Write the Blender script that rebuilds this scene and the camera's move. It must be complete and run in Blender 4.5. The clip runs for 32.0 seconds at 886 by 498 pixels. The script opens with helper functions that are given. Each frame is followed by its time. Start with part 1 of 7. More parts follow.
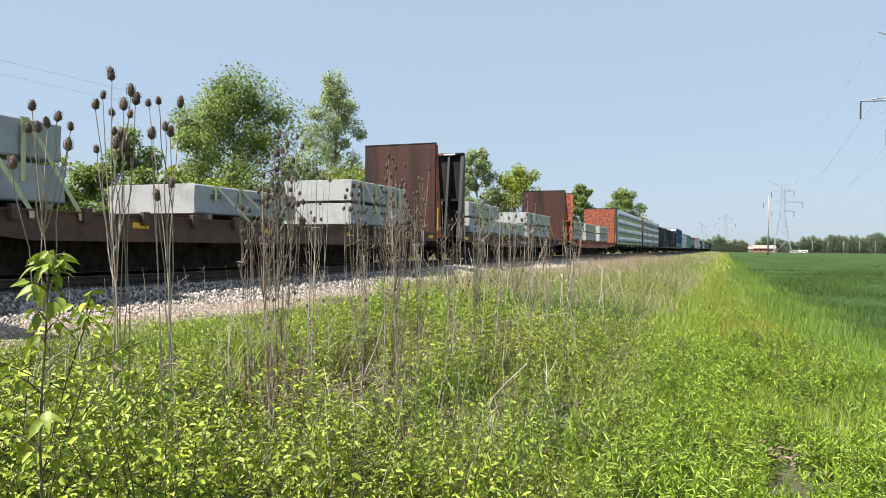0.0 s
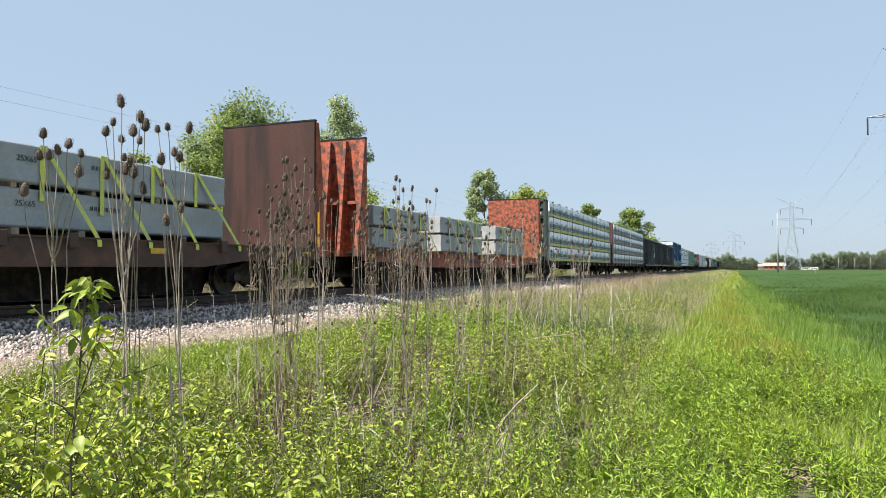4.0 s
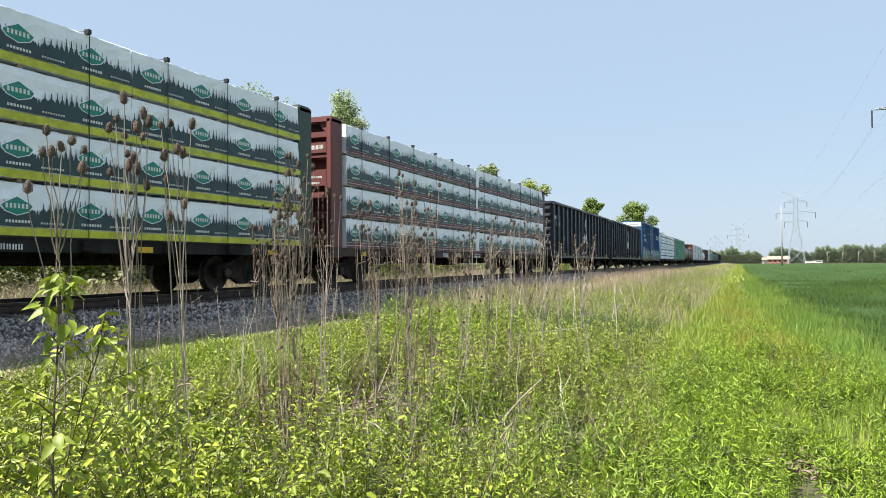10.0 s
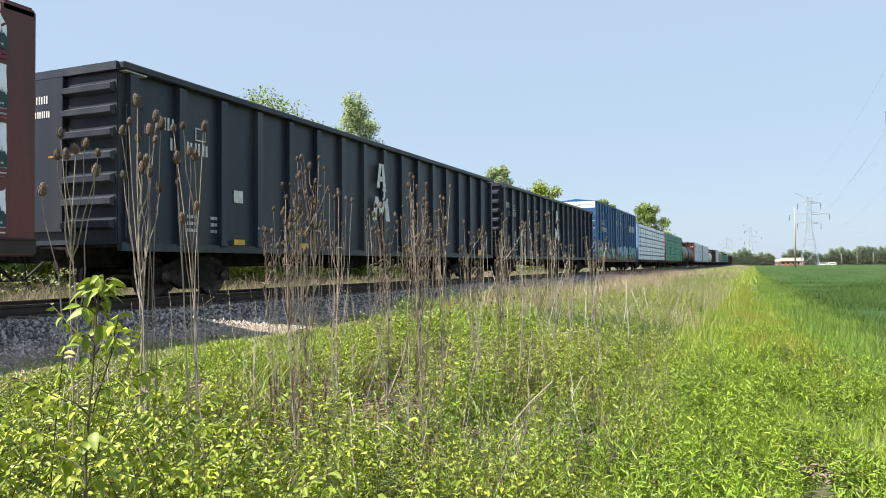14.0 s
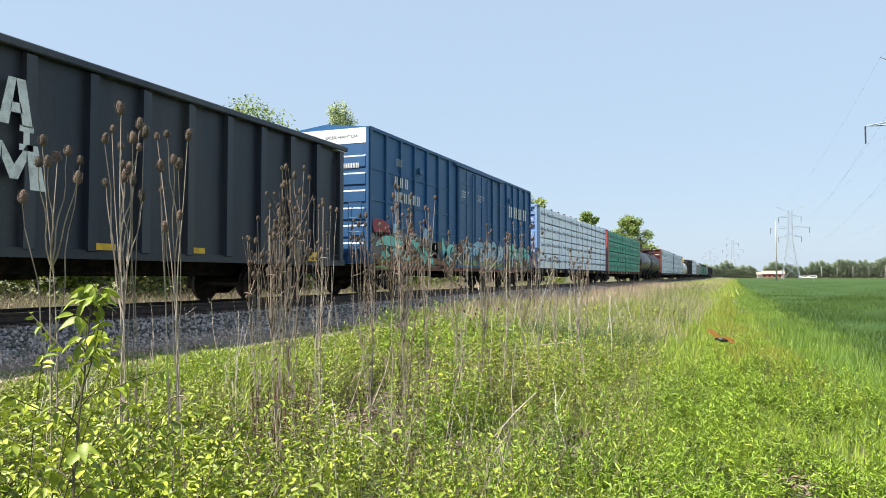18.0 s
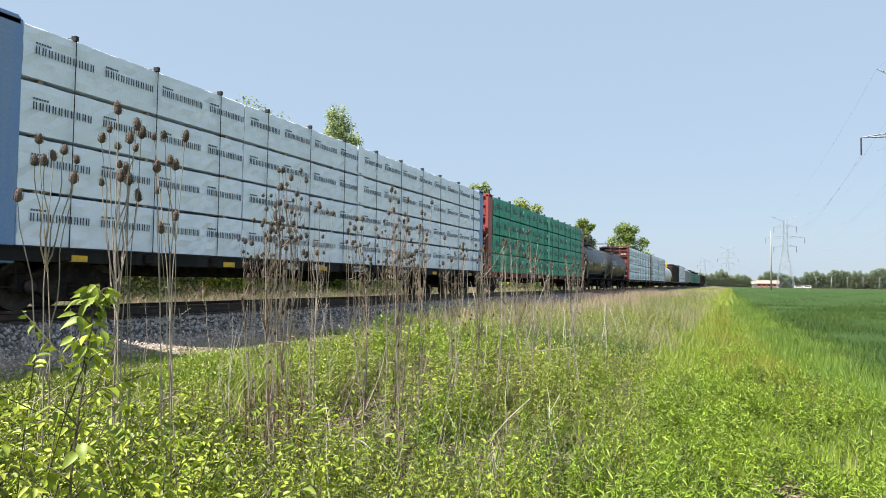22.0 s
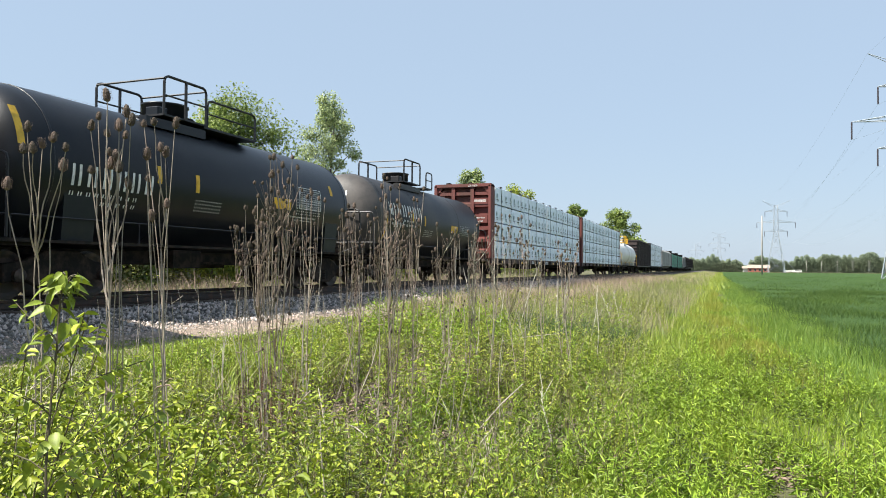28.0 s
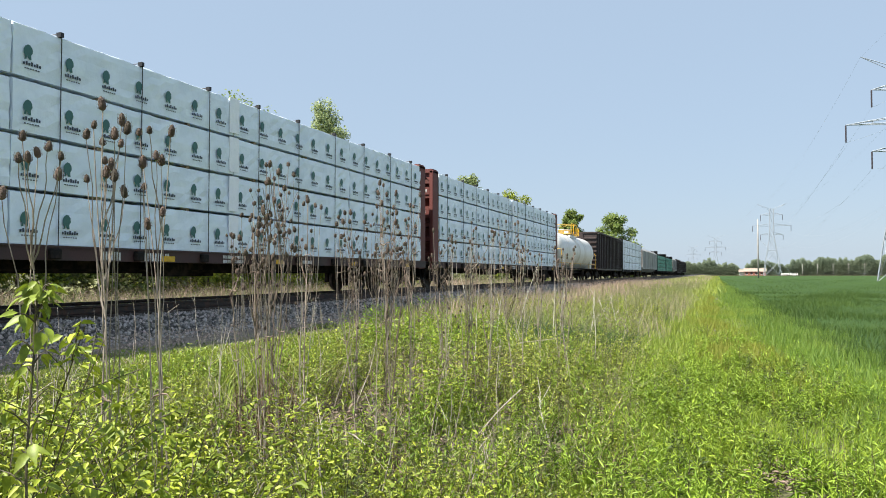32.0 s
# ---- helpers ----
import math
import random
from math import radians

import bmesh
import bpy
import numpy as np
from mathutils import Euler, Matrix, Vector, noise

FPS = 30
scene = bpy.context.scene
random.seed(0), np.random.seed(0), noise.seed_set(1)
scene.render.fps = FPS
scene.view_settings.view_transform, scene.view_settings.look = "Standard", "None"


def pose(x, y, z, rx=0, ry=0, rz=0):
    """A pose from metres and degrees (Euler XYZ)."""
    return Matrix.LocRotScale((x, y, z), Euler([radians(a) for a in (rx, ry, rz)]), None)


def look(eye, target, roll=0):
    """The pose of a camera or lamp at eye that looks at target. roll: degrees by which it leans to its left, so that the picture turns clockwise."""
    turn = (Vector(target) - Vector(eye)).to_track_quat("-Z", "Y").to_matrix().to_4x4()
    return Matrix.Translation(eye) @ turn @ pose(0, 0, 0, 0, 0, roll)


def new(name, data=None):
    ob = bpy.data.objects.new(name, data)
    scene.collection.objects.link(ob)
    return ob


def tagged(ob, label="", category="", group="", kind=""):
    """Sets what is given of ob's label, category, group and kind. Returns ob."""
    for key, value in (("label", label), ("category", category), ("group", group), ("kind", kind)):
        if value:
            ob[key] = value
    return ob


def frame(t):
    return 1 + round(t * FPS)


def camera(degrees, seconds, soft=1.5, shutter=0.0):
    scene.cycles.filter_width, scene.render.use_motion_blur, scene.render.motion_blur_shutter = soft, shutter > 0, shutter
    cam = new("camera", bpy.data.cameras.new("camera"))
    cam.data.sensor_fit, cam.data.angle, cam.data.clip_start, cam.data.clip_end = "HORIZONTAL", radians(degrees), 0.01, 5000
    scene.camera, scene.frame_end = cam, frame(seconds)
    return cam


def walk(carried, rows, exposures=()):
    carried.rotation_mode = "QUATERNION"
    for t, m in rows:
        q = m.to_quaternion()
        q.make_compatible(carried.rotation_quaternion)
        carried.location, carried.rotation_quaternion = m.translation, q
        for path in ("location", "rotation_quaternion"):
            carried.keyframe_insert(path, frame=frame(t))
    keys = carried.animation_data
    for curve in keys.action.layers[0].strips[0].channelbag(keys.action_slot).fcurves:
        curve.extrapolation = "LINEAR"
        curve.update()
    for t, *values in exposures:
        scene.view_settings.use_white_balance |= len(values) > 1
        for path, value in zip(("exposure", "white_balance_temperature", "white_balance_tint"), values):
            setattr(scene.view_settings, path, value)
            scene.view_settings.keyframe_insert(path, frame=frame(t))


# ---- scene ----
EYE = 1.65           # height of the lens over the field
RAIL = 1.03          # top of the rail
TRACK_X = -12.1      # middle of the track, which runs along y


def aim(yaw, pitch, roll):
    """The held camera: degrees to the left of the track, up, and lean."""
    return pose(0, 0, EYE, 0, 0, yaw) @ pose(0, 0, 0, 90 + pitch, 0, roll * 0) @ pose(0, 0, 0, 0, 0, roll)


cam = camera(62.55, 32.0, soft=0.95)
walk(cam, [
    (0, aim(21.278, -0.154, 0.584)),
    (0.5, aim(21.303, 0.160, 0.430)),
    (1, aim(21.325, 0.369, 0.326)),
    (1.5, aim(21.326, 0.609, 0.189)),
    (2, aim(21.348, 0.827, 0.151)),
    (2.5, aim(21.483, 1.175, 0.004)),
    (3, aim(21.634, 1.474, -0.059)),
    (3.5, aim(21.834, 1.597, -0.106)),
    (5.5, aim(22.001, 0.988, -0.204)),
    (6, aim(22.003, 0.887, -0.258)),
    (6.5, aim(21.964, 0.828, -0.245)),
    (7, aim(21.933, 0.741, -0.221)),
    (7.5, aim(21.881, 0.686, -0.275)),
    (8, aim(21.885, 0.619, -0.328)),
    (8.5, aim(21.893, 0.551, -0.260)),
    (9, aim(21.943, 0.615, -0.185)),
    (9.5, aim(22.031, 0.784, -0.167)),
    (10, aim(22.181, 1.127, -0.359)),
    (10.5, aim(22.350, 1.170, -0.089)),
    (11, aim(22.571, 1.135, 0.053)),
    (11.5, aim(22.785, 1.109, 0.023)),
    (12, aim(22.937, 1.112, -0.084)),
    (12.5, aim(23.060, 1.140, -0.194)),
    (13, aim(23.080, 1.211, -0.318)),
    (13.5, aim(23.074, 1.268, -0.417)),
    (14, aim(23.038, 1.278, -0.367)),
    (14.5, aim(22.948, 1.275, -0.242)),
    (16.5, aim(22.307, 1.762, 0.043)),
    (17, aim(22.076, 1.914, 0.026)),
    (17.5, aim(21.896, 2.055, -0.003)),
    (18, aim(21.825, 2.121, -0.012)),
    (18.5, aim(21.776, 2.210, 0.018)),
    (19, aim(21.763, 2.239, 0.095)),
    (19.5, aim(21.731, 2.407, 0.048)),
    (20, aim(21.670, 2.571, 0.127)),
    (20.5, aim(21.609, 2.698, 0.415)),
    (21, aim(21.554, 2.763, 0.619)),
    (21.5, aim(21.523, 2.680, 0.876)),
    (22, aim(21.504, 2.498, 0.819)),
    (22.5, aim(21.434, 2.122, 0.817)),
    (23, aim(21.422, 1.740, 0.596)),
    (23.5, aim(21.443, 1.390, 0.331)),
    (24, aim(21.530, 1.066, 0.126)),
    (24.5, aim(21.576, 0.862, -0.015)),
    (25, aim(21.594, 0.700, 0.193)),
    (25.5, aim(21.530, 0.729, 0.334)),
    (27.5, aim(21.032, 1.394, 0.421)),
    (28, aim(20.894, 1.436, 0.486)),
    (28.5, aim(20.731, 1.492, 0.331)),
    (29, aim(20.586, 1.524, 0.355)),
    (29.5, aim(20.453, 1.518, 0.365)),
    (30, aim(20.402, 1.589, 0.247)),
    (30.5, aim(20.409, 1.568, 0.311)),
    (31, aim(20.489, 1.628, 0.183)),
    (31.5, aim(20.597, 1.746, 0.067)),
    (32, aim(20.636, 1.910, 0.005)),
], [(0, 1.13), (3, 1.13), (6, 1.11), (7.5, 1.15), (9, 1.2), (12, 1.27), (14.5, 1.27), (20, 1.30), (22, 1.18), (24, 1.19), (26, 1.2), (29, 1.17), (32, 1.12)])


def travel(t):
    """How far the train has rolled, from the middle of the clip, towards the camera."""
    u = (t - 16) / 16
    return 16 * (8.3954 * u + -0.0390 * u ** 2 + -0.0699 * u ** 3 + -0.0294 * u ** 4)


# ---- world and sun ----
SUN_WAY = Vector((-0.52, -0.50, 1.0)).normalized()
world = bpy.data.worlds.new("sky")
scene.world = world
world.use_nodes = True
wn = world.node_tree.nodes
wn.clear()
sky = wn.new("ShaderNodeTexSky")
sky.sky_type, sky.sun_disc = "NISHITA", False
sky.sun_elevation = math.asin(SUN_WAY.z)
sky.sun_rotation = math.atan2(SUN_WAY.x, SUN_WAY.y)
sky.altitude, sky.air_density, sky.dust_density, sky.ozone_density = 200, 1.2, 0.8, 1.2
back = wn.new("ShaderNodeBackground")
back.inputs["Strength"].default_value = 0.108
wout = wn.new("ShaderNodeOutputWorld")
veil = wn.new("ShaderNodeMix")               # thin haze evens the sky out
veil.data_type = "RGBA"
veil.inputs["Factor"].default_value = 0.88
veil.inputs[7].default_value = (1.96, 2.50, 3.20, 1)
world.node_tree.links.new(sky.outputs[0], veil.inputs[6])
world.node_tree.links.new(veil.outputs[2], back.inputs[0])
world.node_tree.links.new(back.outputs[0], wout.inputs[0])
sun = new("sun", bpy.data.lights.new("sun", "SUN"))
sun.data.energy, sun.data.angle, sun.data.color = 4.75, radians(0.53), (1.0, 0.95, 0.86)
sun.matrix_world = look(SUN_WAY * 200, (0, 0, 0))


# ---- materials ----
def mat(name, colour, rough=0.7, metal=0.0, vary=0.18, scale=3.0, grain=40.0, bump=0.15, dist=0.01, second=None, mix=0.5, spec=0.5, streak=False, by_object=0.0, island=0.0, through_light=0.0):
    """A surface with patches of wear (scale) and grain; second is the colour of its stains, mix how much of it they cover."""
    m = bpy.data.materials.new(name)
    m.use_nodes = True
    n, l = m.node_tree.nodes, m.node_tree.links
    b = n["Principled BSDF"]
    b.inputs["Roughness"].default_value, b.inputs["Metallic"].default_value = rough, metal
    b.inputs["Specular IOR Level"].default_value = spec
    co = n.new("ShaderNodeTexCoord")
    src = co.outputs["Object"]
    if streak:
        mp = n.new("ShaderNodeMapping")
        mp.inputs["Scale"].default_value = (1, 1, 0.12)
        l.new(src, mp.inputs[0])
        src = mp.outputs[0]
    big, fine = n.new("ShaderNodeTexNoise"), n.new("ShaderNodeTexNoise")
    for t, s, d in ((big, scale, 5), (fine, grain, 4)):
        t.inputs["Scale"].default_value, t.inputs["Detail"].default_value = s, d
        t.inputs["Roughness"].default_value = 0.62
    l.new(src, big.inputs["Vector"])
    l.new(co.outputs["Object"], fine.inputs["Vector"])
    ramp = n.new("ShaderNodeValToRGB")
    ramp.color_ramp.elements[0].position, ramp.color_ramp.elements[1].position = 0.62 - 0.35 * mix, 0.80 - 0.35 * mix
    c2 = second or tuple(c * 0.72 for c in colour)
    ramp.color_ramp.elements[0].color, ramp.color_ramp.elements[1].color = (*colour, 1), (*c2, 1)
    l.new(big.outputs["Fac"], ramp.inputs["Fac"])
    val = n.new("ShaderNodeMapRange")
    val.inputs["From Min"].default_value, val.inputs["From Max"].default_value = 0.25, 0.75
    val.inputs["To Min"].default_value, val.inputs["To Max"].default_value = 1 - vary, 1 + vary
    l.new(fine.outputs["Fac"], val.inputs["Value"])
    hsv = n.new("ShaderNodeHueSaturation")
    l.new(ramp.outputs[0], hsv.inputs["Color"])
    if by_object or island:
        src2 = n.new("ShaderNodeObjectInfo").outputs["Random"] if by_object else n.new("ShaderNodeNewGeometry").outputs["Random Per Island"]
        amount = by_object or island
        rr = n.new("ShaderNodeMapRange")
        rr.inputs["To Min"].default_value, rr.inputs["To Max"].default_value = 1 - amount, 1 + amount
        l.new(src2, rr.inputs["Value"])
        mul = n.new("ShaderNodeMath")
        mul.operation = "MULTIPLY"
        l.new(rr.outputs[0], mul.inputs[0])
        l.new(val.outputs[0], mul.inputs[1])
        l.new(mul.outputs[0], hsv.inputs["Value"])
        hue = n.new("ShaderNodeMapRange")
        hue.inputs["To Min"].default_value, hue.inputs["To Max"].default_value = 0.5 + amount * 0.035, 0.5 - amount * 0.05
        l.new(src2, hue.inputs["Value"])
        l.new(hue.outputs[0], hsv.inputs["Hue"])
    else:
        l.new(val.outputs[0], hsv.inputs["Value"])
    l.new(hsv.outputs[0], b.inputs["Base Color"])
    if bump:
        bp = n.new("ShaderNodeBump")
        bp.inputs["Strength"].default_value, bp.inputs["Distance"].default_value = bump, dist
        l.new(fine.outputs["Fac"], bp.inputs["Height"])
        l.new(bp.outputs[0], b.inputs["Normal"])
    if through_light:
        tr = n.new("ShaderNodeBsdfTranslucent")
        l.new(hsv.outputs[0], tr.inputs["Color"])
        mx = n.new("ShaderNodeMixShader")
        mx.inputs[0].default_value = through_light
        l.new(b.outputs[0], mx.inputs[1])
        l.new(tr.outputs[0], mx.inputs[2])
        l.new(mx.outputs[0], n["Material Output"].inputs["Surface"])
    return m


M = {
    "soil": mat("soil", (0.16, 0.12, 0.075), 0.95, scale=0.7, grain=22, bump=0.6, dist=0.03, second=(0.10, 0.10, 0.04)),
    # Bed coloured near black to paint the shade in gaps between stones.
    "ballast_bed": mat("shade-darkened ballast bed", (0.06, 0.055, 0.052), 0.95, scale=1.5, grain=30, vary=0.5, bump=1.0, dist=0.04, second=(0.10, 0.08, 0.068)),
    "stone": mat("ballast stone", (0.31, 0.285, 0.26), 0.9, scale=2.0, grain=50, vary=0.3, island=0.7, second=(0.38, 0.325, 0.28), mix=0.45),
    "fines": mat("pale pinkish gravel", (0.36, 0.285, 0.225), 0.95, scale=2.0, grain=50, vary=0.25, island=0.55, second=(0.40, 0.33, 0.27)),
    "grit": mat("pinkish grit", (0.30, 0.235, 0.185), 0.95, scale=3.0, grain=60, vary=0.6, bump=1.0, dist=0.03, second=(0.17, 0.135, 0.105), mix=0.5),
    "rail": mat("rail steel", (0.030, 0.024, 0.021), 0.6, 0.3, scale=6, second=(0.07, 0.035, 0.022)),
    "rail_head": mat("worn rail head", (0.45, 0.44, 0.43), 0.25, 1.0, scale=8, vary=0.1),
    "tie": mat("weathered tie", (0.13, 0.10, 0.08), 0.9, scale=5, grain=60, bump=0.5, by_object=0.25),
    # Grime, with the shade below the cars deepened in the colour.
    "under": mat("grimy running gear darkened for shade", (0.013, 0.0115, 0.0105), 0.85, 0.0, spec=0.2, scale=4, second=(0.045, 0.032, 0.025)),
    "wheel": mat("wheel steel", (0.026, 0.021, 0.018), 0.55, 0.3, scale=6, second=(0.07, 0.045, 0.034)),
    "brown": mat("oxide brown car paint", (0.066, 0.032, 0.026), 0.65, scale=0.9, streak=True, second=(0.105, 0.050, 0.040), vary=0.25, mix=0.4),
    "bulkhead_brown": mat("rusted brown bulkhead steel", (0.062, 0.026, 0.020), 0.75, spec=0.3, scale=1.7, streak=True, second=(0.026, 0.014, 0.012), vary=0.3, mix=0.5),
    "deck_brown": mat("dark rusted flatcar steel", (0.060, 0.036, 0.030), 0.75, scale=1.6, second=(0.115, 0.055, 0.035), vary=0.3),
    "post_grey": mat("scuffed black steel", (0.038, 0.038, 0.040), 0.6, scale=2.5, streak=True, second=(0.014, 0.019, 0.019), vary=0.3),
    "rust_edge": mat("rusted orange steel", (0.34, 0.085, 0.035), 0.8, scale=3.0, second=(0.12, 0.045, 0.03), vary=0.3, mix=0.5),
    "black": mat("black car paint", (0.010, 0.0098, 0.010), 0.75, spec=0.25, scale=1.5, streak=True, second=(0.032, 0.027, 0.025), vary=0.25, mix=0.4),
    "orange": mat("faded orange paint flaking to rust", (0.42, 0.092, 0.036), 0.7, scale=5.5, second=(0.085, 0.036, 0.026), vary=0.3, mix=0.62),
    "orange_deck": mat("faded red orange sill", (0.33, 0.085, 0.05), 0.7, scale=2.2, second=(0.12, 0.05, 0.035), vary=0.3, mix=0.55),
    "maroon": mat("maroon car paint", (0.16, 0.038, 0.034), 0.55, scale=1.2, streak=True, second=(0.10, 0.035, 0.03), vary=0.2),
    "red": mat("brick red car paint", (0.36, 0.065, 0.06), 0.5, scale=1.2, streak=True, second=(0.24, 0.06, 0.05), vary=0.18),
    "oxide_red": mat("rusty red car paint", (0.135, 0.034, 0.028), 0.65, scale=1.6, streak=True, second=(0.085, 0.034, 0.026), vary=0.25),
    "green_dark": mat("dark green car paint", (0.034, 0.058, 0.044), 0.55, scale=1.6, second=(0.05, 0.054, 0.045)),
    # Sill copies of the maroon and red paints, darkened to imitate deep shade.
    "sill_maroon": mat("shade-darkened maroon sill", (0.055, 0.022, 0.020), 0.65, scale=1.5, second=(0.035, 0.022, 0.02), vary=0.25),
    "sill_red": mat("shade-darkened red sill", (0.20, 0.046, 0.040), 0.65, scale=1.5, second=(0.10, 0.032, 0.027), vary=0.25),
    "steel_blue": mat("pale blue car paint", (0.16, 0.27, 0.50), 0.5, scale=1.5, streak=True, second=(0.24, 0.30, 0.40), vary=0.15),
    "navy": mat("dark blue boxcar paint", (0.017, 0.092, 0.228), 0.46, spec=0.35, scale=0.8, streak=True, second=(0.030, 0.098, 0.20), vary=0.32, mix=0.4),
    "navy_end": mat("blue boxcar end paint", (0.024, 0.088, 0.205), 0.45, scale=1.0, streak=True, vary=0.14),
    "gondola": mat("charcoal gondola paint", (0.027, 0.032, 0.046), 0.42, spec=0.36, scale=0.9, streak=True, second=(0.050, 0.053, 0.062), vary=0.3, mix=0.5, by_object=0.22),
    "tank_black": mat("satin black tank paint", (0.008, 0.010, 0.014), 0.36, spec=0.26, scale=0.7, second=(0.015, 0.016, 0.019), vary=0.15, mix=0.45),
    "tank_dusty": mat("dusty black tank paint", (0.014, 0.0145, 0.017), 0.44, spec=0.26, scale=0.5, streak=True, second=(0.040, 0.037, 0.035), vary=0.2, mix=0.45),
    "tank_grey": mat("dusty black tank end", (0.075, 0.066, 0.060), 0.6, scale=0.9, second=(0.04, 0.037, 0.035), vary=0.2),
    "tank_white": mat("white tank paint", (0.72, 0.71, 0.68), 0.45, scale=1.2, streak=True, second=(0.50, 0.46, 0.40), vary=0.06, mix=0.3),
    "dark_car": mat("dark brown car paint", (0.045, 0.030, 0.028), 0.6, scale=1.0, streak=True, vary=0.2),
    "grey_car": mat("grey hopper paint", (0.34, 0.34, 0.33), 0.6, scale=1.0, streak=True, second=(0.22, 0.21, 0.20), vary=0.1),
    "wrap_white": mat("white lumber wrap", (0.89, 0.905, 0.945), 0.34, scale=2.4, grain=4, vary=0.04, bump=0.5, dist=0.035, second=(0.84, 0.865, 0.915)),
    "wrap_grey": mat("pale grey lumber wrap", (0.82, 0.865, 0.945), 0.36, scale=2.0, grain=3, vary=0.05, bump=0.5, dist=0.04, second=(0.76, 0.81, 0.89)),
    "wrap_bluish": mat("bluish white lumber wrap", (0.79, 0.875, 0.955), 0.36, scale=2.0, grain=3, vary=0.05, bump=0.5, dist=0.04, second=(0.72, 0.81, 0.895)),
    "wrap_green": mat("green lumber wrap", (0.010, 0.34, 0.20), 0.42, spec=0.3, scale=2.5, grain=7, vary=0.2, bump=0.8, dist=0.05, second=(0.008, 0.20, 0.12)),
    "wrap_bright": mat("bright green wrap", (0.03, 0.42, 0.26), 0.4, grain=9, vary=0.1),
    "print_forest": mat("printed dark forest", (0.018, 0.050, 0.055), 0.45, vary=0.1, bump=0),
    "print_teal": mat("printed teal", (0.015, 0.22, 0.17), 0.45, vary=0.1, bump=0),
    "print_grey_green": mat("printed grey green", (0.035, 0.13, 0.115), 0.45, vary=0.1, bump=0),
    "print_yellow": mat("printed lime band", (0.55, 0.56, 0.03), 0.45, vary=0.12, bump=0),
    "print_maroon": mat("printed maroon band", (0.14, 0.018, 0.035), 0.45, vary=0.1, bump=0),
    "print_dark": mat("printed dark ink", (0.03, 0.045, 0.07), 0.5, vary=0.1, bump=0),
    "white_paint": mat("white stencil paint", (0.72, 0.72, 0.70), 0.6, vary=0.08, bump=0, scale=6, second=(0.5, 0.5, 0.48)),
    "white_roof": mat("white roof end paint", (0.78, 0.78, 0.76), 0.5, scale=2, second=(0.6, 0.6, 0.58), vary=0.06),
    "yellow_paint": mat("yellow reflector paint", (0.72, 0.42, 0.02), 0.5, vary=0.1, bump=0, scale=5),
    "strap": mat("lime webbing strap", (0.60, 0.62, 0.10), 0.7, vary=0.15, scale=3, second=(0.45, 0.50, 0.16)),
    "strap_old": mat("faded webbing strap", (0.50, 0.52, 0.30), 0.75, vary=0.15, scale=3),
    # Light painted in: sides darker and bluish as shaded, sun-facing ends lighter.
    "slab": mat("pale cast slab in shaded tone", (0.30, 0.325, 0.35), 0.5, scale=1.6, grain=14, vary=0.10, bump=0.15, second=(0.26, 0.285, 0.31)),
    "slab_end_lit": mat("sunlit slab end", (0.37, 0.375, 0.375), 0.6, scale=2.0, grain=10, vary=0.10, second=(0.29, 0.295, 0.295)),
    "timber": mat("timber dunnage", (0.36, 0.28, 0.19), 0.85, scale=6, grain=60, by_object=0.2),
    "cable": mat("black steel cable", (0.02, 0.02, 0.022), 0.5, 0.3, vary=0.1),
    # Blue-grey lightened so the far towers look hazed.
    "lattice": mat("galvanised steel paled for haze", (0.34, 0.38, 0.43), 0.6, 0.1, scale=2, vary=0.1),
    "insulator": mat("dark insulator", (0.05, 0.04, 0.045), 0.4),
    "wire": mat("aluminium conductor", (0.48, 0.52, 0.56), 0.5, 0.5, vary=0.05, bump=0),
    "pole": mat("weathered pole", (0.36, 0.345, 0.32), 0.85, scale=4, grain=30, streak=True),
    "brick_house": mat("red brick wall", (0.34, 0.12, 0.085), 0.85, scale=1, grain=8),
    "roof": mat("pale roof", (0.36, 0.29, 0.235), 0.8, scale=1),
    "white_wall": mat("white siding", (0.75, 0.74, 0.71), 0.7),
    "glass_dark": mat("dark window glass", (0.03, 0.035, 0.04), 0.08, vary=0.05, bump=0, spec=0.8),
    "bark": mat("grey bark", (0.14, 0.11, 0.085), 0.9, scale=3, grain=24, bump=0.7, dist=0.03),
    "leaf_tree": mat("tree leaves", (0.225, 0.305, 0.082), 0.5, island=0.5, scale=0.5, second=(0.17, 0.235, 0.06), bump=0, through_light=0.42),
    "leaf_pale": mat("pale poplar leaves", (0.34, 0.41, 0.20), 0.5, island=0.45, scale=0.5, second=(0.25, 0.315, 0.14), bump=0, through_light=0.42),
    "leaf_bush": mat("bush leaves", (0.32, 0.38, 0.055), 0.55, island=0.5, scale=0.6, second=(0.15, 0.21, 0.03), bump=0, through_light=0.35),
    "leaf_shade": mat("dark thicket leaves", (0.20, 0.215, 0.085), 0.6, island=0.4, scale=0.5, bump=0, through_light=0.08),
    # Distance haze is put into this colour: pale, greyed green.
    "leaf_far_hazed": mat("far wood leaves with haze in the colour", (0.225, 0.275, 0.195), 0.9, island=0.10, scale=0.04, second=(0.28, 0.325, 0.225), bump=0, through_light=0.62, spec=0.1),
    "weed": mat("weed leaves", (0.275, 0.335, 0.035), 0.47, island=0.42, scale=2.4, second=(0.18, 0.225, 0.028), bump=0, through_light=0.11, spec=0.45),
    "weed_young": mat("young yellow green leaves", (0.285, 0.365, 0.034), 0.5, island=0.36, scale=2.6, second=(0.215, 0.265, 0.028), bump=0, through_light=0.2, spec=0.4),
    "weed_mid": mat("mid green leaves", (0.225, 0.345, 0.034), 0.5, island=0.26, scale=1.6, second=(0.265, 0.37, 0.038), bump=0, through_light=0.15, spec=0.3),
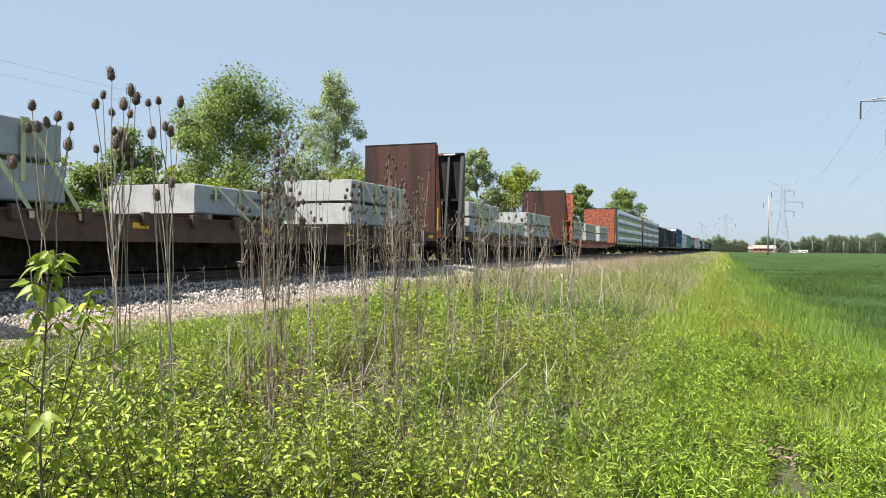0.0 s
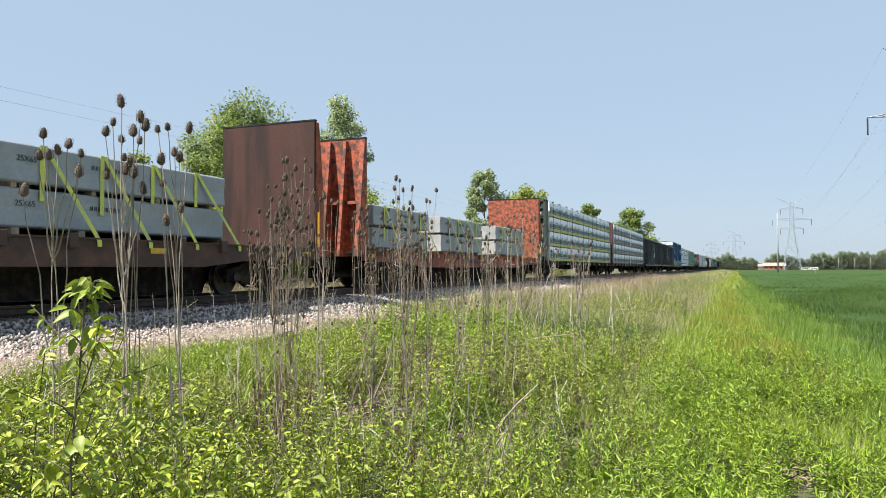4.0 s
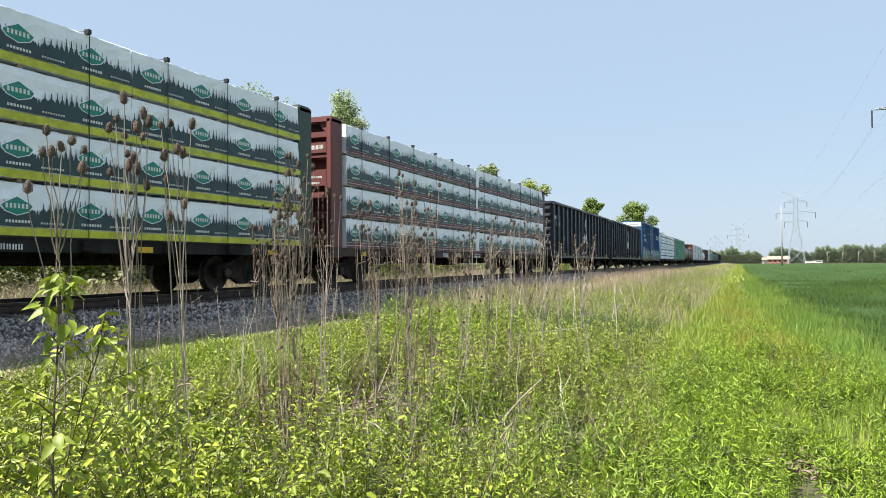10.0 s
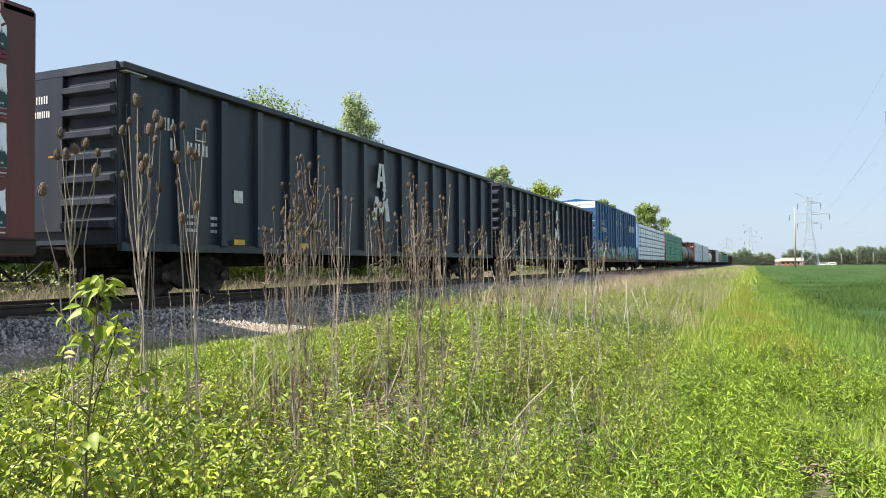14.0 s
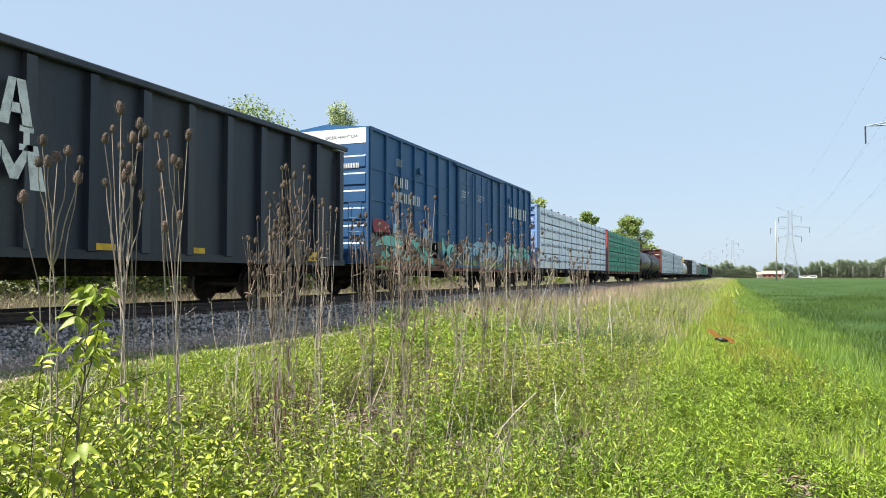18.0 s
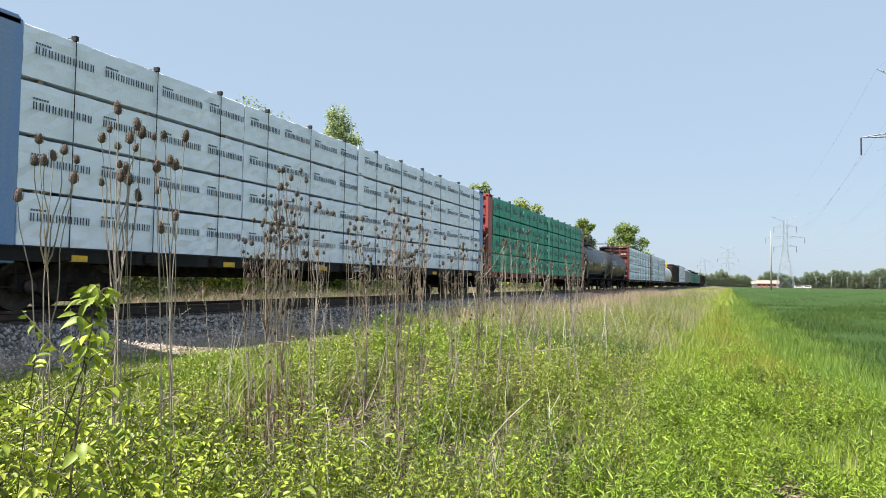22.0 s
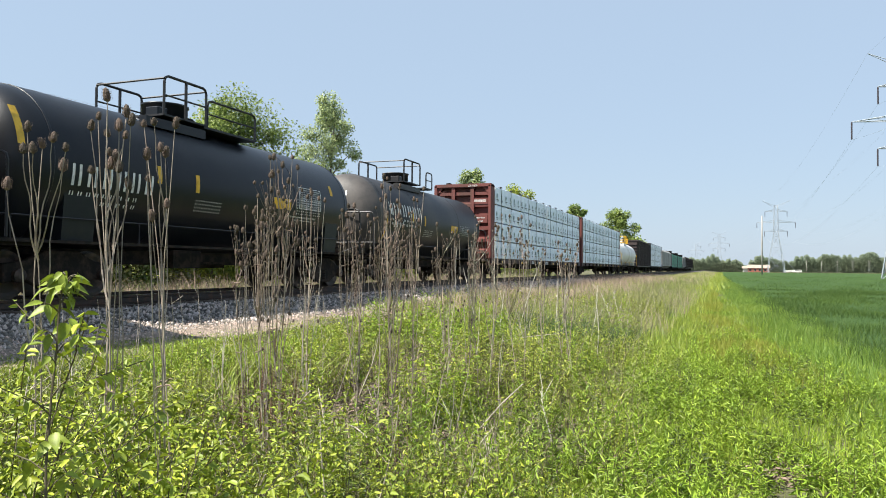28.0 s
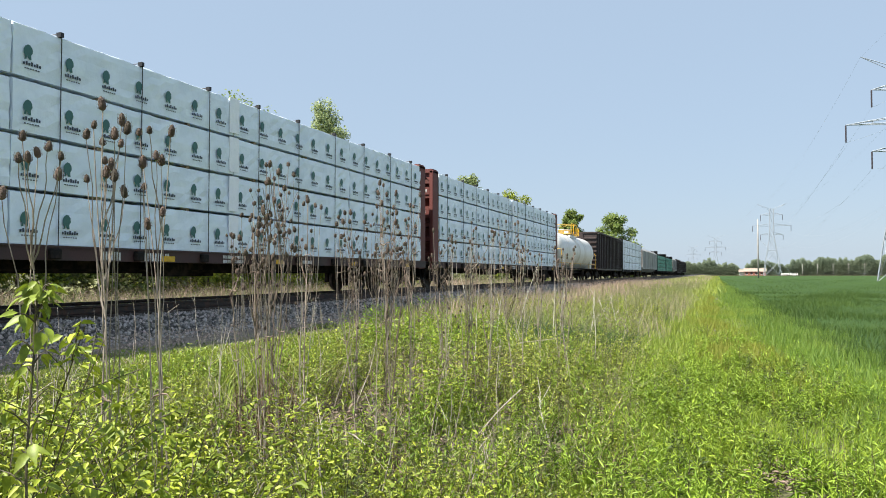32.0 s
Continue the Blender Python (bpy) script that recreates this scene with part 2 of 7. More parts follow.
    # A darker species whose colour also paints shaded leaves low in the gaps.
    "weed_dark": mat("dark and shaded weed leaves", (0.075, 0.115, 0.020), 0.45, island=0.40, scale=1.5, second=(0.11, 0.15, 0.026), bump=0, through_light=0.06),
    "grass": mat("grass blades", (0.235, 0.305, 0.045), 0.55, island=0.35, scale=0.35, second=(0.27, 0.335, 0.05), bump=0, through_light=0.2),
    "dry": mat("dry grass", (0.40, 0.345, 0.235), 0.8, island=0.4, scale=0.8, second=(0.31, 0.265, 0.165), bump=0, through_light=0.2),
    "seed_heads": mat("pinkish brown seeding grass", (0.39, 0.30, 0.225), 0.85, island=0.4, scale=0.7, second=(0.29, 0.22, 0.16), bump=0, through_light=0.2),
    "crop": mat("young wheat", (0.062, 0.112, 0.025), 0.55, island=0.30, scale=0.15, second=(0.085, 0.145, 0.03), spec=0.2, bump=0, through_light=0.3),
    "crop_edge": mat("paler wheat at the field's edge", (0.17, 0.285, 0.042), 0.55, island=0.3, scale=0.3, bump=0, through_light=0.35),
    "stalk": mat("dry brown stalk", (0.33, 0.28, 0.225), 0.85, scale=9, grain=40, by_object=0.25, second=(0.16, 0.125, 0.095), mix=0.4),
    "stalk_dark": mat("dark dead branches", (0.235, 0.18, 0.135), 0.9, scale=9, grain=40, by_object=0.3, second=(0.12, 0.09, 0.07)),
    "stalk_pale": mat("bleached stalk", (0.47, 0.42, 0.345), 0.85, scale=9, grain=40, by_object=0.2, second=(0.25, 0.21, 0.165), mix=0.4),
    "stalk_white": mat("bleached white stalk", (0.58, 0.54, 0.46), 0.85, scale=9, grain=40, by_object=0.15, second=(0.38, 0.34, 0.28), mix=0.35),
    "teasel": mat("teasel head", (0.115, 0.085, 0.062), 0.9, scale=30, grain=160, vary=0.45, bump=0.8, by_object=0.35),
    "stem_green": mat("dark woody stem", (0.085, 0.07, 0.035), 0.7, scale=8),
    "dock": mat("dark brown dead stems", (0.12, 0.07, 0.04), 0.9, scale=9, by_object=0.2),
    "litter": mat("dry leaf litter", (0.24, 0.19, 0.14), 0.9, island=0.5, scale=3, second=(0.09, 0.065, 0.045), bump=0),
    "black_rubber": mat("black rubber", (0.02, 0.02, 0.02), 0.7),
}


# ---- mesh helpers ----
def cubes(*rows):
    """A bmesh of boxes: each row is x0, x1, y0, y1, z0, z1."""
    bm = bmesh.new()
    for x0, x1, y0, y1, z0, z1 in rows:
        v = [bm.verts.new(p) for p in ((x0, y0, z0), (x1, y0, z0), (x1, y1, z0), (x0, y1, z0), (x0, y0, z1), (x1, y0, z1), (x1, y1, z1), (x0, y1, z1))]
        for f in ((0, 3, 2, 1), (4, 5, 6, 7), (0, 1, 5, 4), (1, 2, 6, 5), (2, 3, 7, 6), (3, 0, 4, 7)):
            bm.faces.new([v[i] for i in f])
    return bm


def bevelled(bm, width=0.01, segments=1):
    bmesh.ops.bevel(bm, geom=bm.edges[:], offset=width, segments=segments, affect="EDGES")
    return bm


def prism(outline, a, b, axis="y"):
    """A bmesh of an outline drawn in the two other axes and drawn out from a to b."""
    bm = bmesh.new()
    def put(p, q, d):
        return {"y": (p, d, q), "x": (d, p, q), "z": (p, q, d)}[axis]
    lo = [bm.verts.new(put(p, q, a)) for p, q in outline]
    hi = [bm.verts.new(put(p, q, b)) for p, q in outline]
    n = len(outline)
    bm.faces.new(lo)
    bm.faces.new(hi[::-1])
    for i in range(n):
        bm.faces.new((lo[i], lo[(i + 1) % n], hi[(i + 1) % n], hi[i]))
    bmesh.ops.recalc_face_normals(bm, faces=bm.faces[:])
    return bm


def tube(points, radius, sides=6, bm=None, radii=None):
    """A bmesh tube along points."""
    bm = bm or bmesh.new()
    pts = [Vector(p) for p in points]
    rings = []
    for i, p in enumerate(pts):
        way = (pts[min(i + 1, len(pts) - 1)] - pts[max(i - 1, 0)]).normalized()
        side = way.cross(Vector((0, 0, 1)) if abs(way.z) < 0.9 else Vector((1, 0, 0))).normalized()
        up = side.cross(way)
        r = radii[i] if radii else radius
        rings.append([bm.verts.new(p + (side * math.cos(k * math.tau / sides) + up * math.sin(k * math.tau / sides)) * r) for k in range(sides)])
    for a, b in zip(rings, rings[1:]):
        for k in range(sides):
            bm.faces.new((a[k], a[(k + 1) % sides], b[(k + 1) % sides], b[k]))
    bm.faces.new(rings[0][::-1])
    bm.faces.new(rings[-1])
    return bm


def lathe(profile, sides=24, axis="y"):
    """A bmesh turned about an axis: profile rows are (along, radius)."""
    bm = bmesh.new()
    rings = []
    for along, r in profile:
        ring = []
        for k in range(sides):
            c, s = math.cos(k * math.tau / sides) * r, math.sin(k * math.tau / sides) * r
            ring.append(bm.verts.new({"y": (c, along, s), "x": (along, c, s), "z": (c, s, along)}[axis]))
        rings.append(ring)
    for a, b in zip(rings, rings[1:]):
        for k in range(sides):
            bm.faces.new((a[k], a[(k + 1) % sides], b[(k + 1) % sides], b[k]))
    bm.faces.new(rings[0])
    bm.faces.new(rings[-1])
    bmesh.ops.recalc_face_normals(bm, faces=bm.faces[:])
    return bm


def mesh_of(name, bm, material, smooth=False):
    me = bpy.data.meshes.new(name)
    bm.to_mesh(me)
    bm.free()
    me.materials.append(M[material])
    if smooth:
        me.shade_smooth()
    return me


def part(name, bm, material, parent, label="", smooth=False):
    """One mesh object under a thing or a part. bm may be a mesh that is already made."""
    me = bm if isinstance(bm, bpy.types.Mesh) else mesh_of(name, bm, material, smooth)
    ob = new(name, me)
    ob.parent = parent
    if label:
        ob["label"] = label
    if name in ("leaf_stubs", "seed_spike", "printed_word", "printed_line", "small_print", "small_lettering", "table_row", "car_marking", "stencil"):
        ob["kind"] = "stuff"
    return ob


def thing(name, label, category, group="", kind="", at=(0, 0, 0)):
    ob = new(name)
    ob.location = at
    return tagged(ob, label, category, group, kind)


def sheet(name, verts, faces, material):
    """A mesh from numpy arrays: verts (n, 3) and faces (m, 3 or 4)."""
    verts, faces = np.asarray(verts, np.float32), np.asarray(faces, np.int32)
    me = bpy.data.meshes.new(name)
    m, k = faces.shape
    me.vertices.add(len(verts))
    me.vertices.foreach_set("co", verts.ravel())
    me.loops.add(m * k)
    me.loops.foreach_set("vertex_index", faces.ravel())
    me.polygons.add(m)
    me.polygons.foreach_set("loop_start", np.arange(0, m * k, k, dtype=np.int32))
    me.polygons.foreach_set("loop_total", np.full(m, k, np.int32))
    me.update(calc_edges=True)
    me.materials.append(M[material])
    return me

# ---- ground, track ----
def slope(x):
    """Height of the ground across the line: field, bank, track bed, far side."""
    return float(np.interp(x, [-60, -24, -17.5, -15.6, -13.9, -10.3, -8.4, -6.0, -2.5, 3000], [0.1, 0.15, 0.35, 0.42, 0.55, 0.55, 0.47, 0.28, 0.0, 0.0]))


def relief(x, y):
    near = max(0.0, 1 - abs(y) / 120)
    return 0.05 * near * noise.noise((x * 0.7, y * 0.7, 0)) + 0.03 * near * noise.noise((x * 2.3, y * 2.3, 5))


xs = sorted({*np.arange(-24, 6, 0.5).tolist(), *np.linspace(-60, -26, 12).tolist(), *np.linspace(8, 60, 12).tolist(), -2600, -1200, -500, -200, -100, 100, 200, 500, 1200, 2600})
ys = sorted({*np.arange(-8, 40, 0.5).tolist(), *np.linspace(42, 140, 30).tolist(), -2600, -800, -200, -60, -25, -12, 180, 250, 350, 500, 800, 1300, 2600})
gv = [(x, y, slope(x) + relief(x, y)) for y in ys for x in xs]
nx = len(xs)
gf = [(j * nx + i, j * nx + i + 1, (j + 1) * nx + i + 1, (j + 1) * nx + i) for j in range(len(ys) - 1) for i in range(nx - 1)]
M["grass_strip"] = mat("yellowish short grass", (0.20, 0.305, 0.034), 0.55, island=0.3, scale=0.3, second=(0.245, 0.32, 0.04), bump=0, through_light=0.35)
M["tussock"] = mat("bluish tussock grass", (0.065, 0.125, 0.038), 0.6, island=0.25, scale=0.5, bump=0, through_light=0.3)
M["weed_bright"] = mat("bright narrow leaves", (0.235, 0.35, 0.034), 0.5, island=0.25, scale=1.6, second=(0.20, 0.29, 0.03), bump=0, through_light=0.15)
M["weed_pale"] = mat("pale olive weed leaves", (0.29, 0.345, 0.052), 0.55, island=0.42, scale=1.2, second=(0.24, 0.28, 0.04), bump=0, through_light=0.12, spec=0.35)
M["grass_fresh"] = mat("fresh green grass", (0.22, 0.325, 0.030), 0.45, island=0.4, scale=1.2, second=(0.29, 0.37, 0.045), bump=0, through_light=0.18)
M["grass_worn"] = mat("worn yellowish grass", (0.245, 0.262, 0.034), 0.7, island=0.15, scale=0.3, second=(0.23, 0.265, 0.034), bump=0, through_light=0.3)
M["grass_rough"] = mat("rough grey green grass", (0.185, 0.225, 0.072), 0.7, island=0.4, scale=0.6, second=(0.27, 0.25, 0.12), bump=0, through_light=0.2)
# Base tone darkened so that ground between the plants reads as shadowed.
M["turf"] = mat("shade-darkened weedy turf", (0.060, 0.062, 0.026), 0.95, scale=0.8, grain=14, vary=0.45, bump=0.8, dist=0.05, second=(0.14, 0.13, 0.06))
ground = new("ground", sheet("ground", gv, gf, "turf"))
tagged(ground, "weedy bank and level farmland beside the railway", "ground", kind="structure")

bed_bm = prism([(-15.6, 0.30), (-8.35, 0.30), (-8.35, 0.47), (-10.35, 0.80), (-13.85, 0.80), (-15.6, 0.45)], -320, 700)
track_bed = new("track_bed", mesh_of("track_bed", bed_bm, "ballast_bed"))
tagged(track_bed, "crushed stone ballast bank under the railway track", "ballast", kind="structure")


def stones(name, label, seed, n, x0, x1, size, material):
    """Loose ballast, each a small faceted stone."""
    rng = np.random.default_rng(seed)
    base = np.array([(1, 0, 0), (-1, 0, 0), (0, 1, 0), (0, -1, 0), (0, 0, 1), (0, 0, -1)], float)
    tri = np.array([(0, 2, 4), (2, 1, 4), (1, 3, 4), (3, 0, 4), (2, 0, 5), (1, 2, 5), (3, 1, 5), (0, 3, 5)])
    y = 3 + 57 * rng.random(n) ** 1.7
    x = rng.uniform(x0, x1, n)
    z = np.interp(x, [-13.85, -10.35, -8.35, -7.6], [0.80, 0.80, 0.47, 0.40])
    r = (size[0] + (size[1] - size[0]) * rng.random(n) ** 1.9) * np.where(y > 25, 1.8, 1.0)
    a = rng.uniform(0, math.tau, n)
    v = base[None] * (r[:, None, None] * rng.uniform(0.5, 1.35, (n, 6, 1)))
    c, s = np.cos(a)[:, None], np.sin(a)[:, None]
    tilt = rng.uniform(-0.6, 0.6, (n, 1))
    vx, vy, vz = v[..., 0] * c - v[..., 1] * s, v[..., 0] * s + v[..., 1] * c, v[..., 2] + v[..., 0] * tilt
    p = np.stack([vx + x[:, None], vy + y[:, None], vz + z[:, None] + 0.006], -1).reshape(-1, 3)
    f = (tri[None] + 6 * np.arange(n)[:, None, None]).reshape(-1, 3)
    ob = new(name, sheet(name, p, f, material))
    tagged(ob, label, "ballast", kind="stuff")


stones("ballast_stones", "loose grey crushed stones along the track", 3, 54000, -13.9, -8.68, (0.013, 0.050), "stone")
stones("gravel", "pale pinkish gravel along the foot of the ballast", 4, 52000, -9.25, -7.0, (0.006, 0.034), "fines")
sy = np.r_[2:40:77j, 42:90:25j]
sx = np.linspace(0, 1, 8)
gx = (-8.98 + 0.10 * np.sin(sy * 1.7) + 0.07 * np.sin(sy * 4.1))[:, None] * (1 - sx) + (-7.55 + 0.22 * np.sin(sy * 0.9 + 1) + 0.12 * np.sin(sy * 2.9))[:, None] * sx
gz = np.interp(gx, [-13.85, -10.35, -8.35, -7.6, -6.0, -2.5], [0.80, 0.80, 0.47, 0.41, 0.28, 0.0]) + 0.012 + 0.01 * np.sin(gx * 9 + sy[:, None] * 5)
gz[:, 0] -= 0.04
gz[:, -1] -= 0.06
gp = np.stack([gx, np.repeat(sy[:, None], 8, 1), gz], -1).reshape(-1, 3)
tagged(new("gravel_shoulder", sheet("gravel_shoulder", gp, [(8 * j + i, 8 * j + i + 1, 8 * j + i + 9, 8 * j + i + 8) for j in range(len(sy) - 1) for i in range(7)], "grit")), "strip of pinkish grit beside the ballast", "gravel", kind="structure")

rail_shape = [(-0.075, 0), (0.075, 0), (0.075, 0.012), (0.012, 0.03), (0.009, 0.12), (0.036, 0.132), (0.036, 0.168), (0.028, 0.175), (-0.028, 0.175), (-0.036, 0.168), (-0.036, 0.132), (-0.009, 0.12), (-0.012, 0.03), (-0.075, 0.012)]
for side in (1, -1):
    x0 = TRACK_X + side * 0.755
    rail = new("rail", mesh_of("rail", prism([(x0 + p, RAIL - 0.176 + q) for p, q in rail_shape], -320, 700), "rail"))
    tagged(rail, "rusty steel rail with a worn bright head", "rail", "rails of the track", kind="structure")
    part("rail_head", cubes((x0 - 0.026, x0 + 0.026, -320, 700, RAIL - 0.003, RAIL + 0.001)), "rail_head", rail, "polished running surface")
ties = thing("ties", "weathered wooden ties half sunk in ballast", "railway ties", kind="structure")
tie_mesh = mesh_of("tie", bevelled(cubes((-1.3, 1.3, -0.115, 0.115, -0.17, 0.0)), 0.012), "tie")
for k in range(190):
    t_ob = part("tie", tie_mesh, "tie", ties)
    t_ob.location = (TRACK_X + random.uniform(-0.04, 0.04), -6 + k * 0.53, RAIL - 0.176)
    t_ob.rotation_euler.z = random.uniform(-0.015, 0.015)


# ---- plants ----
def ground_z(x):
    return np.interp(x, [-60, -24, -17.5, -15.6, -13.9, -10.3, -8.4, -6.0, -2.5, 3000], [0.1, 0.15, 0.35, 0.42, 0.55, 0.55, 0.47, 0.28, 0.0, 0.0])


def leaves_mesh(name, at, way, length, width, material, up=None, rng=None, plain=False, roll=0.25):
    """Folded leaves: at (n, 3) their foot, way (n, 3) the unit vector to the tip; plain ones are four-cornered."""
    n = len(at)
    rng = rng or np.random.default_rng(1)
    up = np.tile((0.0, 0.0, 1.0), (n, 1)) if up is None else up
    side = np.cross(way, up + rng.normal(0, roll, (n, 3)))
    side /= np.linalg.norm(side, axis=1, keepdims=True) + 1e-9
    nor = np.cross(side, way)
    L, W = length[:, None], width[:, None]
    lift = nor * W * 0.22
    if plain:
        mid = at + way * L * 0.45 + lift
        v = np.stack([at, mid + side * W * 0.5, at + way * L - nor * L * 0.15, mid - side * W * 0.5], 1).reshape(-1, 3)
        o = 4 * np.arange(n)[:, None]
        return sheet(name, v, np.concatenate([o + [0, 1, 2], o + [0, 2, 3]], 1).reshape(-1, 3), material)
    low, high = at + way * L * 0.30, at + way * L * 0.68 - nor * L * 0.05
    tip = at + way * L - nor * L * 0.18
    v = np.stack([at, low + side * W * 0.5 + lift, high + side * W * 0.40 + lift, tip, high - side * W * 0.40 + lift, low - side * W * 0.5 + lift], 1).reshape(-1, 3)
    o = 6 * np.arange(n)[:, None]
    f = np.concatenate([o + [0, 1, 2, 3], o + [0, 3, 4, 5]], 1).reshape(-1, 4)
    return sheet(name, v, f, material)


def blades_mesh(name, foot, height, lean, width, material, rng):
    """Bent blades of grass: foot (n, 3), lean (n, 2) the way in which the tip hangs over."""
    n = len(foot)
    a = rng.uniform(0, math.tau, n)
    side = np.stack([np.cos(a), np.sin(a), np.zeros(n)], 1) * width[:, None] * 0.5
    over = np.concatenate([lean, np.zeros((n, 1))], 1)
    upv = np.array([[0, 0, 1.0]]) * height[:, None]
    m = foot + upv * 0.6 + over * 0.35
    t = foot + upv + over
    v = np.stack([foot - side, foot + side, m + side * 0.75, m - side * 0.75, t], 1).reshape(-1, 3)
    o = 5 * np.arange(n)[:, None]
    f = np.concatenate([o + [0, 1, 2], o + [0, 2, 3], o + [3, 2, 4]], 1).reshape(-1, 3)
    return sheet(name, v, f, material)


def patch(x, y, scale, seed):
    """Smooth patchiness between 0 and 1."""
    r = np.random.default_rng(seed)
    out = np.zeros(len(x))
    for k in range(5):
        a, p = r.uniform(0, math.tau), r.uniform(0, math.tau)
        s = scale * r.uniform(0.6, 1.9)
        out += np.sin((x * np.cos(a) + y * np.sin(a)) / s + p)
    return 0.5 + 0.5 * np.tanh(out * 0.55)


BARE = [(-3.8, 4.85, 0.30), (-5.0, 6.9, 0.32), (-3.9, 6.85, 0.42), (-2.5, 6.75, 0.40), (-4.5, 10.3, 0.5), (0.46, 6.6, 0.26), (-4.25, 8.45, 0.4), (-2.45, 8.7, 0.36), (-1.6, 7.6, 0.25), (-2.6, 5.4, 0.28)]      # bare spots with litter


def wedge(rng, n, y0, y1, x0, x1, power=1.0, round_about=False):
    y = y0 + (y1 - y0) * rng.random(n) ** power
    x = rng.uniform(0, 1, n) * (x1 - x0) + x0
    seen = (x > -1.75 * y - 2.0) & (x < 0.30 * y + 1.6)
    if round_about:
        seen = np.hypot(x, y) > 0.75
    for cx, cy, r in BARE:
        d = math.hypot(cx, cy)
        along, across = (x * cx + y * cy) / d, (x * cy - y * cx) / d
        seen &= np.hypot((along - 0.89 * d) / (0.13 * d), across / (1.25 * r)) > 1 - 0.7 * (rng.random(len(x)) < 0.25)
    return x[seen], y[seen]


def low_by_track(x, y):
    """Plants stay short close to the ballast, where it is kept clear."""
    return np.where(y < 17, np.clip((x + 8.6) / 4.5, 0.14, 1.0), np.clip((x + 10.2) / 2.2, 0.3, 1.0))


def tallest(x, y):
    """The height that plants reach on the bank, which falls off towards the ballast."""
    near = np.clip(0.20 + 0.235 * (x + 7.0), 0.07, 1.3) * (0.68 + 0.5 * patch(x, y, 0.4, 71))
    near = near + 0.5 * np.exp(-((x + 4.75) / 0.9) ** 2 - ((y - 11) / 1.8) ** 2)
    return np.where(y < 15, near, np.maximum(near, np.clip((y - 15) / 8, 0, 1) * 0.75))


def plants(name, label, seed, n, y0, y1, x0, x1, tall, leaf, slim, material, per=14, crowd=8, spread=0.14, power=1.2, clear=0.2, rise=(-0.3, 0.9), first=0.25, taper=0.45, roll=0.5, stalk="stem_green", lean=0.10, beyond=None, fine=False, fade=1.0):
    """Leafy plants in clumps of crowd, tall in the clump's middle; leaves climb each stem in a spiral."""
    rng = np.random.default_rng(seed)
    cx, cy = wedge(rng, n, y0, y1, x0, x1, power)
    keep = patch(cx, cy, 0.6, seed) > clear
    keep &= rng.random(len(cx)) < np.clip((y1 - cy) / (0.4 * (y1 - y0)), 0, 1) * np.clip((x1 + rng.normal(0, 0.3, len(cx)) - cx) / fade, 0, 1)
    keep &= cx > -8.3 + 0.5 * np.sin(cy * 1.3) + 0.3 * np.sin(cy * 3.1)
    if beyond is not None:
        keep &= cx < beyond * cy
    cx, cy = cx[keep], cy[keep]
    vigour = np.clip(rng.lognormal(0, 0.55, len(cx)), 0.3, 2.0)
    reach = spread * rng.uniform(0.6, 1.6, len(cx))
    d, a = np.sqrt(rng.random(len(cx) * crowd)), rng.uniform(0, math.tau, len(cx) * crowd)
    x = np.repeat(cx, crowd) + np.repeat(reach, crowd) * d * np.cos(a)
    y = np.repeat(cy, crowd) + np.repeat(reach, crowd) * d * np.sin(a)
    m = len(x)
    h = rng.uniform(tall[0], tall[1], m) * np.repeat(vigour, crowd) * (1 - 0.6 * d * d)
    h = np.minimum(h, tallest(x, y) * rng.uniform(0.7, 1.05, m))
    foot = np.stack([x, y, ground_z(x) - 0.01], 1)
    sway = rng.normal(0, lean, (m, 2)) + np.stack([np.cos(a), np.sin(a)], 1) * (d * 0.22)[:, None]
    k = np.tile(np.arange(per), m)
    u = first + (1 - first) * (k + rng.random(m * per)) / per
    turn = np.repeat(rng.uniform(0, math.tau, m), per) + k * 2.4 + rng.normal(0, 0.3, m * per)
    el = rise[0] + (rise[1] - rise[0]) * u ** 1.5 + rng.normal(0, 0.25, m * per)
    hh = np.repeat(h, per)
    at = np.repeat(foot, per, 0) + np.stack([np.repeat(sway[:, 0], per) * hh * u * u, np.repeat(sway[:, 1], per) * hh * u * u, hh * u], 1)
    way = np.stack([np.cos(turn) * np.cos(el), np.sin(turn) * np.cos(el), np.sin(el)], 1)
    L = rng.uniform(leaf[0], leaf[1], m * per) * (1 - taper * u ** 2) * np.repeat(np.clip(h / (0.6 * tall[1]), 0.5, 1.1), per)
    ob = new(name, leaves_mesh(name, at, way, L, L * rng.uniform(slim[0], slim[1], m * per), material, rng=rng, plain=fine, roll=roll))
    tagged(ob, label, "weeds", kind="stuff")
    if stalk:
        st = new("weed_stems", blades_mesh("weed_stems", foot, h * 0.98, sway * h[:, None], rng.uniform(0.003, 0.007, m), stalk, rng))
        tagged(st, "thin stems of the weeds", "weeds", kind="stuff")


def grass(name, label, seed, n, y0, y1, x0, x1, tall, width, material, power=1.0, clear=0.0, category="grass", patchy=0.6, lean=0.33, round_about=False, thin=None):
    rng = np.random.default_rng(seed)
    x, y = wedge(rng, n, y0, y1, x0, x1, power, round_about)
    keep = patch(x, y, patchy, seed) > clear
    if category == "grass" and material in ("dry", "litter") and x1 > -1:
        keep &= rng.random(len(x)) < np.clip((x1 + rng.normal(0, 0.3, len(x)) - x) / 1.8, 0, 1)
    if thin is not None:
        keep &= thin(seed, x, y)
    x, y = x[keep], y[keep]
    n = len(x)
    h = rng.uniform(tall[0], tall[1], n) * (0.6 + 0.6 * patch(x, y, 0.8, seed + 1)) * np.where(x > -14, low_by_track(x, y), 1)
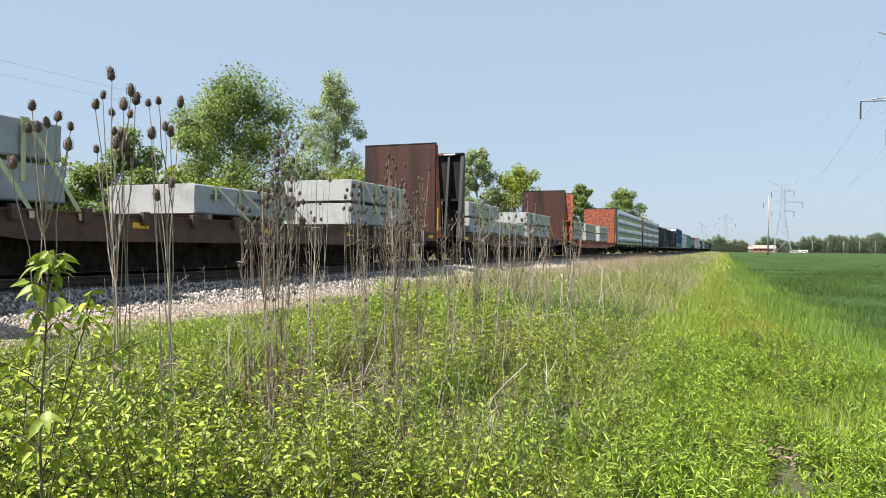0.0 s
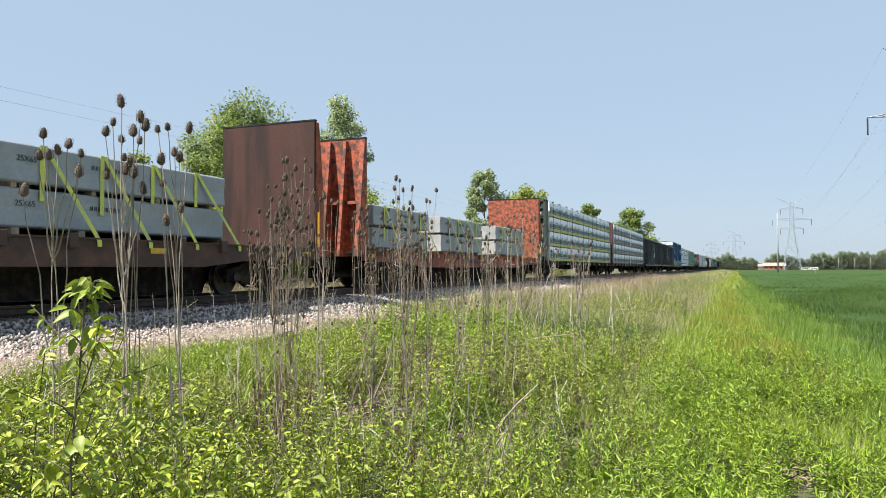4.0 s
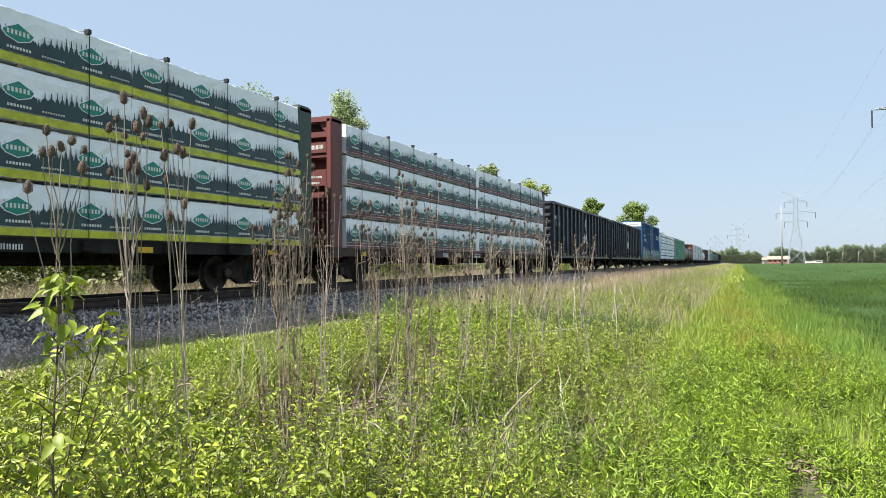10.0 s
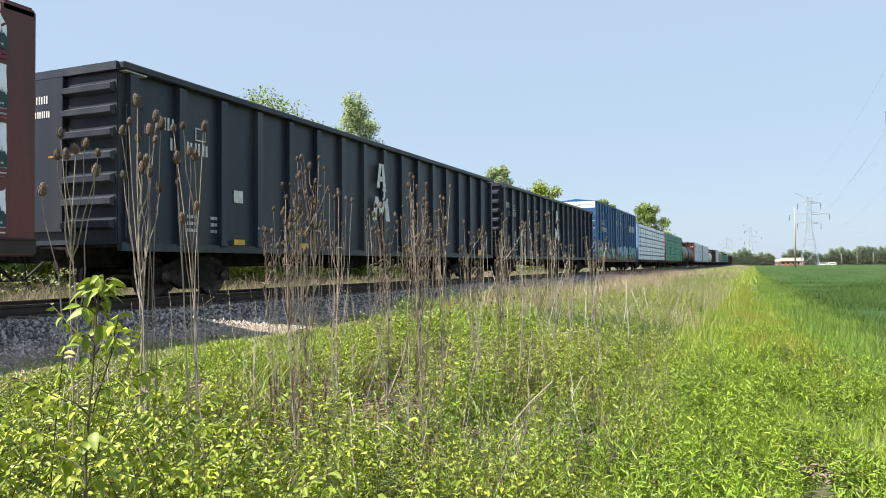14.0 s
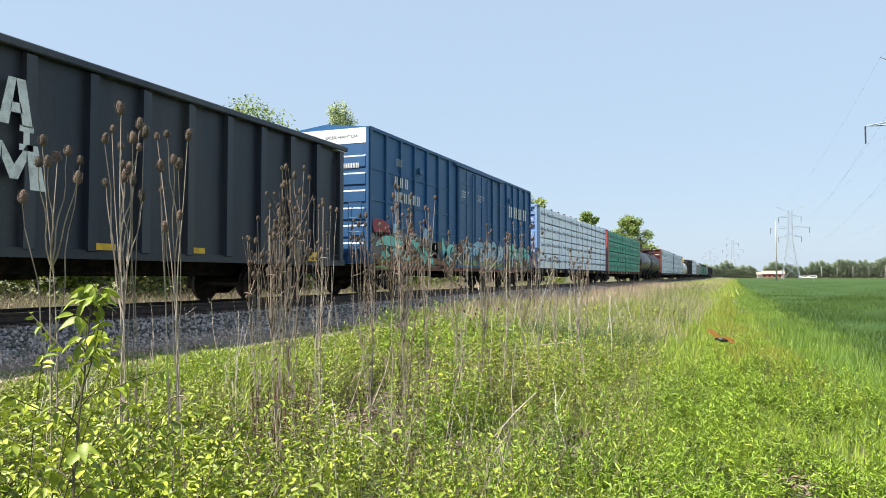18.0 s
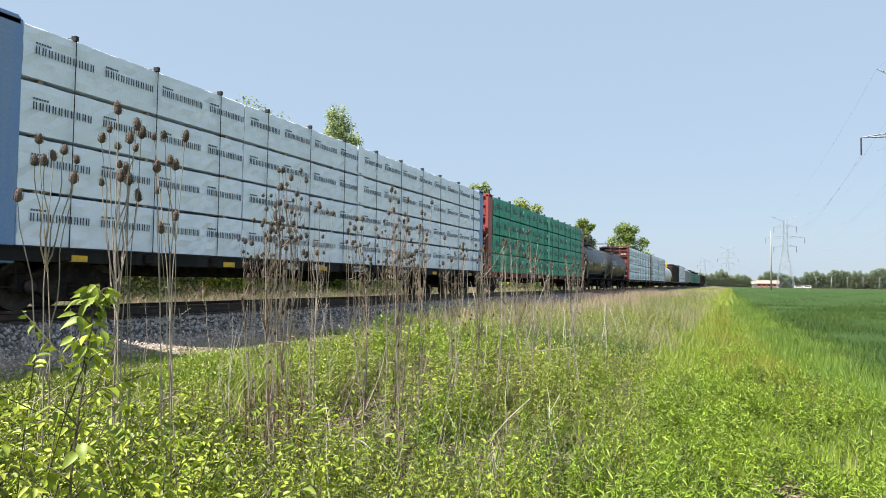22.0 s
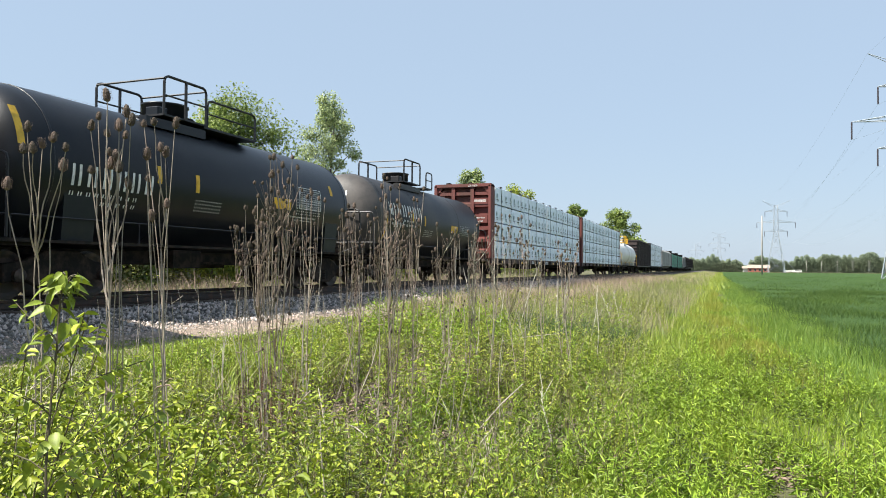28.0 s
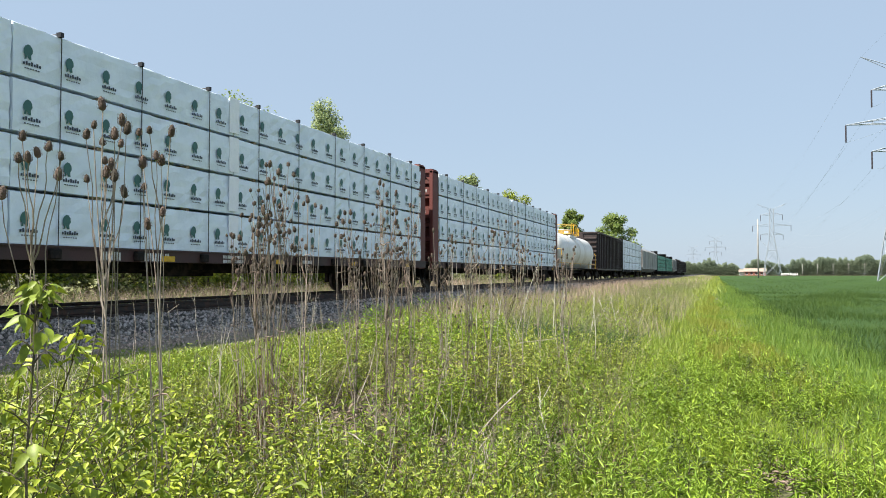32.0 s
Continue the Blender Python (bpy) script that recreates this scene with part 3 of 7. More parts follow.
    ob = new(name, blades_mesh(name, np.stack([x, y, ground_z(x) - 0.01], 1), h, rng.normal(0, lean, (n, 2)) * h[:, None], rng.uniform(0.6, 1.4, n) * width, material, rng))
    tagged(ob, label, category, kind="stuff")


def field_edge(y):
    """Where the wheat begins: the field's edge closes in on the track with distance."""
    return np.interp(y, [0, 15, 40, 80, 200, 420], [2.7, 2.35, 1.65, 1.0, 0.1, -1.2])


def soften(seed, x, y):
    """Share of the wheat that stands, rising over the field's ragged edge."""
    return np.random.default_rng(seed).random(len(x)) < np.clip((x - field_edge(y) + 0.35) / 1.1 + 0.14 * np.sin(y * 0.9 + np.sin(y * 2.3)), 0, 1)


def fringe(seed, x, y):
    """The paler, thinner rows along the field's edge."""
    d = x - field_edge(y)
    return np.random.default_rng(seed).random(len(x)) < np.clip((d + 1.5) / 0.8, 0, 1) * np.clip((0.9 - d) / 0.9, 0, 1)


def inland(seed, x, y):
    """Thins out from the bank towards the field."""
    return np.random.default_rng(seed + 1).random(len(x)) < np.clip((-1.15 - x) / 1.6, 0, 1)


def trodden(seed, x, y):
    """The worn line along the field's edge."""
    return np.random.default_rng(seed).random(len(x)) < np.exp(-((x - np.interp(y, [8, 14, 19, 31, 60, 90], [0.95, 0.55, 0.0, -0.55, -0.7, -0.7]) - 0.12 * np.sin(y * 0.4)) / 0.62) ** 2)


def untrodden(seed, x, y):
    """Thin where the strip is worn."""
    return ~(trodden(seed + 5, x, y) & (np.random.default_rng(seed + 2).random(len(x)) < 0.85))


# the tangle on the bank
plants("weeds", "olive narrow-leaved weeds among dead stems", 10, 1300, 3.0, 14, -7.8, -0.5, (0.26, 0.66), (0.032, 0.066), (0.20, 0.36), "weed", 18, 10, 0.12, 1.2, 0.25, (-0.8, 1.0), 0.15, roll=0.8, fine=True)
plants("weeds", "small-leaved dark weeds that paint shade low in the tangle", 11, 1200, 3.0, 13, -7.8, -0.4, (0.12, 0.40), (0.022, 0.050), (0.30, 0.5), "weed_dark", 17, 9, 0.14, 1.15, 0.20, (-0.5, 0.9), 0.1, roll=0.8, fine=True)
plants("weeds", "young yellow green weeds among the dry stalks", 12, 700, 2.6, 12, -7.5, -0.7, (0.28, 0.74), (0.034, 0.066), (0.26, 0.44), "weed_young", 18, 7, 0.08, 1.15, 0.40, (-0.9, 0.8), 0.2, roll=0.7, fine=True)
plants("weeds", "bright green broad-leaved weeds on the railway bank", 16, 260, 2.6, 11, -6.8, -1.2, (0.24, 0.55), (0.04, 0.07), (0.32, 0.5), "weed_mid", 13, 6, 0.08, 1.1, 0.50, (-0.6, 0.8), 0.2, roll=0.7)
plants("weeds", "low leafy weeds under the young bushes", 17, 640, 1.2, 4.8, -5.4, -0.5, (0.34, 0.80), (0.034, 0.064), (0.32, 0.52), "weed_young", 18, 8, 0.11, 1.0, 0.10, (-1.2, 0.2), 0.15, roll=0.7, beyond=-0.52)
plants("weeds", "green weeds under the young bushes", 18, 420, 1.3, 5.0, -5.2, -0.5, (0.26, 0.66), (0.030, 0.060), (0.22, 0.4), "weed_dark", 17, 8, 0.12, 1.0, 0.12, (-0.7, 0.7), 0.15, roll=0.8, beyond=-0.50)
plants("weeds", "weeds along the bank beyond the teasels", 13, 1500, 8, 34, -8.6, -1.2, (0.26, 0.64), (0.055, 0.105), (0.18, 0.34), "weed_pale", 13, 8, 0.17, 1.3, 0.25, (-0.6, 1.0), 0.15, roll=0.8, fine=True)
plants("weeds", "dark weeds along the bank beyond the teasels", 14, 800, 8, 34, -8.6, -1.4, (0.18, 0.46), (0.05, 0.09), (0.2, 0.36), "weed_dark", 13, 8, 0.17, 1.3, 0.40, (-0.6, 1.0), 0.15, roll=0.8, fine=True)
plants("weeds", "tall bright leafy weeds standing out of the tangle", 46, 170, 4.2, 13, -6.2, -1.0, (0.62, 1.02), (0.045, 0.085), (0.24, 0.42), "weed_young", 26, 5, 0.10, 1.05, 0.38, (-0.9, 0.9), 0.12, roll=0.7)
plants("weeds", "mid green weeds with long narrow leaves on the bank", 47, 520, 4.6, 20, -6.6, -1.3, (0.34, 0.72), (0.055, 0.10), (0.16, 0.28), "weed_mid", 18, 7, 0.13, 1.1, 0.30, (-0.6, 1.1), 0.12, roll=0.7)
plants("weeds", "tall leafy green weeds in a thick stand on the bank", 48, 60, 9.2, 13.4, -5.7, -2.6, (0.75, 1.12), (0.06, 0.11), (0.20, 0.36), "weed_mid", 30, 7, 0.16, 1.0, 0.15, (-0.9, 1.0), 0.12, roll=0.7)
# whorled plants of the grass strip
plants("ground_cover", "upright plants with whorls of narrow green leaves", 15, 1150, 4.0, 15, -2.9, 2.1, (0.14, 0.34), (0.046, 0.084), (0.13, 0.21), "weed_mid", 20, 10, 0.13, 1.3, 0.14, (-0.6, 1.2), 0.10, 0.3, 0.5, fade=1.6)
plants("ground_cover", "taller bright plants with narrow leaves", 19, 330, 4.0, 14, -2.9, 1.5, (0.22, 0.44), (0.050, 0.088), (0.14, 0.23), "weed_bright", 20, 6, 0.08, 1.25, 0.42, (-0.6, 1.15), 0.10, 0.3, 0.5, fade=1.6)
plants("ground_cover", "dark plants that paint shade in the grass strip's hollows", 38, 900, 4.0, 15, -2.8, 1.9, (0.08, 0.22), (0.04, 0.08), (0.16, 0.28), "weed_dark", 14, 8, 0.13, 1.25, 0.20, (-0.2, 0.9), 0.1, roll=0.7, fade=1.2)
plants("ground_cover", "small plants thinning out into the short grass", 37, 700, 9, 22, -2.6, 1.4, (0.10, 0.24), (0.05, 0.09), (0.15, 0.26), "weed_mid", 13, 6, 0.13, 1.2, 0.40, (-0.3, 1.1), 0.15, 0.35, 0.5, fine=True)
grass("grass", "green grass on the railway bank", 21, 15000, 3.0, 13, -8.4, -0.5, (0.15, 0.45), 0.0055, "grass", 1.25, 0.35, patchy=0.35, lean=0.45)
grass("grass", "tufts of bright grass beside the ballast", 27, 30000, 4.2, 15, -8.4, -4.2, (0.30, 0.58), 0.011, "grass_fresh", 1.15, 0.18, patchy=0.4, lean=0.4)
grass("grass", "fine grass between the plants of the strip", 42, 18000, 4.0, 12, -2.6, 2.4, (0.10, 0.30), 0.005, "grass_fresh", 1.2, 0.15, lean=0.25)
grass("grass", "bright grass strip along the field", 22, 52000, 6.5, 34, -1.7, 2.3, (0.08, 0.20), 0.009, "grass_strip", 1.5, thin=untrodden)
grass("grass", "short bright grass far along the field", 29, 12000, 28, 190, -1.0, 1.4, (0.08, 0.18), 0.03, "grass_strip", 1.5)
grass("dry_grass", "worn yellow brown grass along the field's edge", 43, 60000, 10, 80, -1.6, 1.8, (0.09, 0.20), 0.013, "grass_worn", 1.5, thin=trodden)
grass("grass", "grass along the track", 23, 52000, 12, 150, -9.2, -0.6, (0.18, 0.46), 0.013, "grass", 1.7, 0.12)
grass("grass", "rough grey green grass on the edge of the bank", 49, 30000, 15, 110, -5.5, -1.1, (0.30, 0.72), 0.012, "grass_rough", 1.6, 0.25, patchy=0.9, lean=0.4, thin=inland)
grass("grass", "soft bluish tussock grass on the bank", 39, 9000, 12.0, 20.0, -5.0, -1.5, (0.30, 0.66), 0.007, "tussock", 1.0, 0.42, patchy=0.8, lean=0.45)
grass("grass", "green grass far along the bank", 44, 9000, 60, 420, -8.6, 0.6, (0.2, 0.5), 0.08, "grass", 1.4, 0.2)
grass("dry_grass", "bleached dry grass among the weeds", 24, 7000, 3.0, 14, -8.0, -0.4, (0.35, 0.80), 0.0045, "dry", 1.2, 0.35, lean=0.5)
grass("dry_grass", "grey brown dead stems matted between the weeds", 40, 26000, 3.2, 11, -5.8, -0.6, (0.22, 0.62), 0.0045, "litter", 1.1, 0.25, patchy=0.3, lean=0.6)
grass("dry_grass", "tall pale straws on the edge of the bank", 41, 5500, 11, 44, -5.0, -1.1, (0.40, 0.90), 0.006, "dry", 1.1, 0.62, patchy=0.7, lean=0.3)
grass("dry_grass", "dry pale grass along the top of the bank", 25, 11000, 17, 150, -9.4, -1.0, (0.25, 0.65), 0.013, "dry", 1.3, 0.45, patchy=1.2, thin=inland)
grass("dry_grass", "tall pinkish brown seeding grass above the ballast", 34, 11000, 14, 85, -9.6, -4.6, (0.45, 0.95), 0.011, "seed_heads", 1.2, 0.25, patchy=1.4)
grass("dry_grass", "pale dry grass far along the bank", 45, 6000, 70, 400, -9.4, -1.0, (0.3, 0.6), 0.06, "dry", 1.4, 0.3, thin=inland)
grass("grass", "trodden grass round the camera's stand", 35, 46000, -7, 4.4, -8, 3, (0.10, 0.30), 0.012, "grass", 1.0, round_about=True)
grass("crop", "young wheat beside the grass strip", 36, 9000, -7, 9, 2.6, 9, (0.22, 0.34), 0.013, "crop", 1.0, round_about=True)
grass("crop", "dense dark green young wheat", 31, 130000, 8, 60, 1.2, 18, (0.24, 0.38), 0.014, "crop", 1.7, thin=soften)
grass("crop", "paler wheat along the field's edge", 32, 80000, 6, 90, 0.0, 3.3, (0.12, 0.33), 0.010, "crop_edge", 1.7, thin=fringe)
grass("crop", "dark green wheat in the distance", 33, 45000, 50, 190, -0.6, 48, (0.26, 0.38), 0.035, "crop", 1.5, thin=soften)
grass("grass", "rough grass on the far side of the track", 26, 40000, 5, 75, -24, -14.4, (0.3, 0.80), 0.016, "grass_rough", 1.3, 0.25)
grass("dry_grass", "dry stems on the far side of the track", 28, 24000, 6, 60, -22.5, -14.2, (0.4, 1.0), 0.013, "seed_heads", 1.3, 0.25)

# the wheat beyond reach of single blades
fx, fy = np.meshgrid(np.r_[2.7, 3.4, 5, 7, 10, 15, 22, 34, 50, 80, 130, 220, 400, 700], np.r_[6:60:28j, 70:470:30j])
fz = 0.10 + 0.012 * np.sin(fx * 1.9 + fy * 0.8) * np.exp(-fy / 80) + np.clip(fy / 900, 0, 0.12)
fx += np.where(fx < 8, field_edge(fy) - 2.35, 0)
fz[:, 0], fz[0, :] = 0.01, 0.01
cols = fx.shape[1]
ff = [(j * cols + i, j * cols + i + 1, (j + 1) * cols + i + 1, (j + 1) * cols + i) for j in range(fx.shape[0] - 1) for i in range(cols - 1)]
M["crop_top"] = mat("wheat canopy", (0.042, 0.078, 0.026), 0.95, spec=0.05, scale=0.12, grain=6, vary=0.4, bump=0.9, dist=0.12, second=(0.052, 0.092, 0.028))
tagged(new("field", sheet("field", np.stack([fx, fy, fz], -1).reshape(-1, 3), ff, "crop_top")), "level dark green wheat field reaching to a tree line", "field", kind="structure")


# ---- teasels and stalks ----
def teasel_head(r=0.018, length=0.06):
    bm = lathe([(0, r * 0.35), (length * 0.10, r * 0.8), (length * 0.35, r), (length * 0.65, r * 0.92), (length * 0.9, r * 0.55), (length, r * 0.15)], 9, "z")
    rows = []
    for k in range(40):
        a, u = k * 2.4, 0.08 + 0.86 * k / 40
        rr = r * (0.75 + 0.5 * math.sin(math.pi * u))
        p = Vector((math.cos(a) * rr, math.sin(a) * rr, u * length))
        q = p + Vector((math.cos(a), math.sin(a), 1.2)) * r * 0.30
        s = Vector((-math.sin(a), math.cos(a), 0)) * r * 0.14
        bm.faces.new([bm.verts.new(p - s), bm.verts.new(p + s), bm.verts.new(q)])
    for k in range(6):
        a = k * math.tau / 6 + 0.3
        d = Vector((math.cos(a), math.sin(a), 0))
        s = Vector((-math.sin(a), math.cos(a), 0)) * 0.0022
        pts = [d * r * 0.3, d * r * 1.35 + Vector((0, 0, length * 0.2)), d * r * 1.3 + Vector((0, 0, length * 0.95))]
        bm.faces.new([bm.verts.new(pts[0] - s), bm.verts.new(pts[0] + s), bm.verts.new(pts[1] + s), bm.verts.new(pts[1] - s)])
        bm.faces.new([bm.verts.new(pts[1] - s), bm.verts.new(pts[1] + s), bm.verts.new(pts[2])])
    return mesh_of("seed_head", bm, "teasel")


HEADS = [teasel_head(0.0125, 0.046), teasel_head(0.0108, 0.036), teasel_head(0.0142, 0.056)]


def sprout(bm, points, r):
    """A thin shoot that grows out of the mesh so far, joined to it by a web at its foot."""
    n = len(bm.verts)
    foot = Vector(points[0])
    near = min(bm.verts, key=lambda v: (v.co - foot).length_squared)
    tube(points, 0, 4, bm, [r * (1 - 0.5 * k / (len(points) - 1)) for k in range(len(points))])
    bm.verts.ensure_lookup_table()
    bm.faces.new((near, bm.verts[n], bm.verts[n + 1]))


def teasel(tops, foot, group, pale=False):
    """One dead teasel: its main stem forks to heads at tops; foot is where it stands."""
    rng = random.Random(int(foot[0] * 977 + foot[1] * 131))
    fz = slope(foot[0])
    far = foot[1] > 3.6
    ob = thing("teasel", "dead brown teasel with spiny seed heads on bare stems", "teasel", group, at=(foot[0], foot[1], fz))
    base = Vector((0, 0, 0))
    tops = sorted((Vector(t) - Vector((foot[0], foot[1], fz)) for t in tops), key=lambda v: -v.z)
    top = tops[0]
    bow = Vector((rng.uniform(-0.05, 0.05), rng.uniform(-0.04, 0.04), 0))
    def along(u):
        return base.lerp(top, u) + bow * math.sin(u * 3.1) + Vector((math.sin(u * 11 + top.x * 40), math.cos(u * 9 + top.y * 40), 0)) * 0.009 * math.sin(u * 3.14)
    r0 = 0.0046
    stem = tube([along(k / 8) for k in range(9)], 0, 5, radii=[r0 * (1 - 0.6 * k / 8) for k in range(9)])
    for k in range(6 if far else 0):         # steep side shoots, close to the stem
        u = rng.uniform(0.25, 0.6)
        p, a = along(u), rng.uniform(0, math.tau)
        reach = rng.uniform(0.03, 0.13)
        q = Vector((p.x + math.cos(a) * reach, p.y + math.sin(a) * reach, top.z * rng.uniform(0.72, 0.99)))
        sprout(stem, [p, p.lerp(q, 0.35) + Vector((math.cos(a), math.sin(a), 0)) * reach * 0.45, p.lerp(q, 0.7) + Vector((math.cos(a), math.sin(a), 0)) * reach * 0.2, q], 0.0028)
        h = part("seed_head", HEADS[rng.randrange(2)], "teasel", ob)
        h.location = q - Vector((0, 0, 0.006))
        h.rotation_euler = (rng.uniform(-0.2, 0.2), rng.uniform(-0.2, 0.2), 0)
    part("stem", stem, "stalk", ob)
    stubs = bmesh.new()          # dead leaf stubs at the joints
    for k in range(5 if far else 3):
        p = along(0.22 + 0.14 * k)
        for a in (k * 1.57, k * 1.57 + 3.14):
            q = p + Vector((math.cos(a), math.sin(a), rng.uniform(-0.6, 0.5))) * rng.uniform(0.025, 0.06)
            tube([p, p.lerp(q, 0.6) + Vector((0, 0, 0.01)), q], 0, 4, stubs, [0.0045, 0.004, 0.001])
    part("leaf_stubs", stubs, "stalk_dark", ob)
    for k, t in enumerate(tops):
        if k:
            u = rng.uniform(0.10, 0.35) if rng.random() < 0.16 else max(0.3, min(0.80, t.z / top.z - rng.uniform(0.14, 0.34)))
            s = along(u)
            d = t - s
            wave, turn = rng.uniform(0.004, 0.014), rng.uniform(0, 6)
            pts = []
            for q in range(8):
                f = q / 7
                g = f ** 0.75
                pts.append(s + Vector((d.x * g, d.y * g, d.z * f)) + Vector((math.sin(f * 9 + turn), math.cos(f * 8 + turn), 0)) * wave * math.sin(math.pi * f))
            branch = tube(pts, 0, 4, radii=[0.0042 - 0.0022 * q / 7 for q in range(8)])
            for j in range(3 if far else 0):
                p = pts[2 + j]
                q = p + Vector((rng.uniform(-1, 1), rng.uniform(-1, 1), rng.uniform(1.4, 3.2))).normalized() * rng.uniform(0.08, 0.26)
                sprout(branch, [p, p.lerp(q, 0.5) + Vector((0, 0, -0.012)), q], 0.0017)
                if j < 2:
                    h = part("seed_head", HEADS[1], "teasel", ob)
                    h.location = q
                    h.rotation_euler = (rng.uniform(-0.3, 0.3), rng.uniform(-0.3, 0.3), 0)
                    h.scale = [rng.uniform(0.6, 0.95)] * 3
            part("branch", branch, "stalk_pale" if pale and k % 2 else "stalk_dark" if far else "stalk", ob)
        if far and k and rng.random() < 0.12:
            continue
        h = part("seed_head", HEADS[rng.randrange(3)], "teasel", ob)
        h.location = t - Vector((0, 0, 0.01))
        h.rotation_euler = (rng.uniform(-0.2, 0.2), rng.uniform(-0.2, 0.2), rng.uniform(0, 6))
    return ob


LEAVES = []


def leaf_meshes():
    """Pointed, folded leaves one unit long."""
    for w, bend in ((0.27, 0.28), (0.31, 0.42), (0.23, 0.16)):
        bm = bmesh.new()
        rows = []
        for i in range(8):
            u = i / 7
            half = w * math.sin(math.pi * u ** 0.72) * (1 - 0.35 * u) + 0.012
            z = -bend * u * u
            rows.append([bm.verts.new(q) for q in ((u, -half, z + half * 0.38), (u, 0, z), (u, half, z + half * 0.38))])
        for r0, r1 in zip(rows, rows[1:]):
            for j in (0, 1):
                bm.faces.new((r0[j], r1[j], r1[j + 1], r0[j + 1]))
        LEAVES.append(mesh_of("leaf", bm, "weed_young", True))


leaf_meshes()
SAPLINGS = []


def sapling(foot, bend, top, size, label, seed, low=0.62, nodes=11, wide=0.10):
    """A young woody plant: a bare stem, then short shoots, each leaf its own part; bend is a point on the stem."""
    rng = random.Random(seed)
    z0 = slope(foot[0])
    ob = thing("sapling", label, "sapling", "saplings on the bank", at=(foot[0], foot[1], z0))
    base = Vector((foot[0], foot[1], z0))
    mid, tip = Vector(bend) - base, Vector(top) - base
    def along(u):
        v = 1 - u
        ctrl = mid * 2 - tip * 0.5
        return ctrl * (2 * u * v) + tip * (u * u) + Vector((0.006 * math.sin(u * 23), 0.006 * math.cos(u * 19), 0)) * v
    part("stem", tube([along(k / 11) for k in range(12)], 0, 6, radii=[0.0044 * (1 - 0.7 * k / 11) for k in range(12)]), "stem_green", ob)
    for k in range(nodes):
        u = low + (1.0 - low) * k / (nodes - 1)
        a = k * 2.4 + seed
        p = along(u)
        length = wide * (1.15 - 0.75 * (u - low) / (1 - low)) * rng.uniform(0.6, 1.15)
        out = Vector((math.cos(a), math.sin(a), rng.uniform(0.5, 1.1))).normalized() * length
        q = p + out
        part("twig", tube([p, p + out * 0.5 + Vector((0, 0, 0.006)), q], 0, 4, radii=[0.0022, 0.0017, 0.001]), "stem_green", ob)
        count = 5 if k == nodes - 1 else rng.randint(2, 4)
        for j in range(count):
            f = 1.0 - 0.72 * j / count
            b = a + (j % 2 * 2 - 1) * rng.uniform(0.5, 1.3) * (0.3 if j == 0 else 1)
            leaf = part("leaf", LEAVES[rng.randrange(3)], "weed_young", ob)
            leaf.location = p.lerp(q, f)
            leaf.rotation_euler = (rng.uniform(-0.7, 0.7), rng.uniform(0.1, 1.3) if j else rng.uniform(-0.2, 0.6), b)
            leaf.scale = [size * rng.uniform(0.65, 1.25)] * 3
    return ob


SAPLINGS.append(sapling((-1.30, 1.10), (-1.405, 1.225, 1.28), (-1.408, 1.272, 1.595), 0.042, "young woody sapling with fresh yellow green leaves", 1, 0.42, 24, 0.07))


def shrub(x, y, tall, seed):
    """A low bush: arching woody stems with side twigs and pointed leaves along them."""
    rng = random.Random(seed)
    nrng = np.random.default_rng(seed)
    ob = thing("shrub", "leafy young bush with pointed yellow green leaves", "shrub", "shrubs on the bank", at=(x, y, slope(x)))
    at, way, size = [], [], []
    for k in range(rng.randint(3, 5)):
        a = rng.uniform(0, math.tau)
        reach = tall * rng.uniform(0.12, 0.36)
        top = Vector((math.cos(a) * reach, math.sin(a) * reach, tall * rng.uniform(0.70, 1.05)))
        def along(u):
            return Vector((top.x * u * u, top.y * u * u, top.z * (1.25 * u - 0.25 * u * u)))
        bm = tube([along(j / 6) for j in range(7)], 0, 5, radii=[0.0052 * (1 - 0.75 * j / 6) for j in range(7)])
        for j in range(13):
            u = 0.28 + 0.70 * (j + rng.random()) / 13
            b = j * 2.4 + k
            p = along(u)
            q = p + Vector((math.cos(b), math.sin(b), rng.uniform(0.2, 0.9))) * tall * rng.uniform(0.08, 0.17) * (1.3 - 0.7 * u)
            tube([p, q], 0.0014, 4, bm)
            for i in range(15):
                f = 0.05 + 0.97 * i / 14
                c = b + (i % 2 * 2 - 1) * rng.uniform(0.5, 1.4)
                el = rng.uniform(-1.0, 0.45)
                at.append(p.lerp(q, f))
                way.append((math.cos(c) * math.cos(el), math.sin(c) * math.cos(el), math.sin(el)))
                size.append(rng.uniform(0.017, 0.040))
        part("stem", bm, "stem_green", ob)
    L = np.array(size)
    part("foliage", leaves_mesh("foliage", np.array(at), np.array(way), L, L * nrng.uniform(0.40, 0.58, len(L)), "weed_young" if seed % 3 else "weed", rng=nrng, roll=0.5), "weed_young", ob)


rb = random.Random(5)
for k in range(44):
    yy = 1.15 + 3.5 * rb.random() ** 1.1
    xx = -yy * rb.uniform(0.74, 1.62) - 0.18
    far_off = math.hypot(xx, yy)
    if far_off > 1.75:
        shrub(xx, yy, min(rb.uniform(0.75, 1.12), float(tallest(np.array([xx]), np.array([yy]))[0]) + 0.02), k + 1)
for xx, yy, tall, seed in ((-1.73, 1.36, 1.50, 64), (-1.86, 1.34, 1.44, 67), (-1.49, 1.62, 1.20, 68), (-1.60, 1.72, 1.24, 69), (-1.64, 1.52, 1.26, 70), (-2.05, 1.62, 1.36, 71), (-1.95, 1.36, 1.3, 73)):
    shrub(xx, yy, tall, seed)
shrub(-1.98, 2.12, 1.12, 61)
shrub(-2.12, 2.05, 1.05, 62)
shrub(-3.05, 9.6, 1.15, 63)
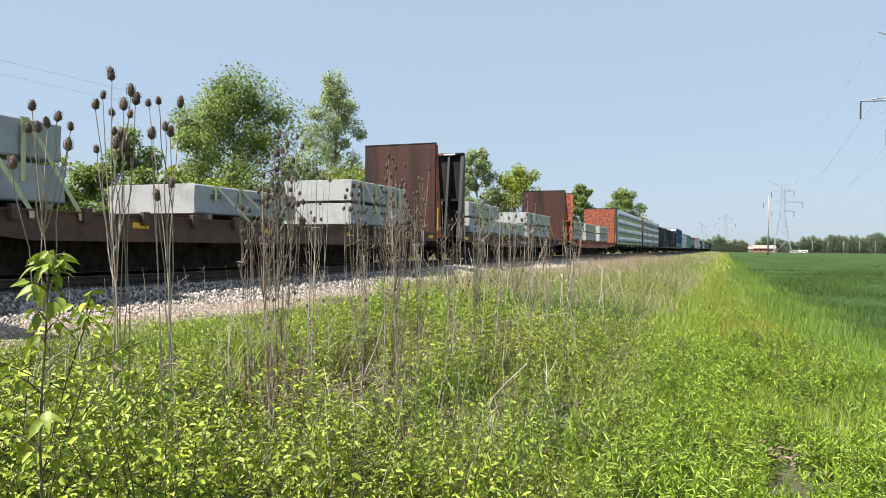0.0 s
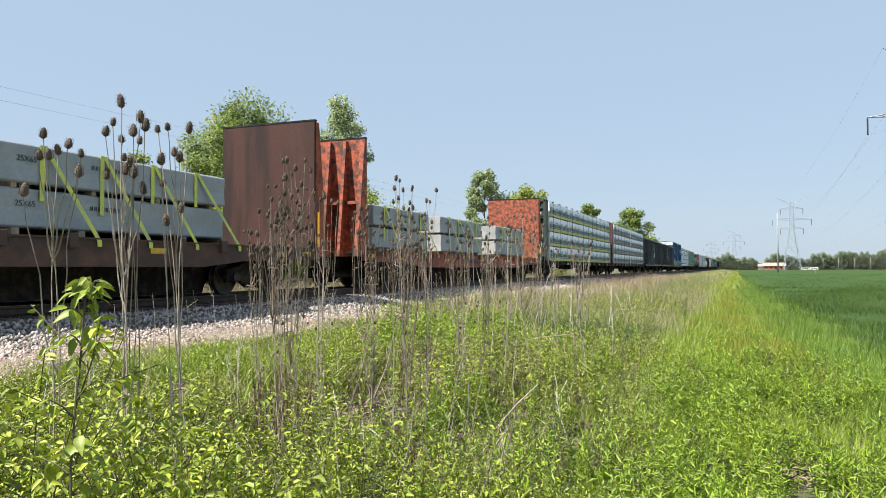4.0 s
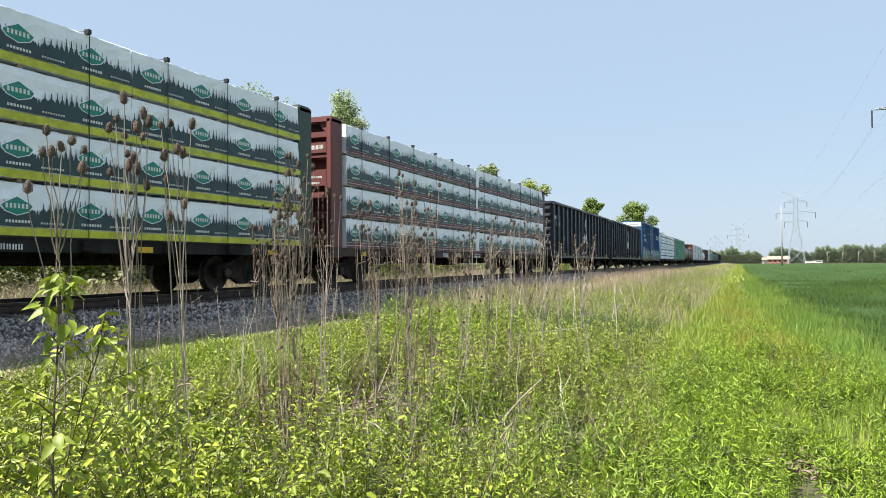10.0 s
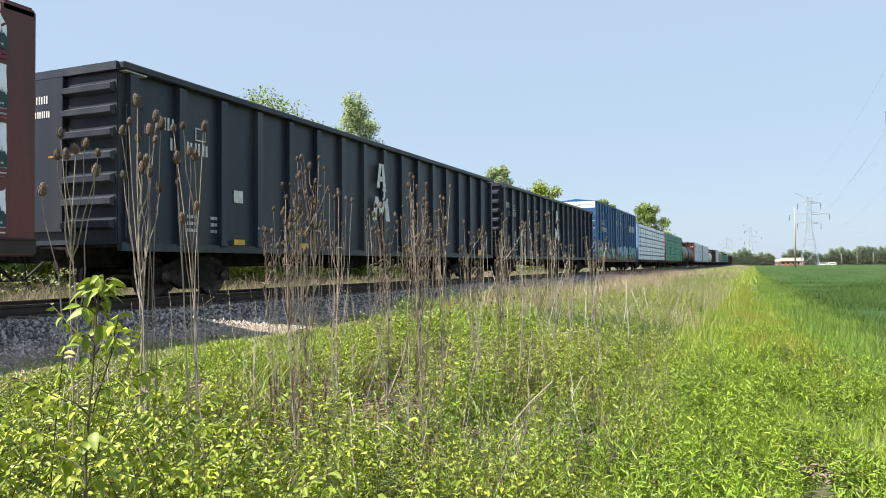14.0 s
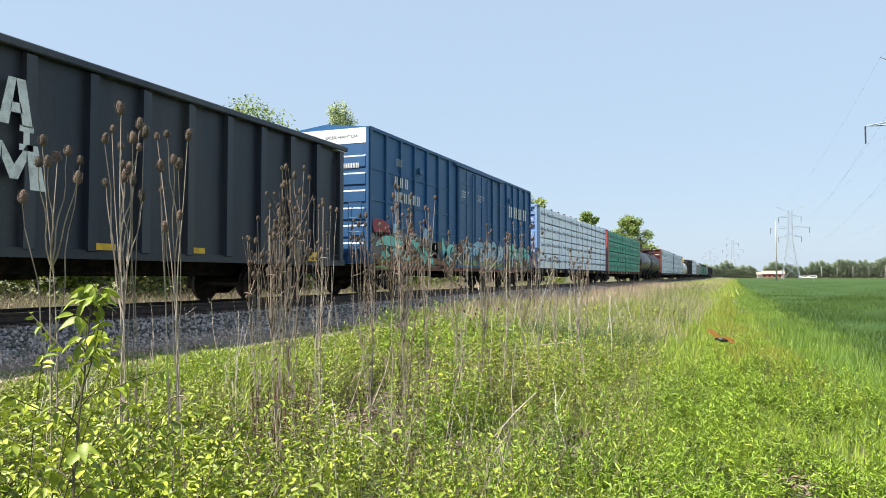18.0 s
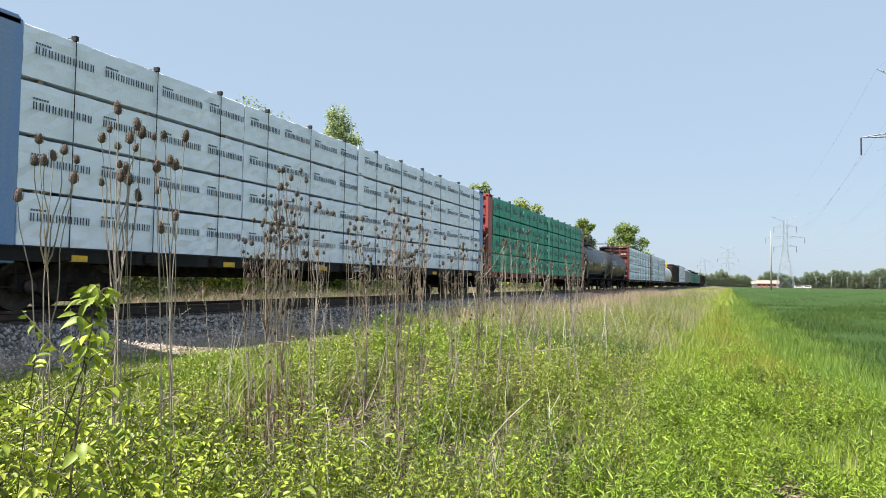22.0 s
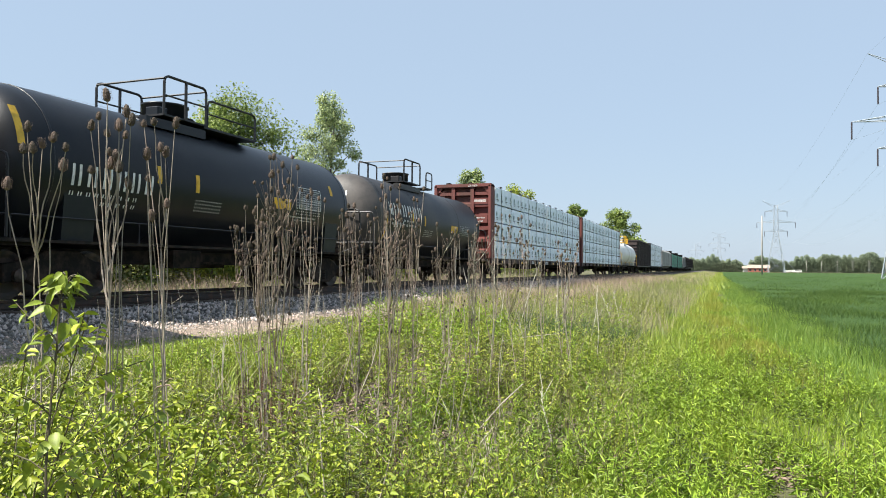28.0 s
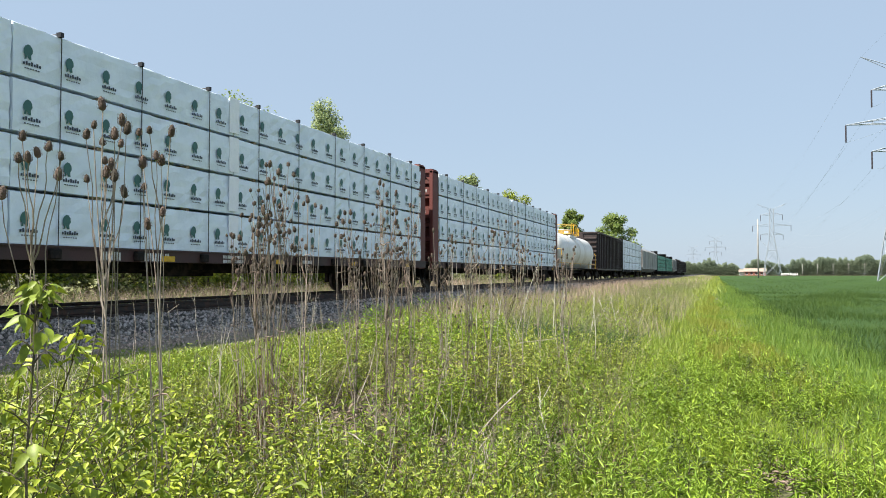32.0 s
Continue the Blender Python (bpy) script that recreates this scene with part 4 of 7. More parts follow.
shrub(-3.35, 9.9, 1.0, 65)


def dry_stalk(x, y, tall, lean, seed, material="stalk_pale", twigs=3, r=0.004):
    rng = random.Random(seed)
    ob = thing("dry_stalk", "bleached dry weed stalk standing in the bank", "dry stalk", "dry stalks", at=(x, y, slope(x)))
    tip = Vector((lean[0], lean[1], tall))
    part("stem", tube([tip * u + Vector((0.02 * math.sin(u * 5 + seed), 0.02 * math.cos(u * 4 + seed), 0)) for u in (0, 0.25, 0.5, 0.75, 1)], 0, 5, radii=[r, r * 0.9, r * 0.8, r * 0.6, r * 0.35]), material, ob)
    for k in range(twigs):
        u = rng.uniform(0.5, 0.95)
        d = Vector((rng.uniform(-1, 1), rng.uniform(-1, 1), rng.uniform(0.8, 1.8))).normalized() * rng.uniform(0.08, 0.2)
        part("twig", tube([tip * u, tip * u + d], r * 0.35, 4), material, ob)


rs = random.Random(77)
for k in range(170):
    yy = 3.2 + 26 * rs.random() ** 1.7
    xx = rs.uniform(max(-8.6, -1.25 * yy), -1.2 - 0.02 * yy)
    dry_stalk(xx, yy, rs.uniform(0.55, 1.25) * (0.8 if yy < 5 else 1.05), (rs.uniform(-0.3, 0.3), rs.uniform(-0.2, 0.2)), k, rs.choice(("stalk_pale", "stalk_pale", "stalk")), rs.randint(1, 5), rs.uniform(0.003, 0.006))


for k, (xx, yy, tall, lx, ly) in enumerate(((-1.90, 12.2, 1.12, -0.03, 0), (-2.38, 17.9, 1.08, -0.33, 0), (-2.36, 18.8, 1.06, -0.16, 0), (-3.95, 14.45, 1.70, 0.52, 0.13), (-3.67, 12.5, 1.2, 0.05, 0), (-3.15, 14.8, 1.4, 0.0, 0), (-2.55, 15.6, 1.3, 0.10, 0), (-4.3, 13.2, 1.5, -0.3, 0), (-3.4, 16.2, 1.5, 0.25, 0), (-1.49, 6.75, 0.55, -0.08, 0))):
    dry_stalk(xx, yy, tall, (lx, ly), 300 + k, "stalk_white", 4, 0.009)


def dock(x, y, n, tall, seed):
    """A clump of dead dock: dark stems thick with old seed."""
    rng = random.Random(seed)
    ob = thing("dead_dock", "clump of dark brown dead dock stems", "dead weeds", "dead docks", at=(x, y, slope(x)))
    for k in range(n):
        a, r = rng.uniform(0, 6.3), rng.uniform(0, 0.14)
        foot = Vector((math.cos(a) * r, math.sin(a) * r, 0))
        tip = foot * 1.8 + Vector((rng.uniform(-0.06, 0.06), rng.uniform(-0.06, 0.06), tall * rng.uniform(0.6, 1.0)))
        st = part("stem", tube([foot, foot.lerp(tip, 0.5), tip], 0, 5, radii=[0.005, 0.004, 0.002]), "dock", ob)
        bm = bmesh.new()
        for j in range(34):
            u = rng.uniform(0.55, 1.0)
            p = foot.lerp(tip, u) + Vector((rng.uniform(-1, 1), rng.uniform(-1, 1), rng.uniform(-1, 1))) * 0.014
            d = Vector((rng.uniform(-1, 1), rng.uniform(-1, 1), rng.uniform(-0.4, 1))).normalized() * 0.011
            e = d.cross(Vector((0, 0, 1))) * 0.6
            bm.faces.new([bm.verts.new(q) for q in (p - d, p + e, p + d, p - e)])
        part("seed_spike", bm, "dock", st)


dock(-3.30, 4.62, 16, 0.92, 1)
dock(-3.12, 4.78, 12, 0.80, 2)
dock(-3.42, 4.95, 10, 0.86, 3)
dock(-2.2, 4.9, 7, 0.6, 5)
dock(-4.6, 6.9, 8, 0.8, 4)
dry_stalk(-2.62, 4.05, 0.75, (0.22, 0.1), 901, "stalk_pale", 5, 0.004)
dry_stalk(-2.70, 4.10, 0.62, (-0.30, 0.1), 902, "stalk_pale", 3, 0.004)
dry_stalk(-2.00, 5.2, 0.80, (0.12, 0.0), 903, "stalk_pale", 4, 0.005)


def litter():
    rng = np.random.default_rng(9)
    at = []
    for cx, cy, r in BARE:
        k = 700
        a, q = rng.uniform(0, math.tau, k), r * 1.6 * np.sqrt(rng.random(k))
        x, y = cx + np.cos(a) * q, cy + np.sin(a) * q
        at.append(np.stack([x, y, ground_z(x) + rng.uniform(0.0, 0.07, k)], 1))
    x, y = wedge(rng, 15000, 3.0, 13, -7.4, -0.6, 1.2)
    at.append(np.stack([x, y, ground_z(x) + rng.uniform(0.0, 0.05, len(x))], 1))
    at = np.concatenate(at)
    n = len(at)
    a, el = rng.uniform(0, math.tau, n), rng.normal(0, 0.25, n)
    way = np.stack([np.cos(a) * np.cos(el), np.sin(a) * np.cos(el), np.sin(el)], 1)
    L = rng.uniform(0.03, 0.11, n)
    tagged(new("leaf_litter", leaves_mesh("leaf_litter", at, way, L, L * rng.uniform(0.1, 0.5, n), "litter", rng=rng)), "dry brown leaf litter on bare spots", "litter", kind="stuff")


litter()
for (x, y, z), (dx, dy, dz), r in (((-2.75, 5.1, 0.42), (0.3, -0.2, -0.05), 0.006), ((-3.4, 11.3, 0.45), (0.9, 0.7, 0.12), 0.006), ((-1.9, 5.9, 0.30), (0.3, 0.25, 0.35), 0.005), ((-2.6, 3.6, 0.15), (0.35, -0.3, 0.4), 0.006)):
    ob = new("fallen_stalk", mesh_of("fallen_stalk", tube([(x, y, z), (x + dx * 0.5, y + dy * 0.5, z + dz * 0.5 + 0.02), (x + dx, y + dy, z + dz)], r, 6), "stalk_pale"))
    tagged(ob, "bleached fallen stalk lying on the weeds", "dry stalk", "dry stalks")

teasel([(-2.56, 2.09, 2.18), (-2.39, 1.98, 2.07), (-2.47, 2.13, 2.14), (-2.55, 2.0, 1.94)], (-2.41, 2.1), "teasels on the bank")
teasel([(-2.49, 2.02, 2.08), (-2.53, 2.14, 2.12), (-2.34, 2.08, 2.09), (-2.4, 2.12, 2.02)], (-2.41, 2.09), "teasels on the bank")
teasel([(-2.34, 2.23, 2.24), (-2.28, 2.28, 2.2), (-2.23, 2.29, 2.22), (-2.32, 2.31, 2.08), (-2.28, 2.28, 2.03)], (-2.32, 2.38), "teasels on the bank")
teasel([(-2.22, 2.16, 2.29), (-2.39, 2.33, 2.19), (-2.22, 2.25, 2.16), (-2.41, 2.27, 2.03), (-2.28, 2.34, 1.97)], (-2.26, 2.29), "teasels on the bank")
teasel([(-2.38, 2.23, 2.2), (-2.27, 2.31, 2.26), (-2.37, 2.32, 2.11), (-2.35, 2.31, 2.05)], (-2.25, 2.27), "teasels on the bank")
teasel([(-2.4, 2.54, 2.27), (-2.32, 2.56, 2.16), (-2.33, 2.6, 2.14), (-2.39, 2.56, 2.03), (-2.34, 2.54, 1.85)], (-2.25, 2.6), "teasels on the bank")
teasel([(-2.25, 2.44, 2.25), (-2.21, 2.36, 2.09), (-2.25, 2.57, 2.26), (-2.21, 2.48, 1.9)], (-2.18, 2.51), "teasels on the bank")
teasel([(-3.17, 4.48, 1.81), (-3.31, 4.44, 1.73), (-3.41, 4.76, 1.88), (-3.33, 4.47, 1.91), (-3.38, 4.51, 1.93)], (-3.32, 4.61), "teasels on the bank")
teasel([(-2.95, 4.18, 1.94), (-2.77, 4.04, 1.72), (-2.74, 4.09, 1.74), (-2.82, 4.05, 1.95), (-2.73, 3.92, 1.89), (-2.95, 4.18, 2.12), (-2.79, 3.87, 1.77)], (-2.79, 4.11), "teasels on the bank")
teasel([(-3.21, 4.66, 2.12), (-3.05, 4.34, 1.99), (-3.07, 4.33, 1.67), (-3.26, 4.57, 2.04), (-3.23, 4.57, 1.91), (-2.98, 4.43, 2.06), (-3.1, 4.52, 2.08)], (-3.08, 4.5), "teasels on the bank")
teasel([(-3.01, 4.45, 2.42), (-2.8, 4.32, 1.91), (-3.0, 4.5, 2.33), (-3.02, 4.58, 2.38), (-2.89, 4.51, 2.43), (-2.9, 4.61, 1.81), (-2.9, 4.62, 1.96), (-2.91, 4.34, 2.41), (-2.92, 4.57, 1.74)], (-2.92, 4.39), "teasels on the bank")
teasel([(-2.78, 4.38, 2.04), (-2.8, 4.14, 2.25), (-2.93, 4.31, 2.17), (-2.82, 4.52, 2.23), (-2.88, 4.18, 2.23), (-2.94, 4.31, 2.4), (-2.94, 4.43, 1.91), (-2.93, 4.29, 2.27), (-2.73, 4.15, 1.72)], (-2.78, 4.34), "teasels on the bank")
teasel([(-3.29, 5.29, 2.28), (-3.44, 5.55, 1.93), (-3.33, 5.5, 2.3), (-3.14, 5.41, 2.2), (-3.39, 5.61, 2.28), (-3.33, 5.48, 1.86)], (-3.33, 5.41), "teasels on the bank", True)
teasel([(-3.0, 5.66, 2.09), (-3.01, 5.69, 2.17), (-2.9, 5.75, 2.09), (-2.99, 5.7, 1.75), (-3.0, 5.57, 2.16), (-3.02, 5.58, 2.08)], (-2.89, 5.53), "teasels on the bank")
teasel([(-3.01, 5.47, 2.12), (-2.99, 5.74, 1.68), (-2.87, 5.44, 1.64), (-2.77, 5.35, 1.7), (-2.89, 5.64, 1.77), (-2.98, 5.47, 1.95)], (-2.84, 5.54), "teasels on the bank")
teasel([(-3.03, 6.33, 1.76), (-2.99, 6.14, 2.08), (-2.98, 6.11, 1.82), (-2.97, 6.03, 1.8), (-3.11, 6.41, 1.92), (-3.08, 6.5, 2.14)], (-3.02, 6.27), "teasels on the bank")
teasel([(-2.58, 5.96, 1.76), (-2.98, 6.28, 2.05), (-2.91, 6.22, 1.84), (-2.72, 6.12, 1.77), (-2.75, 5.81, 2.42), (-2.82, 6.28, 2.08), (-2.68, 6.21, 1.97), (-2.93, 6.09, 2.38), (-2.75, 5.82, 1.8)], (-2.81, 6.08), "teasels on the bank")
teasel([(-2.39, 5.45, 1.88), (-2.53, 5.62, 1.84), (-2.53, 5.44, 1.83), (-2.55, 5.55, 2.0), (-2.56, 5.83, 1.83), (-2.59, 5.74, 2.16), (-2.74, 5.71, 2.42), (-2.51, 5.54, 2.06), (-2.5, 5.59, 1.85)], (-2.58, 5.61), "teasels on the bank")
teasel([(-2.47, 5.8, 1.9), (-2.48, 6.01, 2.34), (-2.75, 6.21, 1.88), (-2.65, 6.13, 2.08), (-2.69, 6.18, 1.91), (-2.54, 5.92, 2.24), (-2.68, 6.08, 1.76)], (-2.58, 6.01), "teasels on the bank")
teasel([(-2.84, 7.59, 1.71), (-2.7, 7.46, 1.98), (-2.83, 7.23, 1.78), (-2.76, 7.15, 1.71), (-2.8, 7.73, 2.06)], (-2.78, 7.47), "teasels on the bank")
teasel([(-2.62, 7.28, 2.1), (-2.93, 7.48, 2.11), (-2.79, 7.3, 1.94), (-2.69, 7.48, 1.92), (-2.96, 7.53, 1.83)], (-2.71, 7.39), "teasels on the bank", True)
teasel([(-2.63, 7.85, 1.99), (-2.7, 7.57, 1.98), (-2.57, 7.79, 2.12), (-2.49, 7.48, 2.04), (-2.58, 7.62, 1.65)], (-2.64, 7.76), "teasels on the bank", True)
teasel([(-2.61, 8.7, 2.16), (-2.46, 8.18, 2.03), (-2.6, 8.59, 2.16), (-2.54, 8.12, 1.81), (-2.87, 8.68, 2.08), (-2.62, 8.15, 1.82)], (-2.63, 8.39), "teasels on the bank", True)
teasel([(-2.57, 7.73, 2.21), (-2.69, 8.2, 1.79), (-2.58, 8.05, 1.72), (-2.64, 8.19, 1.96), (-2.63, 7.92, 1.92), (-2.32, 7.74, 2.05)], (-2.57, 7.93), "teasels on the bank", True)
teasel([(-2.38, 8.56, 2.14), (-2.6, 8.89, 2.31), (-2.17, 8.4, 1.69), (-2.18, 8.46, 1.8), (-2.47, 8.82, 1.68), (-2.25, 8.34, 1.96)], (-2.28, 8.62), "teasels on the bank")
teasel([(-2.22, 8.8, 1.84), (-2.36, 8.97, 2.28), (-2.35, 9.05, 1.92), (-2.36, 9.23, 1.97), (-2.17, 8.65, 2.16), (-2.43, 9.17, 2.12)], (-2.31, 8.94), "teasels on the bank", True)
teasel([(-2.42, 9.83, 1.91), (-2.17, 9.33, 1.89), (-2.24, 9.91, 1.61), (-2.26, 9.43, 1.87), (-2.29, 9.45, 1.69)], (-2.24, 9.7), "teasels on the bank", True)
teasel([(-2.04, 10.24, 1.98), (-2.02, 10.24, 1.77), (-1.99, 10.81, 1.93), (-2.22, 10.44, 1.81), (-1.88, 10.3, 2.02)], (-2.18, 10.36), "teasels on the bank")
teasel([(-1.94, 9.37, 1.8), (-1.98, 9.4, 1.98), (-1.85, 10.02, 1.96), (-1.92, 10.0, 1.67), (-2.06, 9.76, 1.98)], (-1.84, 9.65), "teasels on the bank")

# ---- trees ----
def tree(x, y, tall, wide, material, seed, label, low=0.25, slim=1.0, leaf=0.22, count=5200, name="tree", trunk=0.16):
    """A tapered trunk with limbs and a crown of leaf clumps on the limbs' ends."""
    rng = np.random.default_rng(seed)
    rr = random.Random(seed)
    z0 = slope(x)
    ob = thing(name, label, "tree" if name == "tree" else "bush", "trees behind the track", at=(x, y, z0))
    bm = bmesh.new()
    lean = Vector((rr.uniform(-0.4, 0.4), rr.uniform(-0.4, 0.4), 0))
    tube([Vector((0, 0, -0.2)) + lean * u * u + Vector((0, 0, tall * 0.92 * u)) for u in (0, 0.25, 0.5, 0.75, 1)], 0, 8, bm, [trunk * s for s in (1.25, 0.95, 0.7, 0.4, 0.1)])
    clumps = []
    whole = name != "tree"
    for k in range(int(14 + 10 * slim)):
        u = low + (0.98 - low) * (k + rr.random()) / (14 + 10 * slim)
        a = k * 2.4 + rr.uniform(-0.5, 0.5)
        spread = wide * 0.5 * math.sin(math.pi * min(1, (u - low) / (1.02 - low) * 0.85 + 0.17)) ** 0.8 * rr.uniform(0.7, 1.12)
        s = Vector((0, 0, tall * (u - 0.10))) + lean * u * u
        e = Vector((math.cos(a) * spread, math.sin(a) * spread, tall * u + rr.uniform(-0.2, 0.5)))
        limb = tube([s, s.lerp(e, 0.5) + Vector((0, 0, 0.15)), e], 0, 5, bm if whole else None, [trunk * 0.35, trunk * 0.22, trunk * 0.08])
        if not whole:
            part("limb", limb, "bark", ob)
        for f in (0.55, 0.8, 1.0):
            c = s.lerp(e, f) + Vector((rr.uniform(-1, 1), rr.uniform(-1, 1), rr.uniform(-0.5, 0.7))) * wide * 0.07
            clumps.append((*c, wide * rr.uniform(0.07, 0.15)))
    part("trunk", bm, "bark", ob, smooth=True)
    cl = np.array(clumps)
    pick = rng.integers(0, len(cl), count)
    d = rng.normal(0, 1, (count, 3))
    d /= np.linalg.norm(d, axis=1, keepdims=True)
    at = cl[pick, :3] + d * cl[pick, 3:4] * rng.uniform(0.35, 1.25, (count, 1)) * [1, 1, 0.85]
    way = d * 0.6 + rng.normal(0, 0.6, (count, 3)) + [0, 0, -0.35]
    way /= np.linalg.norm(way, axis=1, keepdims=True)
    L = rng.uniform(0.6, 1.3, count) * leaf
    part("crown", leaves_mesh("crown", at, way, L, L * 0.75, material, rng=rng, plain=True), material, ob)
    return ob


def bearing(az, d):
    return -math.sin(radians(az)) * d, math.cos(radians(az)) * d


tree(*bearing(37.3, 42), 10.5, 8.4, "leaf_tree", 1, "broad round green tree in full leaf behind the track", 0.14, 1.3, 0.16, 40000)
tree(*bearing(30.0, 50), 13.1, 5.0, "leaf_pale", 2, "slim pale green poplar behind the track", 0.12, 1.2, 0.16, 19000)
tree(*bearing(18.6, 88), 13.2, 5.8, "leaf_pale", 3, "pale green poplar behind the track", 0.12, 0.8, 0.28, 12000)
tree(*bearing(15.6, 90), 11.4, 8.0, "leaf_bush", 4, "bright yellow green tree behind the track", 0.06, 1.0, 0.28, 15000)
tree(*bearing(10.6, 130), 12.6, 6.0, "leaf_tree", 5, "green tree behind the track", 0.1, 1.0, 0.36, 10000)
tree(*bearing(7.4, 165), 14.2, 10.0, "leaf_tree", 6, "dark green broad tree behind the track", 0.1, 1.0, 0.42, 13000)
tree(*bearing(5.9, 190), 9.0, 5.5, "leaf_tree", 7, "dark green tree behind the track", 0.1, 1.0, 0.6, 2800)
for az, d, tall, wide, kind, seed in ((44.3, 33, 6.0, 3.6, "leaf_tree", 21), (47.5, 33, 4.6, 3.4, "leaf_tree", 22), (51.0, 32, 5.0, 3.4, "leaf_bush", 23), (41.5, 36, 4.4, 4.0, "leaf_bush", 24), (38.5, 38, 4.2, 4.2, "leaf_bush", 25), (35.0, 40, 4.3, 4.4, "leaf_bush", 26), (31.6, 44, 4.6, 4.2, "leaf_bush", 27), (28.9, 46, 5.9, 7.4, "leaf_bush", 28), (25.2, 50, 4.2, 3.6, "leaf_bush", 29), (22.0, 66, 4.2, 4.0, "leaf_bush", 30), (12.8, 100, 6.0, 5.0, "leaf_bush", 31), (54.5, 31, 4.2, 3.6, "leaf_tree", 32), (58, 30, 4.0, 3.4, "leaf_bush", 33)):
    tree(*bearing(az, d), tall, wide, kind, seed, "leafy bush on the far side of the track", 0.05, 0.5, 0.16, 10000, "bush", 0.06)


def thicket():
    """The dark undergrowth below the trees on the far side."""
    rng = np.random.default_rng(18)
    n = 40000
    y = 4 + 90 * rng.random(n) ** 1.3
    x = -21.5 - 3.5 * rng.random(n) - 1.2 * patch(y, y * 0, 1.4, 4)
    z = ground_z(x) + (0.5 + 1.5 * patch(y, y * 0, 1.1, 6)) * rng.random(n) ** 0.8
    way = rng.normal(0, 1, (n, 3))
    way /= np.linalg.norm(way, axis=1, keepdims=True)
    L = rng.uniform(0.10, 0.26, n)
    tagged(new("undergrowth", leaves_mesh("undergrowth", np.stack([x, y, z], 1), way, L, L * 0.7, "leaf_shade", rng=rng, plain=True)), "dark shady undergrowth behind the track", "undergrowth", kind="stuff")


thicket()


def far_wood():
    """The tree line at the far edge of the field, as many clumps of leaves."""
    rng = np.random.default_rng(8)
    n = 190000
    az = rng.uniform(-17, 5.5, n)
    crown = 5.0 + 6.5 * patch(az * 12, az * 3, 2.6, 2) + 3.0 * patch(az * 40, az, 2.6, 5) + np.where(az < -5.5, 4.0, 0) + np.where((az < -0.6) & (az > -1.9), -4.5, 0)
    z = crown * rng.random(n) ** 0.7
    d = rng.uniform(610, 650, n)
    at = np.stack([-np.sin(np.radians(az)) * d, np.cos(np.radians(az)) * d, z], 1)
    way = rng.normal(0, 1, (n, 3)) * [1, 1, 0.25]
    way /= np.linalg.norm(way, axis=1, keepdims=True)
    L = rng.uniform(0.5, 1.25, n)
    ob = new("far_wood", leaves_mesh("far_wood", at, way, L, L * 0.9, "leaf_far_hazed", rng=rng, plain=True))
    tagged(ob, "distant green tree line across the field, paled for haze", "woods", kind="stuff")


far_wood()
road = new("road", mesh_of("road", cubes((-40, 420, 476, 482, -0.05, 0.35)), "soil"))
tagged(road, "pale country road along the field's far edge", "road", kind="structure")


# ---- farm house ----
def house():
    x, y = bearing(-2.45, 500)
    ob = thing("house", "low brick farm house with a pale hipped roof", "house", at=(x, y, 0))
    part("wall", cubes((-5.5, 6.5, -3, 4, 0, 2.9)), "brick_house", ob)
    part("roof", prism([(-3.6, 2.8), (4.6, 2.8), (0.6, 4.9)], -6.1, 7.1, "x"), "roof", ob)
    g = part("garage", cubes((-8.5, -5.5, -1, 3, 0, 2.4)), "white_wall", ob, "white garage")
    part("garage_roof", prism([(-2.4, 2.55), (3.4, 2.55), (0.6, 4.1)], -9, -5.2, "x"), "roof", g)
    for wx in (-4.4, -1.6, 1.2, 4.2):
        w = part("window", cubes((wx - 0.6, wx + 0.6, -3.06, -2.98, 1.0, 2.2)), "glass_dark", ob)
        part("window_sill", cubes((wx - 0.7, wx + 0.7, -3.12, -2.98, 0.9, 1.0)), "white_wall", w)
    part("garage_door", cubes((-8.2, -6.3, -1.06, -0.98, 0.05, 2.1)), "white_wall", g)
    for vx, h in ((18, 1.3), (23, 1.5)):
        c = thing("parked_van", "white van parked beside the farm house", "van", at=(x + vx, y + 4, 0))
        part("body", bevelled(cubes((-2.3, 2.3, -0.9, 0.9, 0.35, 0.35 + h)), 0.15), "white_wall", c)
        part("windows", cubes((-1.6, 1.7, -0.93, 0.93, h * 0.55 + 0.3, h * 0.85 + 0.3)), "glass_dark", c)
        for wx in (-1.4, 1.4):
            part("wheel", lathe([(-0.95, 0.34), (0.95, 0.34)], 12), "black_rubber", c).location = (wx, 0, 0.34)


house()


# ---- power line ----
TOWERS = [(31.9, 149.0), (28.7, 449.0), (-2.1, 803.0), (-33.0, 1090.0)]
ARMS = ((23.3, 5.8), (28.3, 9.9), (34.4, 5.7))      # height and half width of the cross arms


def tower_bars():
    """A lattice tower's bars, as pairs of points."""
    bars = []
    def corners(w, z):
        return [Vector((sx * w, sy * w, z)) for sx, sy in ((1, 1), (-1, 1), (-1, -1), (1, -1))]
    levels = [(4.4, 0), (3.4, 8), (2.4, 14.5), (1.45, 20.5), (1.15, 23.3), (1.1, 28.3), (1.0, 34.4), (0.9, 38.0)]
    for (w0, z0), (w1, z1) in zip(levels, levels[1:]):
        a, b = corners(w0, z0), corners(w1, z1)
        for k in range(4):
            bars.append((a[k], b[k], 0.13))
            bars.append((a[k], b[(k + 1) % 4], 0.06))
            bars.append((a[(k + 1) % 4], b[k], 0.06))
            bars.append((b[k], b[(k + 1) % 4], 0.07))
    return bars


def arm_bars(z, half):
    bars = []
    for side in (1, -1):
        tip = Vector((side * half, 0, z + 0.2))
        for sy in (1, -1):
            bars.append((Vector((side * 1.1, sy * 1.0, z)), tip, 0.09))
